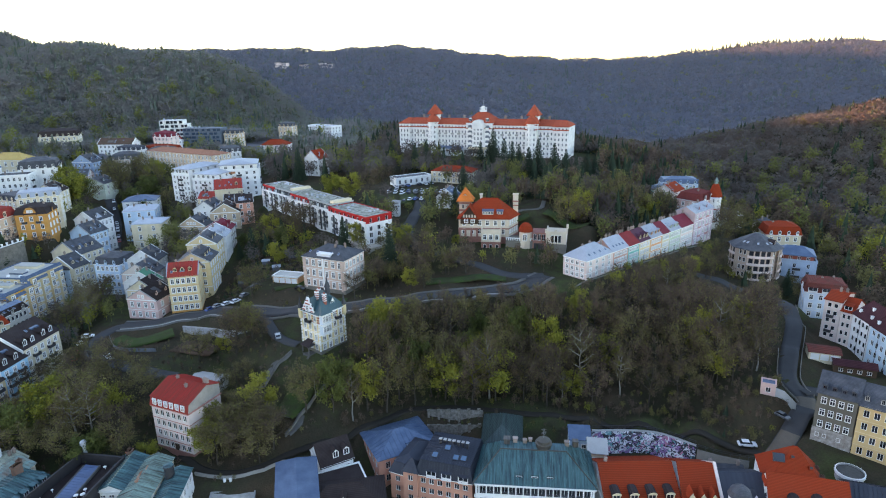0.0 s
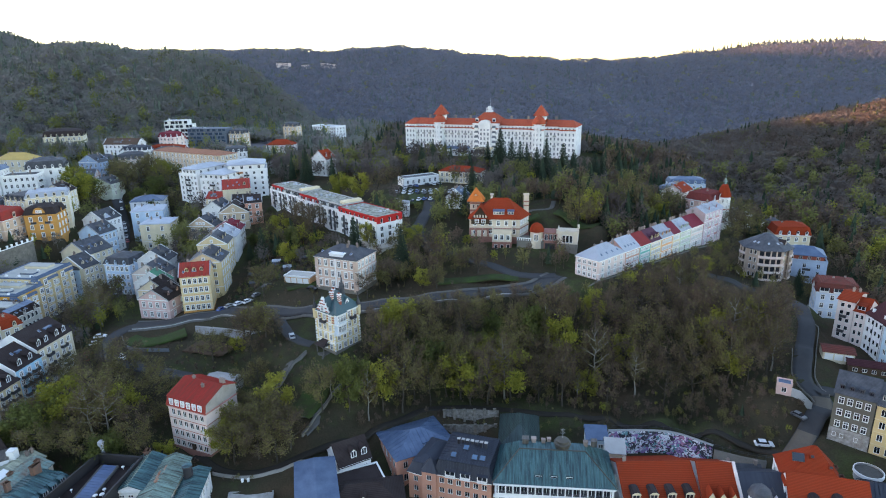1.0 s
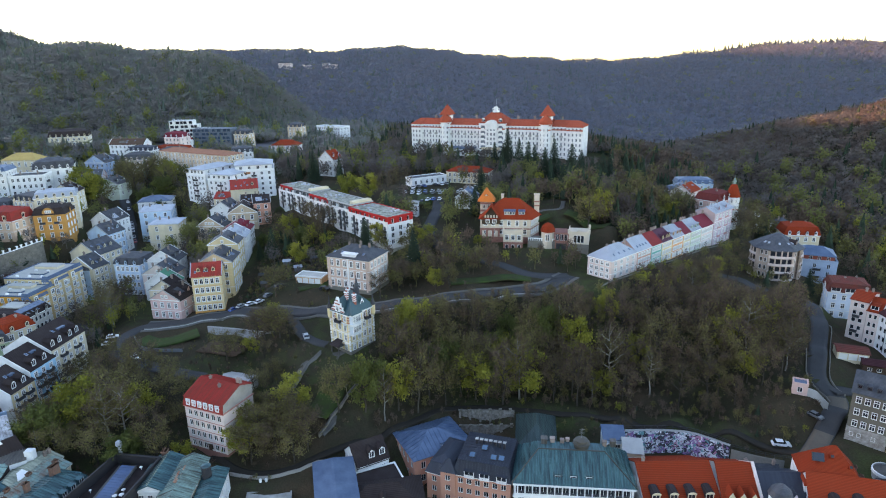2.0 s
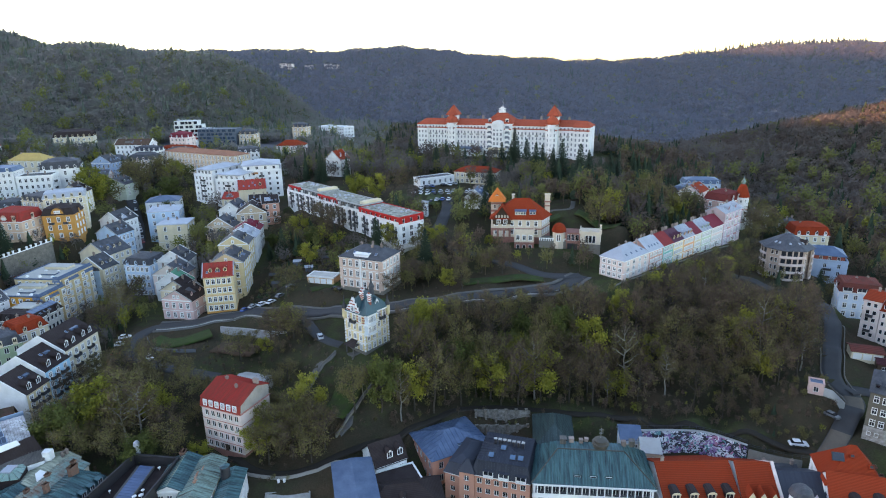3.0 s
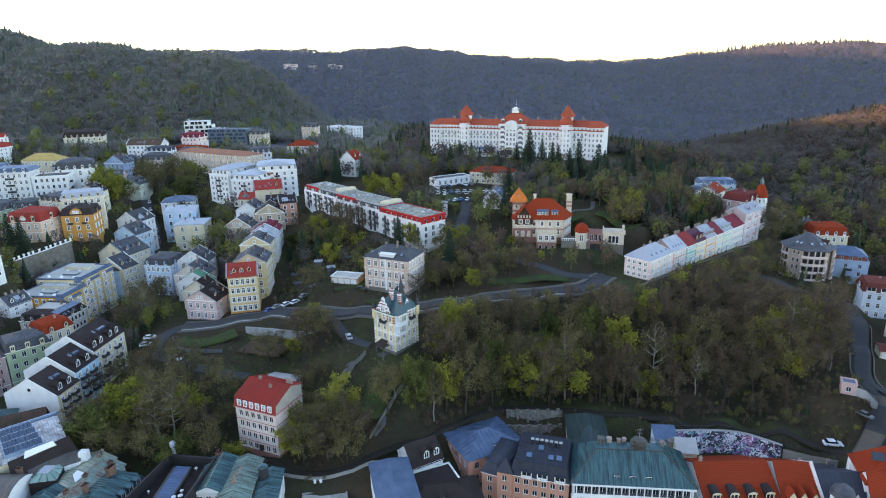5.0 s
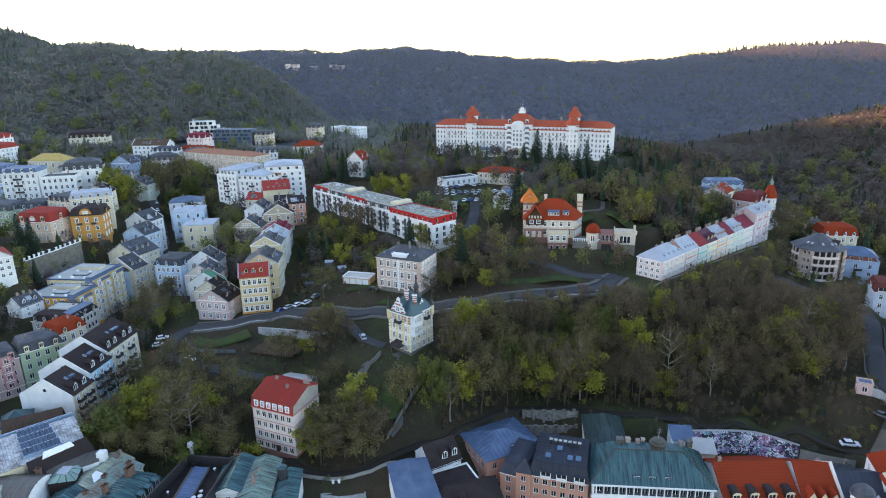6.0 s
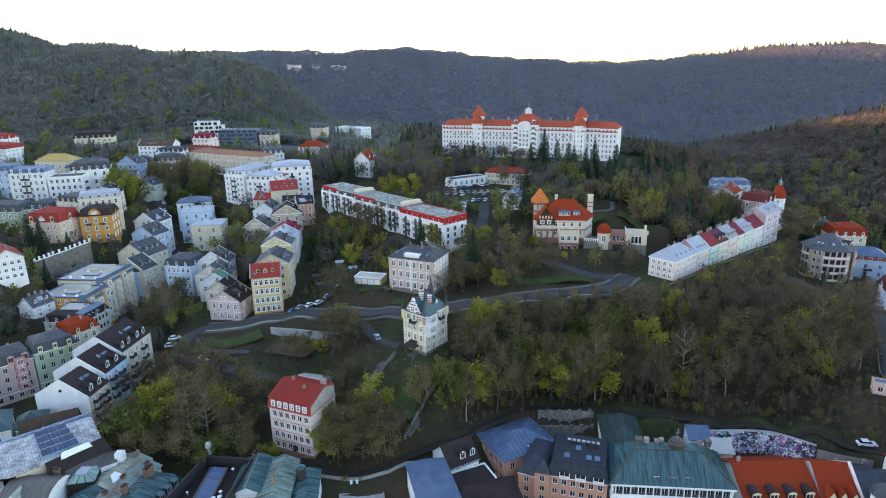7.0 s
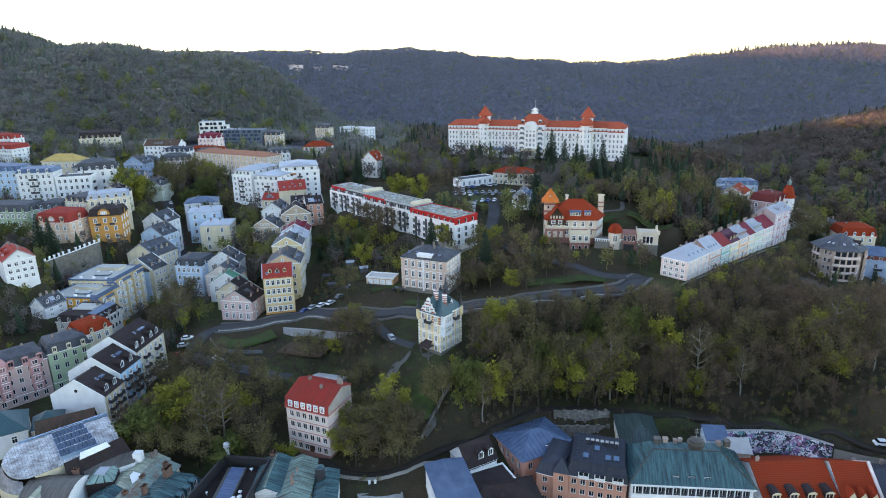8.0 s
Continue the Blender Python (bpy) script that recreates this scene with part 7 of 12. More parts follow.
house("blue-grey roofed house between townhouses", (-237.0, 296.0), (-226.0, 297.0), 12, 32, 43.0, "mansard", 4.0, LBLUE, SLATE, 3, 3, 3, 3, group=TOWN, dormers=(("front", 0.5, 0.1),))
house("white hotel with long red roof on the upper street", (-356.0, 424.0), (-328.0, 418.0), 15, 47.0, 58.5, "mansard", 4.0, WHITE, REDMETAL, 4, 14, 4, 3, category="hotel", name="hotel", dormers=(("front", 0.8, 0.1),), trim="all")
house("upper white house with red roof", (-372.0, 455.0), (-350.0, 452.0), 12, 50.0, 62.0, "mansard", 4.0, WHITE, REDMETAL, 3, 7, 3, 3, group=TOWN)
house("yellow-roofed old house in the upper town", (-285.0, 380.0), (-262.0, 378.0), 12, 40.0, 55.0, "hip", 4.0, CREAM, mat("yellow_sheet_roof", (0.5, 0.33, 0.08), 0.6), 3, 5, 3, 2, group=TOWN)
house("grey-roofed townhouse in the upper town", (-262.0, 372.0), (-245.0, 374.0), 12, 38.0, 52.0, "hip", 4.0, GREYP, SLATE, 3, 4, 3, 2, group=TOWN, chimneys=((0.4, 0.5),))
house("blue-roofed townhouse in the upper town", (-300.0, 350.0), (-279.0, 348.0), 13, 38.0, 54.0, "mansard", 4.0, LBLUE, BLUEMETAL, 4, 5, 3, 3, group=TOWN, dormers=(("front", 0.5, 0.1),))
house("white house with a bright red roof on the bank", (-214.0, 230.5), (-203.3, 219.5), 10.5, 31.0, 39.4, "gable_x", 3.6, WHITE, REDMETAL, 3, 3, 4, 2, group=TOWN, dormers=(("front", 0.3, 0.25), ("front", 0.7, 0.25)))
house("little white gabled cottage on the bank", (-194.6, 216.5), (-187.6, 214.0), 9, 18.4, 22.8, "gable_y", 3.4, WHITE, SLATE, 2, 2, 2, 1, group=TOWN)
# block along the lower street
AMBER = plaster("amber_plaster", (0.80, 0.37, 0.06))
ROOFDECK = mat("pale_roof_felt", (0.46, 0.45, 0.41), 0.85, 0.25, 0.25, 4, 0.1, col2=(0.33, 0.33, 0.31), amount=0.6)


def street_block():
    """Long stepped block: amber rear wing, pale yellow street front with bays, blue-grey mansard edges round pale flat roofs."""
    for lab, a, b, d, z1, wall, dz in (("amber rear wing", (-192.0, 224.4), (-172.0, 222.0), 13.5, 23.4, AMBER, 2.2), ("pale yellow street front", (-192.5, 238.4), (-172.4, 236.0), 20.0, 25.6, PALEYEL, 2.4)):
        th = house("five-storey block with flat roof, " + lab, a, b, d, 6.5, z1, "flat", 0.12, wall, ROOFDECK, 5, 6, 0, 3, group="street block", category="apartment block", style="cased", trim=False)
        w = (Vector(b) - Vector(a)).length
        h = z1 - 6.5
        for ob in th.children:
            if ob.name.startswith("parapet"):
                ob.data.materials[0] = BLUEMETAL
        m, width = SIDES["right"](w, d)
        bm = bmesh.new()
        slope(bm, (w + 0.4, -0.3, h - 2.2), (w + 0.4, d + 0.2, h - 2.2), (w - 0.7, d, h + 1.0), (w - 0.7, 0, h + 1.0), 0.2, 1.2)
        slope(bm, (w - 3.2, -0.35, h - 1.2), (w + 0.4, -0.35, h - 1.2), (w - 0.7, 0.6, h + 1.0), (w - 3.2, 0.6, h + 1.0), 0.2, 1.2)
        part("mansard_slope", bm, BLUEMETAL, th)
        n = 3 if d < 15 else 4
        for k in range(n):
            x = width * (k + 0.5) / n
            tall = k % 2 == 0
            oriel(th, m @ pose(x, 0, 0), 3.4 if tall else 2.6, 3.0, h - (0.2 if tall else 2.2), 1.0, PALEYEL if k % 2 else plaster("straw_plaster", (0.70, 0.52, 0.28)), 4, None, "cased")
            for q in range(5):
                for sx in (-1.0, 1.0):
                    if x + sx * width / n * 0.4 < width - 0.6:
                        window(th, m @ pose(x + sx * width / n * 0.4, -0.25, 0.9 + (h - 3) / 5 * q), 0.9, 1.7, "cased")
        for x0, y0, x1, y1, up in ((4.0, d * 0.62, w * 0.72, d * 0.85, 1.1), (w * 0.4, d * 0.25, w * 0.7, d * 0.4, 0.6)):
            bm = bmesh.new()
            box(bm, x0, y0, h, x1, y1, h + up)
            ph = part("penthouse", bm, CREAM if up > 1.0 else BLUEMETAL, th)
            bm = bmesh.new()
            box(bm, x0 - 0.25, y0 - 0.25, h + up, x1 + 0.25, y1 + 0.25, h + up + 0.2)
            part("penthouse_roof", bm, ROOFDECK, ph)
        for k in range(5):
            bm = bmesh.new()
            x, y = w * (0.2 + 0.14 * k), d * (0.48 if k % 2 else 0.12)
            lathe(bm, x, y, ((0.7, h), (0.7, h + 0.35), (0.5, h + 0.7), (0.05, h + 0.85)), 10)
            part("roof_dome", bm, TRIM, th, "small white dome light")


street_block()
house("narrow sky-blue townhouse with slate mansard", (-180.0, 259.5), (-169.0, 258.5), 7, 7.0, 21.8, "mansard", 2.4, LBLUE, SLATE, 5, 2, 3, 0, group=TOWN, style="plain", trim=False)
gb = house("grey block with black mansard and ridge glazing", (-180.0, 207.4), (-164.6, 205.0), 14.5, 6.5, 20.2, "mansard", 3.4, GREYP, DARKROOF, 4, 5, 7, 2, group=TOWN, category="apartment block", style="plain",
      lights=(("right", 0.3, 0.6), ("right", 0.45, 0.6), ("right", 0.6, 0.6)))
for k in range(6):
    bm = bmesh.new()
    slope(bm, (14.9, 1.6 + 2.0 * k, 16.15), (14.9, 3.4 + 2.0 * k, 16.15), (12.2, 3.4 + 2.0 * k, 16.85), (12.2, 1.6 + 2.0 * k, 16.85), 0.12)
    part("ridge_pane", bm, SKYLIGHT, gb, "sloping roof glazing")
bm = bmesh.new()
box(bm, 3.6, 4.6, 16.4, 11.6, 10.0, 17.1)
part("roof_deck", bm, ROOFDECK, gb)
house("cream house with an orange-red roof", (-168.0, 194.4), (-159.8, 190.0), 10, 6.5, 22.0, "mansard", 4.2, CREAM, REDTILE, 4, 4, 3, 2, group=TOWN, dormers=(("front", 0.3, 0.1), ("front", 0.7, 0.1)))
house("sage green tenement with dark dormered mansard", (-166.0, 179.5), (-157.0, 188.0), 11, 6.5, 20.5, "mansard", 4.0, LGREEN, SLATE, 4, 4, 0, 0, group=TOWN, style="plain", dormers=(("front", 0.15, 0.1), ("front", 0.4, 0.1), ("front", 0.65, 0.1), ("front", 0.88, 0.1)), dormer_top="round", dormer_wall=CREAM)
pk = house("pink tenement with oriel bays and dark mansard", (-177.0, 168.0), (-166.2, 179.2), 11, 6.5, 19.6, "mansard", 4.0, plaster("dusty_pink_plaster", (0.50, 0.36, 0.33)), SLATE, 4, 5, 0, 0, group=TOWN, style="plain", dormers=(("front", 0.3, 0.1), ("front", 0.7, 0.1)), dormer_top="round", dormer_wall=ROSE, dormer_size=(1.7, 1.8, 2.4))
pp = house("pale peach tenement with dark mansard", (-188.0, 156.6), (-177.2, 167.8), 11, 6.5, 19.6, "mansard", 4.0, BLUSH, SLATE, 4, 5, 0, 0, group=TOWN, style="plain", dormers=(("front", 0.3, 0.1), ("front", 0.7, 0.1)), dormer_top="round", dormer_wall=CREAM)
oriel(pk, pose(3.4, 0, 0), 3.2, 3.2, 15.0, 1.3, ROSE, 4, ROSE)
oriel(pk, pose(12.0, 0, 0), 3.4, 3.2, 14.4, 0.7, ROSE, 4)
oriel(pp, pose(4.0, 0, 0), 3.2, 3.2, 14.4, 1.0, ROSE, 4, ROSE)
for lab, y0, y1, z1, wall in (("white gable and pale yellow flank", 158.6, 168.0, 16.6, PALEYEL), ("white gable and sky-blue flank", 168.2, 179.0, 18.9, plaster("sky_blue_plaster", (0.36, 0.60, 0.74))), ("white gable and long cream flank", 179.2, 195.4, 20.6, CREAM)):
    wing = house("black-roofed hotel wing, " + lab, (-154.0, y0 + 2.0), (-137.7, y0), y1 - y0, 6.3, z1, "gable_y", 4.9, wall, DARKROOF, 4, 0, max(3, int((y1 - y0) / 3)), 0, gable_win=0, group="black-roofed hotel wings", trim=False, over=0.3,
                 category="hotel wing", dormers=[("right", s, 0.10) for s in ((0.3, 0.7) if y1 - y0 < 12 else (0.15, 0.35, 0.65, 0.85))], lights=(("left", 0.5, 0.5), ("right", 0.5, 0.6)), dormer_wall=WHITE, dormer_size=(1.7, 2.0, 3.0),
                 balconies=[("right", 0.3, k, 2.6) for k in (1, 2, 3)] + [("right", 0.7, k, 2.6) for k in (1, 2, 3)], deep_base=6)
    verge(wing, 16.43, z1 - 6.3, 4.9)
    bm = bmesh.new()
    box(bm, 10.2, (y1 - y0) * 0.6, z1 - 6.3 + 2.6, 12.2, (y1 - y0) * 0.8, z1 - 6.3 + 3.3)
    part("roof_glazing", bm, SKYLIGHT, wing)

# ---------------------------------------------------------------- roofs along the lower street
def near(label, a, b, d, z1, roof, rise, wall, cover, floors=3, front=5, right=3, left=3, **kw):
    return house(label, a, b, d, z1 - 12.0, z1, roof, rise, wall, cover, floors, front, right, left, pad=False, deep_base=6, group="lower street", **kw)


def site(name, label, category, x, y, group="lower street"):
    """A thing built in plain map directions: its empty, and a function from map place to its own place."""
    th = thing(name, label, category, x, y, 0.0, 0, group)
    return th, lambda px, py, pz: Vector((px - x, py - y, pz))


def ring(bm, pts, z0, z1, thick, mi=0):
    """A wall of even thickness round a closed line."""
    c = sum((Vector(q) for q in pts), Vector((0, 0))) / len(pts)
    inner = [Vector(q) - (Vector(q) - c).normalized() * thick * 1.4 for q in pts]
    for k in range(len(pts)):
        n = (k + 1) % len(pts)
        a, b, e, f = pts[k], pts[n], inner[n], inner[k]
        quad(bm, ((*a, z0), (*b, z0), (*b, z1), (*a, z1)), mi)
        quad(bm, ((*e, z0), (*f, z0), (*f, z1), (*e, z1)), mi)
        quad(bm, ((*a, z1), (*b, z1), (*e, z1), (*f, z1)), mi)


def brick_stack(th, x, y, z, w=1.5, d=0.9, h=1.5):
    bm = bmesh.new()
    box(bm, x - w / 2, y - d / 2, z - 2, x + w / 2, y + d / 2, z + h)
    box(bm, x - w / 2 - 0.12, y - d / 2 - 0.12, z + h - 0.35, x + w / 2 + 0.12, y + d / 2 + 0.12, z + h)
    n = max(2, int(w / 0.5))
    for k in range(n):
        lathe(bm, x - w / 2 + w * (k + 0.5) / n, y, ((0.14, z + h), (0.12, z + h + 0.45), (0.05, z + h + 0.45)), 6)
    part("chimney", bm, mat("sooty_brick", (0.20, 0.105, 0.075), 0.95, 0.4, 1.0, 9, 0.3, col2=(0.10, 0.085, 0.075), amount=0.8), th, "sooty brick chimney with pots")


def theatre_roof():
    """Theatre: a broad shallow roof of worn tin sheets with a rounded end, a lower apron, a stepped glass skylight and a black side roof."""
    th = thing("theatre", "theatre with a worn white tin roof and stepped skylight", "theatre", -142.0, 130.3, 0.0, 40.8, "lower street")
    rng = random.Random(4)

    def half(x):
        return 7.0 * math.sqrt(max(0.0, 1 - (x / 5.0) ** 2)) if x < 0 else 7.0 - 0.05 * x

    def top(x, v):
        y = v * half(x)
        return (x, y, 15.9 + y * 0.17 + 1.0 * (1 - v * v))

    bm = bmesh.new()
    for i in range(24):
        for k in range(8):
            c = [top(-5.0 + 24.6 * a / 24, -1 + 2 * b / 8) for a, b in ((i, k), (i + 1, k), (i + 1, k + 1), (i, k + 1))]
            quad(bm, [(p[0], p[1], p[2] - 0.07) for p in c])
    part("underlay", bm, BROWNTIN, th)
    bm = bmesh.new()
    nx, ny = 38, 24
    xs = [-5.0 + 24.6 * i / nx for i in range(nx + 1)]
    for i in range(nx):
        for k in range(ny):
            off = 0.5 if i % 2 else 0.0
            v0, v1 = -1 + 2 * max(0, k - off + 0.03) / ny, -1 + 2 * min(ny, k + 1 - off - 0.03) / ny
            lift, xa, xb = rng.uniform(0, 0.04), xs[i] + 0.025, xs[i + 1] - 0.02
            quad(bm, [(p[0], p[1], p[2] + lift) for p in (top(xa, v0), top(xb, v0), top(xb, v1), top(xa, v1))])
    tagged(part("tin_covering", bm, TIN, th), "roof of small worn white tin sheets", "", kind="stuff")
    # apron round the end
    bm = bmesh.new()
    n = 40
    for i in range(n):
        for k in range(5):
            c = []
            for (a, b) in ((i, k), (i + 1, k), (i + 1, k + 1), (i, k + 1)):
                t = math.pi * (0.44 + 0.92 * a / n)
                s = b / 5
                c.append(((5.0 + 2.6 * s) * math.cos(t) + 1.0 * s, (7.0 + 3.6 * s) * math.sin(t), 15.2 - 1.9 * s - 0.9 * s * s + 1.1 * math.sin(t) * (1 - s)))
            quad(bm, c[::-1])
    apron = part("apron", bm, mat("dull_grey_tin", (0.25, 0.25, 0.25), 0.5, 0.4, 0.8, 2.5, 0.2, 0.2, col2=(0.11, 0.10, 0.09), amount=0.9, kind="sheets"), th, "lower ring of dull tin round the curved end")
    bm = bmesh.new()
    for i in range(n):
        t0, t1 = math.pi * (0.44 + 0.92 * i / n), math.pi * (0.44 + 0.92 * (i + 1) / n)
        p, q = [(7.6 * math.cos(t) + 1.0, 10.6 * math.sin(t)) for t in (t0, t1)]
        quad(bm, ((*q, -6), (*p, -6), (*p, 12.4), (*q, 12.4)))
    box(bm, 0.5, -6.0, -6, 19.4, 6.0, 14.6)
    part("wall", bm, CREAM, th)
    bm = bmesh.new()
    box(bm, -0.5, 7.0, 15.6, 19.8, 7.35, 17.5)
    part("gutter", bm, mat("blue_grey_gutter", (0.25, 0.36, 0.50), 0.4, 0.2, 0.5, 4, 0.1, 0.3), th, "blue-grey metal gutter")
    # skylight in four steps
    for r in range(4):
        y1 = 5.0 - 2.6 * r
        z = 17.6 - 0.42 * r
        bm = bmesh.new()
        x0, x1 = 6.4, 13.6 + 0.3 * r
        box(bm, x0 - 0.15, y1 - 2.55, z - 1.2, x1 + 0.15, y1, z)
        sk = part("skylight", bm, mat("blue_grey_gutter", (0, 0, 0)), th, "blue-framed stepped glass rooflight")
        m = 8
        for k in range(m):
            bm = bmesh.new()
            a, b = x0 + (x1 - x0) * k / m + 0.06, x0 + (x1 - x0) * (k + 1) / m - 0.06
            slope(bm, (a, y1 - 2.5, z + 0.04), (b, y1 - 2.5, z + 0.04), (b, y1 - 0.5, z + 0.75), (a, y1 - 0.5, z + 0.75), 0.06)
            part("pane", bm, mat("dark_sky_glass", (0.05, 0.08, 0.13), 0.3, 0.3, 0.8, 2, 0.05, tint=0.2), sk)
        bm = bmesh.new()
        box(bm, x0, y1 - 0.5, z, x1, y1 - 0.35, z + 0.8)
        part("ridge_bar", bm, LIGHTMETAL, sk)
    bm = bmesh.new()
    slope(bm, (9.8, -7.9, 15.2), (17.0, -7.2, 15.5), (16.4, -6.1, 16.4), (10.4, -6.3, 16.2), 0.3)
    part("white_lid", bm, TRIM, th)
    bm = bmesh.new()
    slope(bm, (6.5, -11.0, 11.0), (21.5, -10.0, 11.6), (20.0, -6.0, 16.2), (6.5, -7.0, 15.3), 0.3)
    quad(bm, ((21.5, -10.0, 11.6), (21.5, -6.0, 11.0), (20.0, -6.0, 16.2)))
    box(bm, 6.5, -10.8, -6, 21.0, -6.2, 11.0)
    part("side_roof", bm, DARKROOF, th, "steep black side roof")


theatre_roof()

# brown barrel-roofed house before the theatre
bar, P = site("house", "house with a brown tin barrel roof and white gable", "house", -132.0, 124.5)
bm = bmesh.new()
n = 12
arc = [(124.8 - 6.4 * math.cos(math.pi * k / n), 8.6 + 5.2 * math.sin(math.pi * k / n)) for k in range(n + 1)]
for (y0, z0), (y1, z1) in zip(arc, arc[1:]):
    quad(bm, (P(-138.5, y0, z0), P(-126.6, y0 - 0.6, z0), P(-126.6, y1 - 0.6, z1), P(-138.5, y1, z1)))
part("roof", bm, BROWNTIN, bar, "brown tin barrel roof with raised seams")
bm = bmesh.new()
f = [P(-126.55, y - 0.6, z) for y, z in arc]
bm.faces.new([bm.verts.new(q) for q in f])
box(bm, *P(-138.3, 118.6, -6), *P(-126.7, 130.8, 8.6))
part("wall", bm, WHITE, bar)
dormer(bar, Matrix.Translation(P(-134.6, 119.6, 10.4)), 3.4, 2.0, 3.4, "gable", WHITE, CREAMTIN)
dormer(bar, Matrix.Translation(P(-130.0, 119.2, 9.8)), 1.6, 1.6, 3.0, "shed", WHITE, BROWNTIN)
brick_stack(bar, *P(-129.5, 128.6, 12.6), 1.2, 0.8)
# flat brown annex and black lantern house
ann, P = site("house", "low annex with ribbed brown tin roof", "house", -124.0, 131.0)
bm = bmesh.new()
slope(bm, P(-127.0, 127.6, 11.9), P(-117.6, 133.8, 12.2), P(-119.6, 137.4, 13.0), P(-129.4, 131.4, 13.2), 0.2, 0.6)
part("roof", bm, BROWNTIN, ann)
bm = bmesh.new()
ring(bm, [tuple(P(*q, 0)[:2]) for q in ((-126.8, 127.8), (-117.8, 133.9), (-119.7, 137.2), (-129.2, 131.4))], -6, 11.9, 0.3)
box(bm, *P(-118.6, 134.6, 10), *P(-116.6, 136.4, 13.8))
part("wall", bm, WHITE, ann)
lan, P = site("house", "black rooftop lantern house with a green glass lid", "house", -123.0, 129.0)
bm = bmesh.new()
sq = [(-125.6, 125.4), (-119.4, 126.6), (-121.2, 133.2), (-127.2, 131.6)]
ring(bm, [tuple(P(*q, 0)[:2]) for q in sq], -4, 11.8, 0.4)
part("wall", bm, DARKROOF, lan)
c = P(-123.4, 129.2, 13.2)
for k in range(4):
    a, b = P(*sq[k], 11.9), P(*sq[(k + 1) % 4], 11.9)
    for j in range(3):
        p, q = a.lerp(b, j / 3 + 0.02), a.lerp(b, (j + 1) / 3 - 0.02)
        bm = bmesh.new()
        slope(bm, p, q, q.lerp(c, 0.62) + Vector((0, 0, 0.3)), p.lerp(c, 0.62) + Vector((0, 0, 0.3)), 0.08)
        part("pane", bm, mat("green_lantern_glass", (0.20, 0.32, 0.28), 0.2, 0.3, 0.8, 3, 0.05, tint=0.2), lan)
bm = bmesh.new()
box(bm, c.x - 1.3, c.y - 1.5, c.z - 0.5, c.x + 1.3, c.y + 1.5, c.z - 0.05)
part("lid", bm, LIGHTMETAL, lan)

# patched copper roofs
cop = near("house with green copper mansard and tall dormers", (-104.4, 113.0), (-100.6, 130.6), 9.5, 8.6, "mansard", 3.4, GREYP, COPPER, 3, 7, 0, 3, rib=0.7, dormers=[("front", 0.14 + 0.145 * k, 0.05) for k in range(6)], dormer_wall=WHITE, dormer_size=(1.5, 1.9, 2.2), dormer_top="shed")
brick_stack(cop, 14.6, 6.0, 12.0 + 4, 2.2, 1.2, 1.6)
brick_stack(cop, 8.0, 7.5, 12.0 + 3.6, 1.2, 0.9, 1.6)
pat = near("weathered roof of patched copper and rust", (-110.4, 115.0), (-107.2, 134.5), 8.5, 10.2, "gable_x", 1.7, CREAM, PATINA, 3, 4, 2, 2, rib=0.9)
for x, y in ((17.5, 2.0), (12.0, 4.6), (6.0, 5.0), (3.0, 3.0)):
    brick_stack(pat, x, y, 13.2, 1.0, 0.8, 1.3)
bm = bmesh.new()
slope(bm, (10.0, 5.9, 13.5), (13.6, 5.6, 13.4), (13.6, 8.0, 14.1), (12.0, 8.0, 14.1), 0.15)
part("white_lid", bm, TRIM, pat)
near("low pale-green sheet roof behind the copper houses", (-114.4, 125.0), (-111.0, 137.4), 8.0, 10.2, "gable_x", 1.2, WHITE, CREAMTIN, 3, 3, 1, 2, rib=0.8, chimneys=((0.85, 0.4), (0.95, 0.4)))
near("low roof of streaked green copper in the street", (-118.0, 112.0), (-114.5, 125.0), 9.0, 9.4, "gable_x", 2.0, WHITE, COPPER, 3, 3, 1, 2, rib=0.8)

# sunken flat roof with a long blue skylight behind a black parapet
flat, P = site("flat_roofed_hall", "flat-roofed hall with black parapet and blue skylight", "hall", -93.0, 126.0)
bm = bmesh.new()
ring(bm, [tuple(P(*q, 0)[:2]) for q in ((-100.6, 115.0), (-96.3, 136.6), (-83.6, 134.6), (-85.8, 115.0))], -6, 11.8, 0.55)
part("parapet", bm, mat("black_sheet_cladding", (0.022, 0.020, 0.022), 0.6, 0.35, 0.4, 4, 0.15, kind="streak"), flat)
bm = bmesh.new()
quad(bm, [P(*q, 9.0) for q in ((-100, 115), (-86, 115), (-84, 134.4), (-96.2, 136.2))])
part("roof", bm, DARKROOF, flat)
bm = bmesh.new()
box(bm, *P(-94.5, 119.0, 9.0), *P(-89.9, 134.0, 9.7))
part("skylight_kerb", bm, PAVING, flat)
for k in range(15):
    bm = bmesh.new()
    y0 = 119.4 + k * 0.95
    slope(bm, P(-90.2, y0, 9.75), P(-90.2, y0 + 0.86, 9.75), P(-93.4, y0 + 0.86, 10.3), P(-93.4, y0, 10.3), 0.08)
    part("skylight_pane", bm, mat("blue_rooflight", (0.075, 0.12, 0.22), 0.3, 0.2, 0.6, 2, 0.05, tint=0.15), flat)
for k in range(6):
    bm = bmesh.new()
    y0 = 118.0 + 2.7 * k
    slope(bm, P(-101.5 + 0.72 * k * 0.6, y0, 6.6), P(-99.8 + 0.5 * k, y0 - 0.2, 11.5), P(-99.8 + 0.5 * k, y0 + 0.5, 11.5), P(-101.5 + 0.72 * k * 0.6, y0 + 0.7, 6.6), 0.3)
    part("buttress", bm, BROWNTIN, flat)
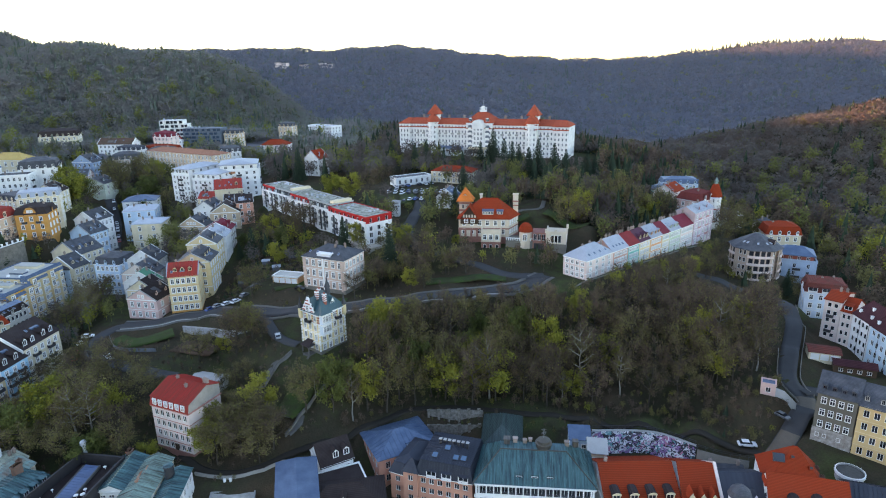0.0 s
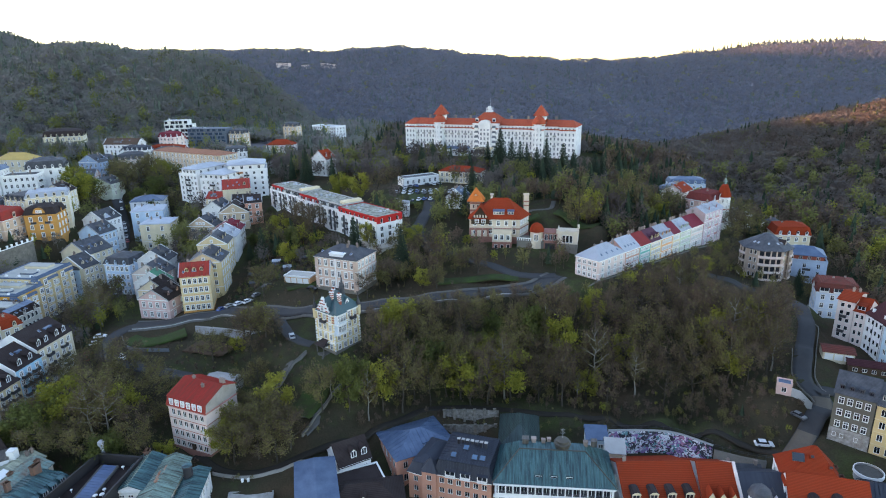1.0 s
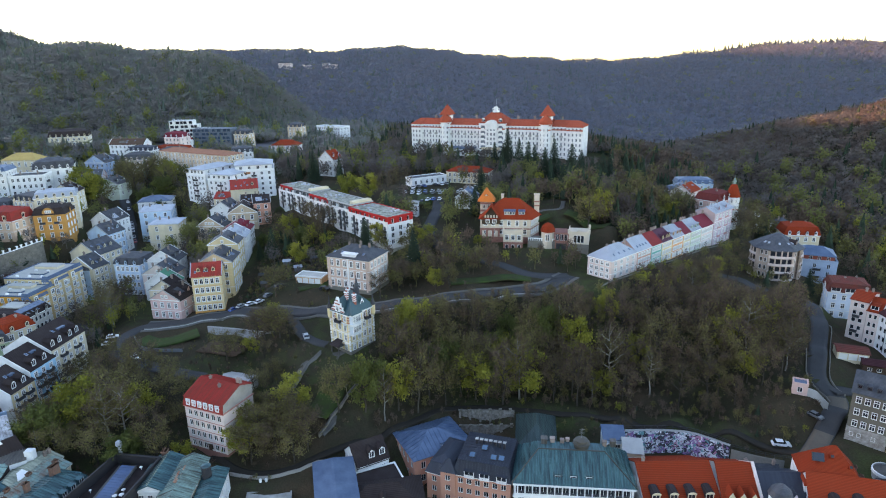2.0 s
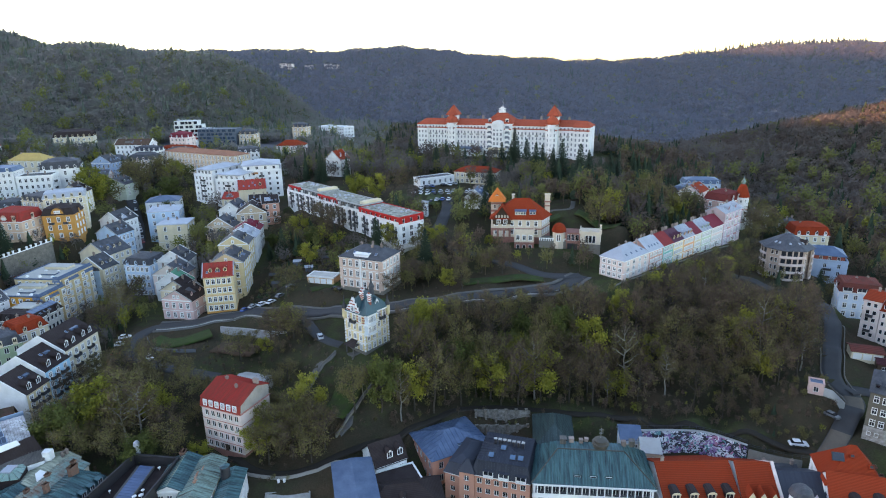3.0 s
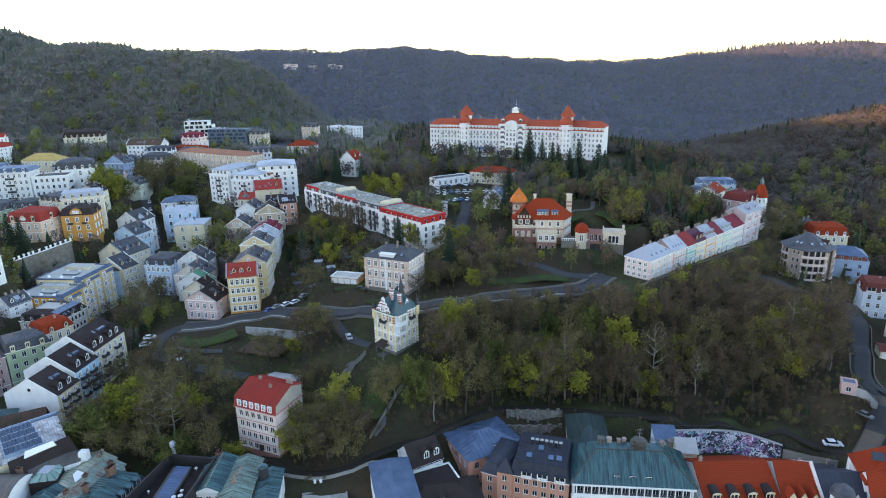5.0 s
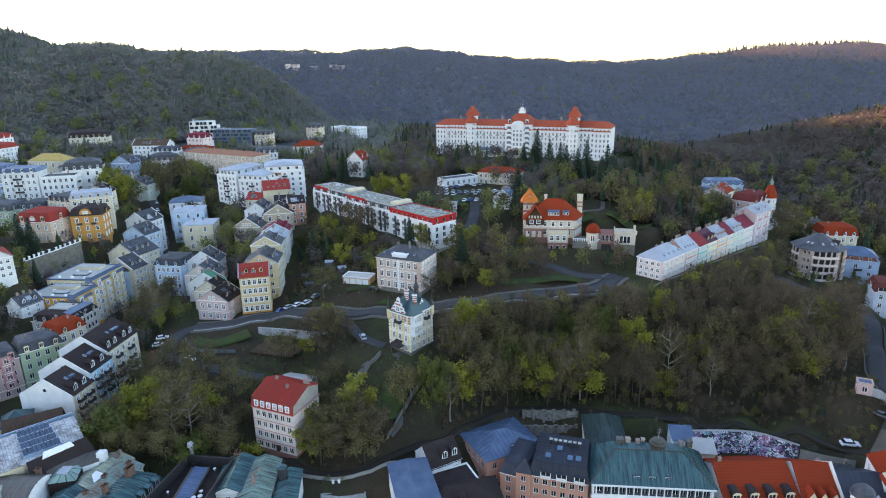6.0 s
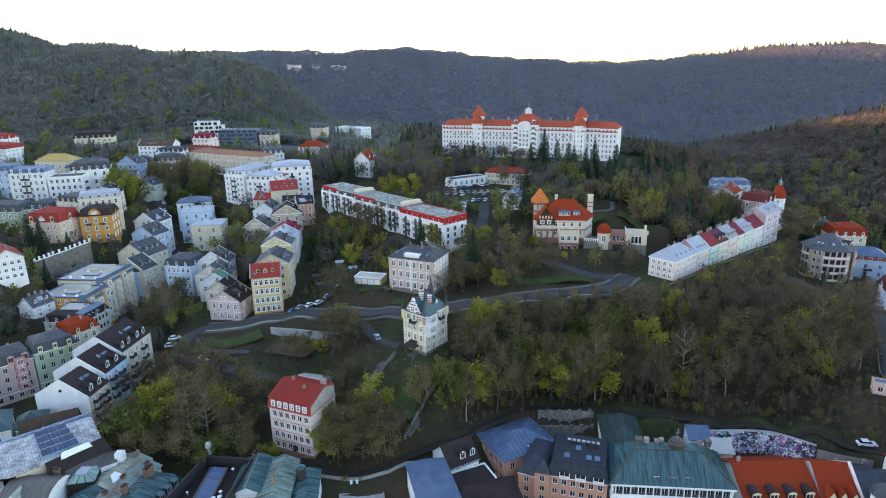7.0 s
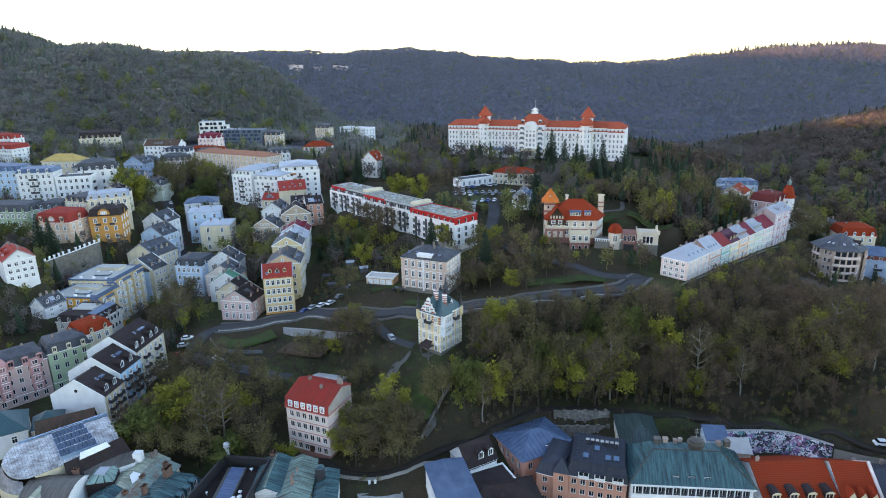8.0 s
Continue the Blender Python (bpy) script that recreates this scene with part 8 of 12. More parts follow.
for x, y, r in ((-89.6, 122.4, 0.55), (-88.2, 122.8, 0.6), (-88.6, 124.6, 0.45), (-96.6, 124.5, 0.3), (-97.6, 121.4, 0.3), (-88.4, 133.2, 0.4)):
    bm = bmesh.new()
    lathe(bm, *P(x, y, 0)[:2], ((0.06, 9.0), (0.06, 9.5), (r, 9.7), (r * 1.05, 9.8), (r * 0.6, 9.95), (0.02, 10.0)), 10)
    part("roof_vent", bm, TRIM, flat, "white mushroom roof vent")
bm = bmesh.new()
lathe(bm, *P(-95.6, 137.6, 0)[:2], ((0.5, 6), (0.45, 13.2), (0.9, 13.4), (0.8, 14.4), (0.1, 14.9)), 10)
part("flue", bm, LIGHTMETAL, flat, "pale metal flue")

# long copper gables and their neighbours
g1 = near("white building with long copper gable roof", (-78.3, 124.0), (-78.6, 137.2), 7.6, 9.7, "gable_x", 1.7, WHITE, COPPER, 3, 3, 3, 3, rib=0.8)
g1.children[0].name = "wall"
# the sunlit side of the gable is painted as a paler sheet
bm = bmesh.new()
slope(bm, (13.4, 7.9, 11.85), (-0.2, 7.9, 11.85), (-0.2, 3.9, 13.82), (13.4, 3.9, 13.82), 0.1, 0.8)
part("bleached_slope", bm, CREAMTIN, g1, "pale roof slope, its sunlit look put into the colour")
brick_stack(g1, 13.0, 5.0, 12.8, 1.6, 1.2, 1.6)
g2 = near("wide patinated roof with rusty torn sheets", (-71.4, 117.0), (-72.4, 136.6), 7.4, 9.6, "gable_x", 1.6, CREAM, PALECOPPER, 3, 5, 2, 2, rib=0.8)
for k, (x, y, ww, dd) in enumerate(((9.0, 2.2, 4.5, 0.9), (10.5, 3.0, 3.0, 0.8), (7.6, 3.4, 2.2, 1.3), (12.4, 3.4, 2.6, 0.7), (9.6, 4.4, 3.4, 0.6))):
    bm = bmesh.new()
    z = 12.1 + 1.6 * min(y, 7.4 - y) / 3.7
    slope(bm, (x, y, z), (x + ww, y + 0.3, z + 0.05), (x + ww - 0.5, y + dd, z + 0.3), (x + 0.4, y + dd, z + 0.35), 0.1)
    part("torn_sheet", bm, mat("rust_red_sheet", (0.30, 0.09, 0.04), 0.8, 0.4, 0.8, 5, 0.3, col2=(0.42, 0.36, 0.28), amount=0.8), g2, "rust-red torn roof sheet")
g3 = near("lower copper roof with a white windowed side", (-64.6, 116.0), (-66.4, 133.4), 5.4, 8.6, "gable_x", 0.9, WHITE, COPPER, 3, 7, 1, 1, rib=0.8, style="plain", trim=False)
bm = bmesh.new()
lathe(bm, 14.2, 4.2, ((1.15, 9), (1.15, 15.4), (1.3, 15.5), (1.2, 15.8), (0.4, 16.1), (0.05, 16.1)), 14)
part("vent_drum", bm, (IRON,), g3, "black vent drum")
bm = bmesh.new()
lathe(bm, 14.2, 4.2, ((1.22, 15.82), (0.3, 16.15), (0.02, 16.2)), 14)
part("drum_lid", bm, COPPER, g3)
low = near("low yard building with pale flat roofs", (-60.5, 125.5), (-49.5, 127.5), 6.5, 2.2, "flat", 0.15, CONC, GRAVEL, 3, 3, 2, 2, trim=False)
near("low slate-roofed yard shed", (-56.0, 113.0), (-45.0, 117.0), 6, 1.4, "gable_x", 1.4, CONC, SLATE, 2, 3, 2, 2, trim=False)
for ob in low.children:
    if ob.name.startswith("parapet"):
        ob.data.materials[0] = CONC
for x, y in ((-58.9, 134.6), (-57.4, 134.7)):
    th = thing("bollard", "white round-topped post beside the lane wall", "bollard", x, y, 2.2, 0, "lane posts")
    bm = bmesh.new()
    lathe(bm, 0, 0, ((0.42, 0), (0.42, 0.3), (0.34, 0.34), (0.34, 1.9), (0.4, 2.0), (0.34, 2.25), (0.05, 2.4)), 12)
    part("shaft", bm, TRIM, th)
near("house with arched windows and dark patinated roof", (-172.0, 136.0), (-153.5, 147.5), 12, 13.6, "hip", 4.6, WHITE, TEAL, 3, 4, 3, 2, chimneys=((0.5, 0.5),))
near("grey-walled house with patinated hip roof", (-153.0, 148.5), (-146.5, 152.0), 8, 12.4, "hip", 3.0, GREYP, TEAL, 3, 2, 2, 1)
near("low house with mossy brown roof", (-147.5, 142.5), (-136.0, 148.6), 11, 10.4, "gable_x", 5.6, YELLOW, MOSSROOF, 3, 3, 2, 2, dormers=(("front", 0.4, 0.4),), dormer_wall=WHITE, over=0.7)
blue = near("low building with a smooth blue-grey metal roof", (-44.2, 133.0), (-40.4, 117.4), 9.6, 10.0, "gable_x", 0.5, WHITE, BLUEMETAL, 3, 3, 2, 3, trim=False)
near("dark-roofed house with two white dormers", (-33.1, 133.6), (-25.6, 137.8), 9.5, 8.0, "gable_x", 4.2, WHITE, DARKROOF, 3, 4, 2, 0, dormers=(("front", 0.5, 0.2), ("front", 0.84, 0.2)), dormer_size=(1.6, 2.0, 2.6), dormer_wall=WHITE)
near("dark flat roof with rooflights and vents", (-34.0, 125.0), (-21.0, 130.5), 8, 6.4, "flat", 0.3, WHITE, DARKROOF, 3, 4, 2, 2, trim=False)
near("black curved-gable house in the lower street", (-35.0, 118.0), (-15.5, 121.0), 12, 6.0, "hip", 3.6, WHITE, DARKROOF, 3, 4, 2, 2, dormers=(("front", 0.5, 0.3),))
sal = near("salmon building under a broad blue metal roof", (-25.3, 150.6), (-18.9, 137.6), 17.5, 7.0, "hip", 3.0, SALMON, BLUEMETAL, 3, 5, 4, 0, rib=1.3, trim=False, style="plain")
bm = bmesh.new()
slope(bm, (11.0, 8.6, 11.9), (11.0, 13.4, 11.9), (13.8, 13.4, 13.4), (13.8, 8.6, 13.4), 0.5)
cons = part("glasshouse", bm, SKYLIGHT, sal, "sloping glazed roof with white bars")
for k in range(7):
    bm = bmesh.new()
    slope(bm, (10.9, 8.55 + 0.79 * k, 12.0), (10.9, 8.65 + 0.79 * k, 12.0), (13.85, 8.65 + 0.79 * k, 13.55), (13.85, 8.55 + 0.79 * k, 13.55), 0.1)
    part("glazing_bar", bm, TRIM, cons)
pink = near("terracotta hotel with dark blue mansard and rooflights", (-8.6, 130.9), (5.2, 126.6), 14, 8.0, "mansard", 5.6, TERRA, NAVYSLATE, 4, 6, 2, 4, style="plain", dormers=[("front", 0.28, 0.05), ("front", 0.55, 0.05), ("front", 0.85, 0.05)], dormer_top="shed", dormer_wall=WHITE,
            dormer_size=(2.6, 1.5, 2.0), rib=0.7)
for k in range(7):
    bm = bmesh.new()
    box(bm, 4.0 + 1.2 * k, 6.8, 16.6, 4.6 + 1.2 * k, 7.4, 18.2)
    box(bm, 3.9 + 1.2 * k, 6.7, 18.2, 4.7 + 1.2 * k, 7.5, 18.4, 1)
    part("vent_stack", bm, (IRON, CONC), pink, "dark vent with a pale lid")
for x, y in ((4.2, 2.6), (9.6, 2.8), (11.6, 2.9), (6.8, 5.2)):
    bm = bmesh.new()
    box(bm, -0.75, -0.8, 0, 0.75, 0.8, 0.14)
    box(bm, -0.65, -0.7, 0.14, 0.65, 0.7, 0.17, 1)
    ob = part("skylight", bm, (IRON, mat("sky_blue_pane", (0.09, 0.16, 0.25), 0.15, 0.1, 0.5, 1.0, 0.02)), pink, "large blue rooflight")
    ob.matrix_basis = pose(x, y, 12 + 5.6 * 0.68 + 0.15 + 0.3 * (y - 0.9), math.degrees(math.atan(0.3)))
near("rounded terracotta wing of the hotel with dark roof", (-15.6, 134.6), (-9.0, 131.4), 13, 6.2, "mansard", 4.0, TERRA, NAVYSLATE, 4, 2, 2, 5, style="plain")
near("square terracotta stair tower with slate cap", (-12.0, 131.2), (-8.4, 130.0), 3.6, 8.6, "hip", 3.0, TERRA, NAVYSLATE, 4, 1, 1, 1, style="plain", trim=False)


def central_hotel():
    """White hotel with a green copper roof, eyebrow dormers, a roof drum and a lettered front (plain bars)."""
    a, b = (6.0, 125.9), (34.4, 122.8)
    w, turn = frame_of(a, b)
    th = thing("hotel", "white hotel with seamed green copper roof and attic loggia", "hotel", a[0], a[1], -4.0, turn, "lower street")
    h = 13.0
    bm = bmesh.new()
    wins = []
    for side, nb in (("front", 11), ("right", 3), ("left", 3), ("back", 0)):
        m, width = SIDES[side](w, 14.0)
        ops = openings(width, nb, 4, 3.0, 0.4, 1.7, 1.7) if nb else []
        panel(bm, width, -6, h, [(o[0] - o[2] / 2, o[0] + o[2] / 2, o[1], o[1] + o[3]) for o in ops], m)
        wins += [(m @ pose(o[0], 0, o[1]), o[2], o[3]) for o in ops]
    part("wall", bm, WHITE, th)
    for m, ww, wh in wins:
        window(th, m, ww, wh, "plain")
    for k in range(16):
        bm = bmesh.new()
        lathe(bm, w * (k + 0.5) / 16, -0.55, ((0.16, 9.6), (0.13, 12.4), (0.2, 12.6)), 6)
        part("column", bm, TRIM, th)
    # no recess is built: the loggia's shade is a dark panel on the wall
    bm = bmesh.new()
    box(bm, 0.5, -0.06, 9.7, w - 0.5, -0.01, 12.5)
    part("loggia_back", bm, mat("loggia_shade_paint", (0.085, 0.085, 0.095), 0.9, 0.2), th, "dark panel for the shade inside the attic loggia")
    for k in range(15):
        bm = bmesh.new()
        x = w * (k + 1.0) / 16
        box(bm, x - 0.5, -0.09, 10.6, x + 0.5, -0.065, 12.3)
        box(bm, x - 0.04, -0.12, 10.6, x + 0.04, -0.09, 12.3, 1)
        part("loggia_window", bm, (GLASS, TRIM), th)
    bm = bmesh.new()
    box(bm, 0.2, -0.72, 9.55, w - 0.2, -0.6, 10.35)
    part("loggia_parapet", bm, TRIM, th)
    for z in (9.2, 12.6):
        bm = bmesh.new()
        box(bm, -0.3, -0.85, z, w + 0.3, 0, z + 0.35)
        part("cornice", bm, TRIM, th)
    bm = bmesh.new()
    slope(bm, (-0.6, -0.6, h), (w + 0.6, -0.6, h), (w - 6.5, 5.6, h + 5.8), (6.0, 5.6, h + 5.8), 0.2, 0.55)
    slope(bm, (w + 0.6, -0.6, h), (w + 0.6, 14.6, h), (w - 6.5, 9.0, h + 5.8), (w - 6.5, 5.6, h + 5.8), 0.2, 0.55)
    slope(bm, (-0.6, 14.6, h), (-0.6, -0.6, h), (6.0, 5.6, h + 5.8), (6.0, 9.0, h + 5.8), 0.2, 0.55)
    slope(bm, (w + 0.6, 14.6, h), (-0.6, 14.6, h), (6.0, 9.0, h + 5.8), (w - 6.5, 9.0, h + 5.8), 0.2, 0.55)
    box(bm, 6.0, 5.6, h + 5.5, w - 6.5, 9.0, h + 5.75)
    part("roof", bm, COPPER, th, "green copper roof with standing seams")
    for k in range(3):
        bm = bmesh.new()
        x = w * (0.37 + 0.13 * k)
        n = 8
        arc = [(-1.25 * math.cos(math.pi * t / n), 0.85 * math.sin(math.pi * t / n)) for t in range(n + 1)]
        for (xa, za), (xb, zb) in zip(arc, arc[1:]):
            quad(bm, ((x + xa, 0.9, h + 1.3 + za), (x + xa * 0.5, 2.9, h + 3.2), (x + xb * 0.5, 2.9, h + 3.2), (x + xb, 0.9, h + 1.3 + zb)))
        bm.faces.new([bm.verts.new((x + xa, 0.95, h + 1.3 + za)) for xa, za in arc])
        box(bm, x - 0.75, 0.78, h + 1.38, x + 0.75, 0.9, h + 1.72, 1)
        box(bm, x - 0.68, 0.74, h + 1.44, x + 0.68, 0.78, h + 1.66, 2)
        part("eyebrow_dormer", bm, (COPPER, TRIM, GLASS), th)
    bm = bmesh.new()
    lathe(bm, 16.6, 7.4, ((1.8, h + 4.5), (1.8, h + 6.6), (2.1, h + 6.7), (2.1, h + 7.1), (1.7, h + 7.2), (1.6, h + 7.8), (0.6, h + 8.2), (0.05, h + 8.3)), 18)
    part("roof_drum", bm, mat("dark_patinated_drum", (0.075, 0.068, 0.055), 0.5, 0.3, 0.6, 4, 0.1, 0.2), th)
    bm = bmesh.new()
    lathe(bm, 16.6, 7.4, ((0.05, h + 8.2), (0.04, h + 11.0)), 6)
    for q in range(4):
        box(bm, 16.0, 7.38, h + 9.4 + 0.4 * q, 17.2, 7.42, h + 9.44 + 0.4 * q)
    part("aerial", bm, CONC, th)
    for x0, y0, z0, x1, y1, z1 in ((-0.6, -0.6, h, 6.0, 5.6, h + 5.8), (w + 0.6, -0.6, h, w - 6.5, 5.6, h + 5.8), (6.0, 5.6, h + 5.8, w - 6.5, 5.6, h + 5.8)):
        v, f = [], []
        tube(v, f, (x0, y0, z0 + 0.1), (x1, y1, z1 + 0.1), 0.16, 0.16, 6)
        ob = new("hip_roll", raw_mesh("hip_roll", np.array(v), np.array(f), [mat("dark_patinated_drum", (0, 0, 0))]))
        ob.parent = th
    for px, py, s in ((7.5, 8.4, 1.5), (9.6, 9.0, 1.1), (12.0, 8.8, 0.9), (22.4, 8.6, 1.0), (24.5, 8.8, 1.3), (13.4, 9.4, 0.8)):
        bm = bmesh.new()
        box(bm, px - s / 2, py - s / 2, h + 5.4, px + s / 2, py + s / 2, h + 5.9 + s * 0.8)
        box(bm, px - s / 2 - 0.1, py - s / 2 - 0.1, h + 5.9 + s * 0.8, px + s / 2 + 0.1, py + s / 2 + 0.1, h + 6.02 + s * 0.8)
        part("roof_plant", bm, CHIMNEY if s < 1.2 else BROWNTIN, th)
    bm = bmesh.new()
    x = 10.6
    for k, ww in enumerate((0.25, 0.7, 0.6, 0.65, 0.7, 0.75, 0.8, 0.6, 0.6, 0.5, 0.0, 0.7, 0.65, 0.7, 0.6, 0.7, 0.75, 0.55)):
        if ww:
            box(bm, x, -1.0, 8.6, x + ww * 0.8, -0.88, 9.4)
        x += ww * 0.8 + 0.12 if ww else 0.55
    part("sign", bm, mat("gilt_sign", (0.55, 0.26, 0.08), 0.5, 0.1), th, "row of small gilt bars along the front")


central_hotel()
near("rear copper-roofed wing of the hotel", (8.4, 141.0), (18.8, 139.6), 16, 8.2, "hip", 4.2, CREAM, mat("dull_green_copper", (0.050, 0.088, 0.084), 0.5, 0.4, 0.5, 3, 0.15, 0.1, col2=(0.018, 0.030, 0.030), amount=0.9, kind="streak"), 3, 2, 4, 4, rib=0.7)
near("small lean-to with a blue metal roof", (33.0, 145.2), (38.4, 144.6), 6, 7.4, "gable_x", 1.5, LBLUE, BLUEMETAL, 2, 2, 2, 2, trim=False, ridge=0.8)
near("rooftop annex with grey sheet roof", (36.4, 138.0), (41.0, 137.2), 6, 8.2, "gable_x", 1.4, CREAM, CONC, 2, 2, 2, 2, trim=False, ridge=0.8)
near("orange-tiled house with dark round dormers", (36.9, 119.0), (54.6, 119.0), 22, 4.6, "gable_x", 6.4, WHITE, REDTILE, 3, 7, 2, 2, dormers=[("front", 0.14 + 0.24 * k, 0.24) for k in range(4)], dormer_top="round", dormer_wall=CREAM, chimneys=((0.1, 0.52),), dormer_roof=DARKROOF, dormer_size=(2.0, 1.7, 3.2))
near("orange-tiled house with pointed dormers", (54.9, 118.6), (63.2, 117.6), 21, 5.0, "gable_x", 6.6, WHITE, REDTILE, 3, 4, 2, 2, dormers=[("front", 0.2 + 0.3 * k, 0.2) for k in range(3)], dormer_top="spike", dormer_wall=CREAM, dormer_size=(1.8, 1.3, 3.0))
wall_th = thing("fire_wall", "white-capped party wall between roofs", "wall", 63.3, 117.4, -4, -5, "lower street")
bm = bmesh.new()
slope(bm, (0, 0, 9.2), (0.7, 0, 9.2), (0.7, 10.5, 16.2), (0, 10.5, 16.2), 9.0)
slope(bm, (0.7, 21, 9.2), (0, 21, 9.2), (0, 10.5, 16.2), (0.7, 10.5, 16.2), 9.0)
part("wall", bm, BLUSH, wall_th)
near("slate-roofed house with a white corner turret", (64.2, 117.2), (76.4, 116.2), 18, 5.0, "gable_x", 5.6, LILAC, NAVYSLATE, 3, 5, 2, 2, dormers=(("front", 0.55, 0.3), ("front", 0.85, 0.3)), dormer_top="spike")
tur = thing("turret", "round white turret with a dark dome", "turret", 66.6, 118.2, 4.6, 0, "lower street")
bm = bmesh.new()
lathe(bm, 0, 0, ((2.3, -8), (2.3, 5.2), (2.6, 5.4), (2.6, 5.7)), 12)
part("wall", bm, WHITE, tur)
for t in range(190, 360, 34):
    window(tur, pose(2.25 * math.cos(radians(t)), 2.25 * math.sin(radians(t)), 2.6, 0, 0, t + 90) @ pose(0, -0.2, 0), 0.8, 1.8, "cased")
bm = bmesh.new()
lathe(bm, 0, 0, ((2.7, 5.6), (2.2, 7.0), (1.0, 8.0), (0.05, 8.6)), 12)
part("dome", bm, SLATE, tur)
near("orange-red tiled front house with dark round dormers", (72.7, 114.8), (88.7, 110.5), 16, 6.0, "gable_x", 7.2, WHITE, REDTILE, 3, 6, 3, 3, dormers=(("front", 0.3, 0.3), ("front", 0.6, 0.35)), dormer_top="round", dormer_roof=DARKROOF, dormer_size=(2.4, 1.6, 3.4))
pyr = near("back house under an orange-red pyramid roof", (74.1, 121.3), (86.6, 117.7), 12, 10.2, "hip", 8.0, WHITE, REDTILE, 3, 4, 3, 3, trim=False, over=0.3)
for x, y, ww, dd, name in ((2.9, 3.9, 2.6, 2.0, "skylight"), (5.8, 4.2, 1.0, 0.9, "hatch"), (9.6, 3.0, 1.0, 0.9, "hatch")):
    bm = bmesh.new()
    box(bm, -ww / 2, -dd / 2, -0.2, ww / 2, dd / 2, 0.12 if name == "skylight" else 0.55)
    box(bm, -ww / 2 + 0.15, -dd / 2 + 0.15, 0.12, ww / 2 - 0.15, dd / 2 - 0.15, 0.16 if name == "skylight" else 0.6, 1)
    ob = part(name, bm, (IRON if name == "skylight" else REDTILE, GLASS if name == "skylight" else IRON), pyr)
    ob.matrix_basis = pose(x, y, 12.0 + 8.0 * (y + 0.3) / 6.3 + 0.25, math.degrees(math.atan(8.0 / 6.3)))
for x, y in ((12.6, 8.6), (12.9, 5.0)):
    brick_stack(pyr, x, y, 12.2, 0.9, 0.8, 1.2)
near("blue-black roofed house at the street end", (90.2, 112.6), (110.0, 105.4), 15, 7.4, "gable_x", 4.6, WHITE, NAVYSLATE, 3, 6, 2, 2, rib=0.9)
near("low dark roof behind the turret house", (66.0, 134.6), (76.0, 133.6), 6, 2.6, "gable_x", 2.0, GREYP, SLATE, 2, 4, 2, 2, trim=False, chimneys=((0.2, 0.5), (0.9, 0.5)))
drum = thing("water_tank", "round white-rimmed concrete tank", "tank", 99.2, 128.9, 4.0)
bm = bmesh.new()
lathe(bm, 0, 0, ((3.1, -4), (3.1, 3.4), (3.3, 3.5), (3.3, 4.0), (3.05, 4.0)), 24)
part("tank_body", bm, (CONC,), drum)
bm = bmesh.new()
lathe(bm, 0, 0, ((3.32, 3.3), (3.36, 3.3), (3.36, 4.06), (3.1, 4.1)), 24)
part("rim", bm, TRIM, drum)
bm = bmesh.new()
lathe(bm, 0, 0, ((3.08, 3.6), (1.5, 3.64), (0.01, 3.66)), 24)
part("cover", bm, mat("dark_tarred_gravel", (0.12, 0.115, 0.105), 0.95, 0.4, 0.8, 6, 0.3, col2=(0.07, 0.068, 0.062), amount=0.7), drum, "dark gravelled tank cover")

# yard in front of the painted wall
for x, y in ((44, 148), (52, 148), (58, 147), (63, 144.4), (50, 143), (58, 142), (44, 143), (46, 150.4), (50, 150.2), (54, 150), (57.5, 149.2), (60, 148.2), (62.4, 146.6), (64.8, 144.8)):
    PADS.append((x, y, -2.0, 2.0))

# ---------------------------------------------------------------- the land: one sheet with the town's terraces and the wooded hills
def known(*pts):
    for p in pts:
        PADS.append((*p, 1.0))


known((-60, 126, 0.5), (-50, 126, -1), (-38, 140, 1), (-28, 146, 1), (-20, 120, -4), (-22, 135, -3), (-14, 150, -1), (0, 148, -2), (0, 155, 1), (22, 148, -2), (28, 152, 0), (20, 115, -4), (60, 112, -4), (100, 110, 0), (-100, 112, -2), (-85, 126, 0), (-72, 126, 0), (-110, 126, 1), (-140, 110, 0), (-128, 128, 2), (0, 60, -6), (-150, 60, -4), (150, 60, -2), (-5, 165, 6.5), (9, 164, 6.2))
known((44, 148, -1), (50, 148, -1), (56, 147, -1), (61, 144, -1), (66, 141, -1), (46, 142, -3), (58, 140, -3), (70, 136, -2), (74, 134, -2), (82, 128, -1), (38, 146, -1))
known((42, 158, 6.0), (58, 157, 5.8), (72, 152, 6.4), (20, 168, 6.4), (53, 170, 7.0), (0, 172, 7.0), (21, 190, 16), (60, 190, 14), (-20, 185, 19), (-10, 178, 12), (90, 168, 12), (85, 185, 14), (95, 205, 18))
known((-35, 160, 13.5), (-42, 150, 8.5), (-55, 150, 7), (-60, 165, 13), (-60, 185, 19), (-81, 195, 14.0), (-95, 200, 13.6), (-100, 180, 11), (-120, 160, 8), (-100, 145, 5.5), (-110, 135, 4), (-90, 165, 9), (-70, 200, 17.5), (-115, 200, 13))
known((-40, 235, 29), (-10, 235, 32), (15, 225, 30.5), (0, 215, 30), (-75, 245, 25), (-85, 270, 29), (-60, 262, 31), (-10, 310, 42.5), (-30, 310, 42), (36, 270, 44.2), (60, 250, 40), (80, 270, 39), (60, 300, 42), (40, 340, 45), (0, 390, 46), (50, 385, 46.5), (100, 340, 38), (110, 300, 31))
